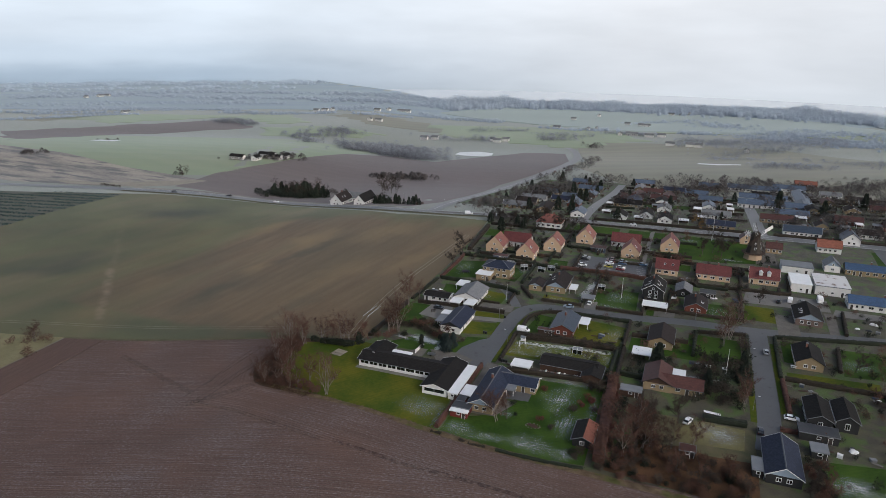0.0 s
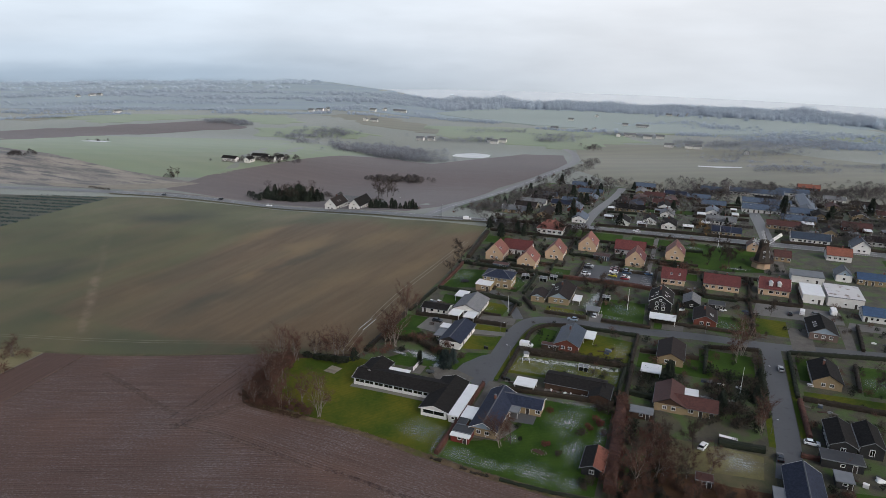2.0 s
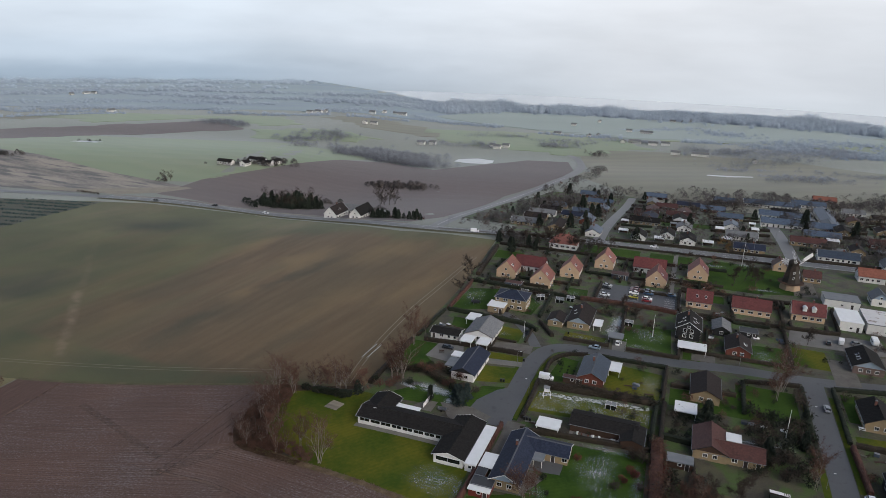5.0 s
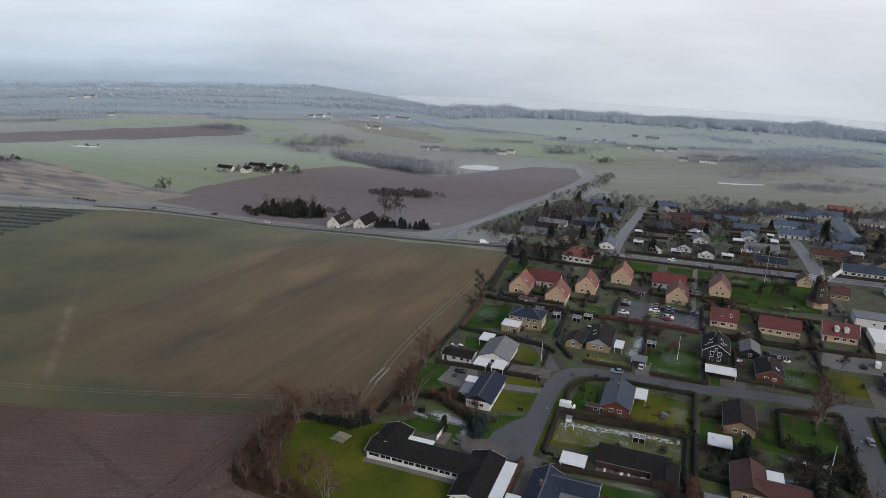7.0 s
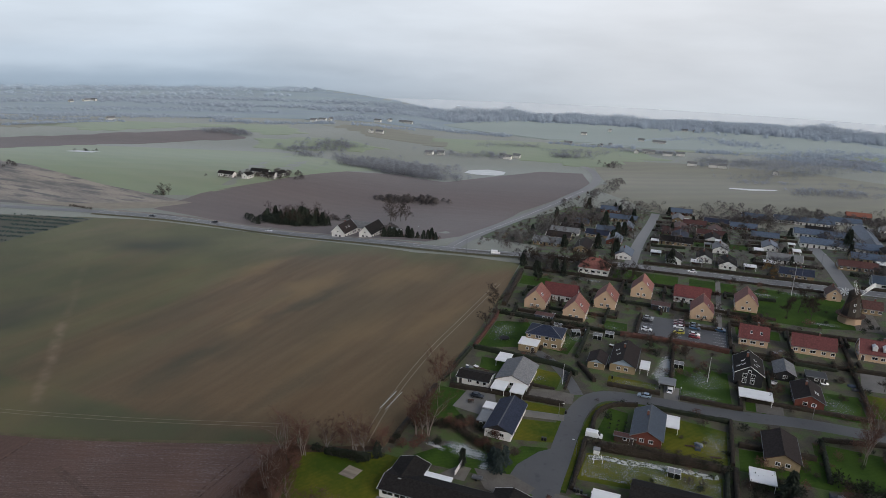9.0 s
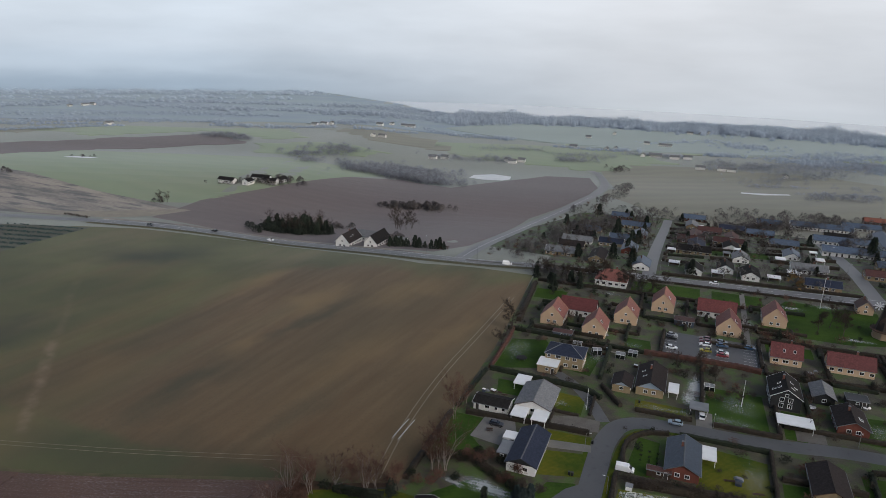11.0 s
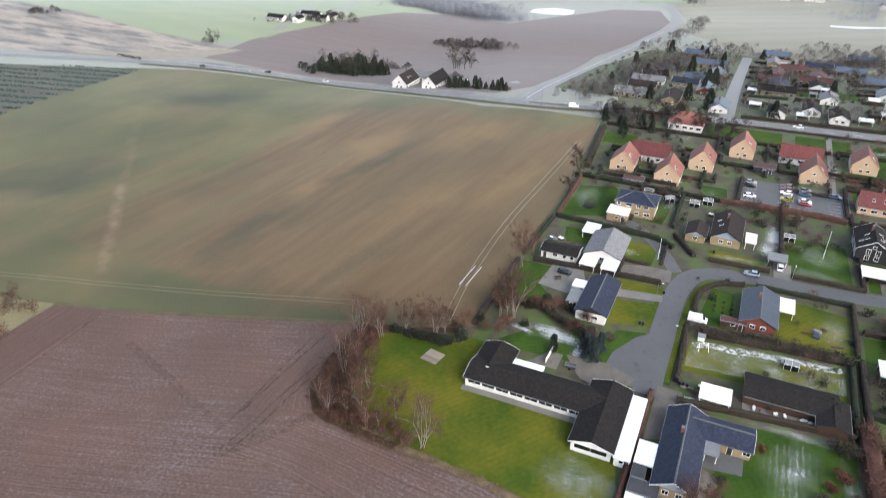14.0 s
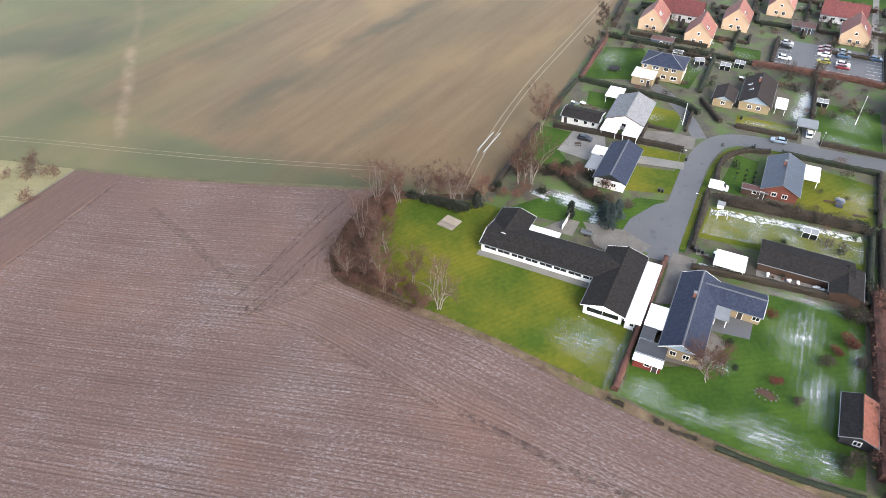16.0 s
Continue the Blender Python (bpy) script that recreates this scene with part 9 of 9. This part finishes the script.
# pots, tubs and stacked things on the cluttered terrace
POTS = random.Random(17)
for k in range(16):
    u, v = POTS.uniform(-38.5, -25), POTS.uniform(203.9, 205.3)
    bm = bmesh.new()
    if k % 3:
        rod(bm, (0, 0, 0), (0, 0, 0.45), 0.16, 0.26, 10)
        rod(bm, (0, 0, 0.45), (0, 0, 0.5), 0.29, 0.29, 10)
        name, label, cat, mat = "plant_pot", "terracotta plant pot on a terrace", "pot", M["brick_chimney"]
    else:
        box(bm, 0, 0, 0.3, 0.9, 0.5, 0.6, bevel=0.04)
        box(bm, 0, 0, 0.63, 0.98, 0.58, 0.06, bevel=0.02)
        name, label, cat, mat = "storage_box", "pale plastic storage box on a terrace", "box", M["plastic_white"]
    ob = tagged(link(name, bm, mat), label, cat)
    ob.matrix_basis = pose(*P(u, v), 0.12, 0, 0, POTS.uniform(0, 90))
# pale carports and sheds in the further gardens
SHEDS = random.Random(31)
for k in range(44):
    u, v = SHEDS.uniform(-56, 150), SHEDS.uniform(300, 590) if k % 3 else SHEDS.uniform(408, 470)
    if 310 < v < 412 and u < 100 or abs(u - 38) < 9 or abs(v - 403) < 12:
        continue
    x, y = P(u, v)
    if min(math.hypot(x - a, y - b) for a, b in TAKEN) < 9:
        continue
    flat_roof(x, y, SHEDS.uniform(3.5, 6.5), SHEDS.uniform(4, 6.5), 2.5, SHEDS.choice(("felt_white", "felt_white", "felt_grey")), "pale flat-roofed carport in a garden")
x, y = P(-44.4, 234.8)
flat_roof(x, y, 6.4, 2.3, 2.2, "roof_redbrown", "low lean-to with a rust-red roof against a hedge", wall="wood_brown", name="lean_to", category="shed")


def garden_wall(a, b, h):
    """A low white wall with a coping, built of panels between posts."""
    (x0, y0), (x1, y1) = P(*a), P(*b)
    ln, turn = math.hypot(x1 - x0, y1 - y0), math.degrees(math.atan2(y1 - y0, x1 - x0))
    ob = thing("garden_wall", (x0 + x1) / 2, (y0 + y1) / 2, turn, "low white garden wall beside a courtyard", "wall")
    n = max(2, round(ln / 2.2))
    for k in range(n):
        bm = bmesh.new()
        box(bm, -ln / 2 + ln * (k + 0.5) / n, 0, h / 2, ln / n - 0.16, 0.1, h, bevel=0.01)
        part("panel", bm, M["wall_white"], ob)
    for k in range(n + 1):
        bm = bmesh.new()
        box(bm, -ln / 2 + ln * k / n, 0, h / 2 + 0.05, 0.16, 0.16, h + 0.1)
        part("post", bm, M["trim"], ob)


garden_wall((-83.4, 208.4), (-83.6, 201.0), 1.5)
CLUTTER = random.Random(53)


def clutter(u, v):
    """Loose things kept in gardens: slatted boxes, stacks of boards, covered heaps."""
    x, y = P(u, v)
    kind, turn = CLUTTER.choice(("box", "boards", "heap")), GRID + CLUTTER.uniform(-25, 25)
    z = terrain(x, y) + 0.06
    if kind == "box":
        w, h, mat = CLUTTER.uniform(0.9, 1.8), CLUTTER.uniform(0.6, 1.2), CLUTTER.choice(("wood_brown", "grey_metal", "plastic_white", "wood_blue"))
        ob = thing("garden_box", x, y, turn, "slatted garden storage box beside a house", "box", "garden boxes", z)
        bm = bmesh.new()
        for k in range(4):
            box(bm, 0, 0, h * (k + 0.5) / 4, w, w * 0.7, h / 4 - 0.04, bevel=0.015)
        part("body", bm, M[mat], ob)
        bm = bmesh.new()
        box(bm, 0, 0, h + 0.04, w + 0.1, w * 0.7 + 0.1, 0.07, tilt=3, bevel=0.02)
        part("lid", bm, M[CLUTTER.choice(("felt_grey", "plastic_white", "felt_dark"))], ob)
    elif kind == "boards":
        ln, mat = CLUTTER.uniform(1.8, 3.6), CLUTTER.choice(("wood_brown", "gravel", "paving"))
        ob = thing("board_stack", x, y, turn, "stack of weathered boards on bearers", "boards", "board stacks", z)
        bm = bmesh.new()
        for s in (-0.35, 0.35):
            box(bm, s * ln, 0, 0.05, 0.1, 0.9, 0.1)
        part("bearers", bm, M["wood_brown"], ob)
        bm = bmesh.new()
        box(bm, 0, 0, 0, ln, 0.24, 0.07, bevel=0.01)
        board = mesh_of("board", bm, M[mat])
        for k in range(3):
            shared("board", board, ob, pose(CLUTTER.uniform(-0.15, 0.15), -0.27 + 0.27 * k, 0.14, 0, 0, CLUTTER.uniform(-2, 2)))
    else:
        r, mat = CLUTTER.uniform(0.7, 1.5), CLUTTER.choice(("plastic_white", "felt_grey", "litter", "wood_blue", "felt_dark"))
        bm = bmesh.new()
        bmesh.ops.create_icosphere(bm, subdivisions=2, radius=1)
        for vert in bm.verts:
            d = 1 + 0.35 * noise.noise(vert.co * 1.7 + Vector((u, v, 0)))
            vert.co = Vector((vert.co.x * r * d, vert.co.y * r * 0.7 * d, max(-0.05, vert.co.z * r * 0.55 * d)))
        ob = tagged(link("covered_heap", bm, M[mat]), "low heap under a sheet in a garden", "heap", "covered heaps")
        ob.matrix_basis = pose(x, y, z, 0, 0, turn)


for u0, u1, v0, v1, n in ((-103, -93, 254, 262, 9), (-68, -58, 302, 308, 5), (-52, -46, 205, 209, 5), (37, 50, 222, 229, 5), (60, 66, 218, 228, 4), (-8, 4, 205, 211, 5), (4, 20, 224, 231, 5), (-32, -20, 236, 242, 5), (-10, 0, 286, 298, 6), (12, 24, 296, 308, 5), (60, 90, 280, 296, 10), (44, 58, 186, 196, 6), (-14, 20, 316, 328, 8), (-84, -66, 318, 328, 6), (-57, -51, 288, 300, 4)):
    for _ in range(n):
        clutter(CLUTTER.uniform(u0, u1), CLUTTER.uniform(v0, v1))
# far farms and houses
for u, v, ln in ((-640, 1062, 18), (-632, 1078, 22), (-626, 1094, 16), (-559, 1140, 20), (-551, 1172, 16), (-525, 1184, 44), (-499, 991, 14), (-488, 1000, 20), (-358, 876, 18), (-345, 884, 16), (-1177, 1063, 14), (-1174, 1096, 26), (-1172, 1113, 20), (-888, 876, 24),
                 (-259, 897, 18), (-251, 912, 16), (-268, 905, 12), (-219, 1100, 20), (-170, 1100, 18), (-158, 1115, 14), (-114, 1053, 14), (-98, 1062, 30), (-72, 1052, 22), (-55, 1061, 20), (-60, 1417, 18), (-42, 1416, 20), (-27, 1446, 18), (-220, 1251, 16), (-121, 1215, 16), (-92, 1201, 34),
                 (-38, 972, 20), (-13, 974, 18), (-2, 973, 18), (57, 957, 16), (-186, 1329, 18)):
    x, y = P(u, v)
    house(x, y, int(u + v) % 3 == 0, ln * 0.6, 6.5, 3.4, 5.6, "roof_grey", "wall_white", "distant white farmhouse among fields", group="far farms", stack=False, windows=ln > 26)
join_shrubs()
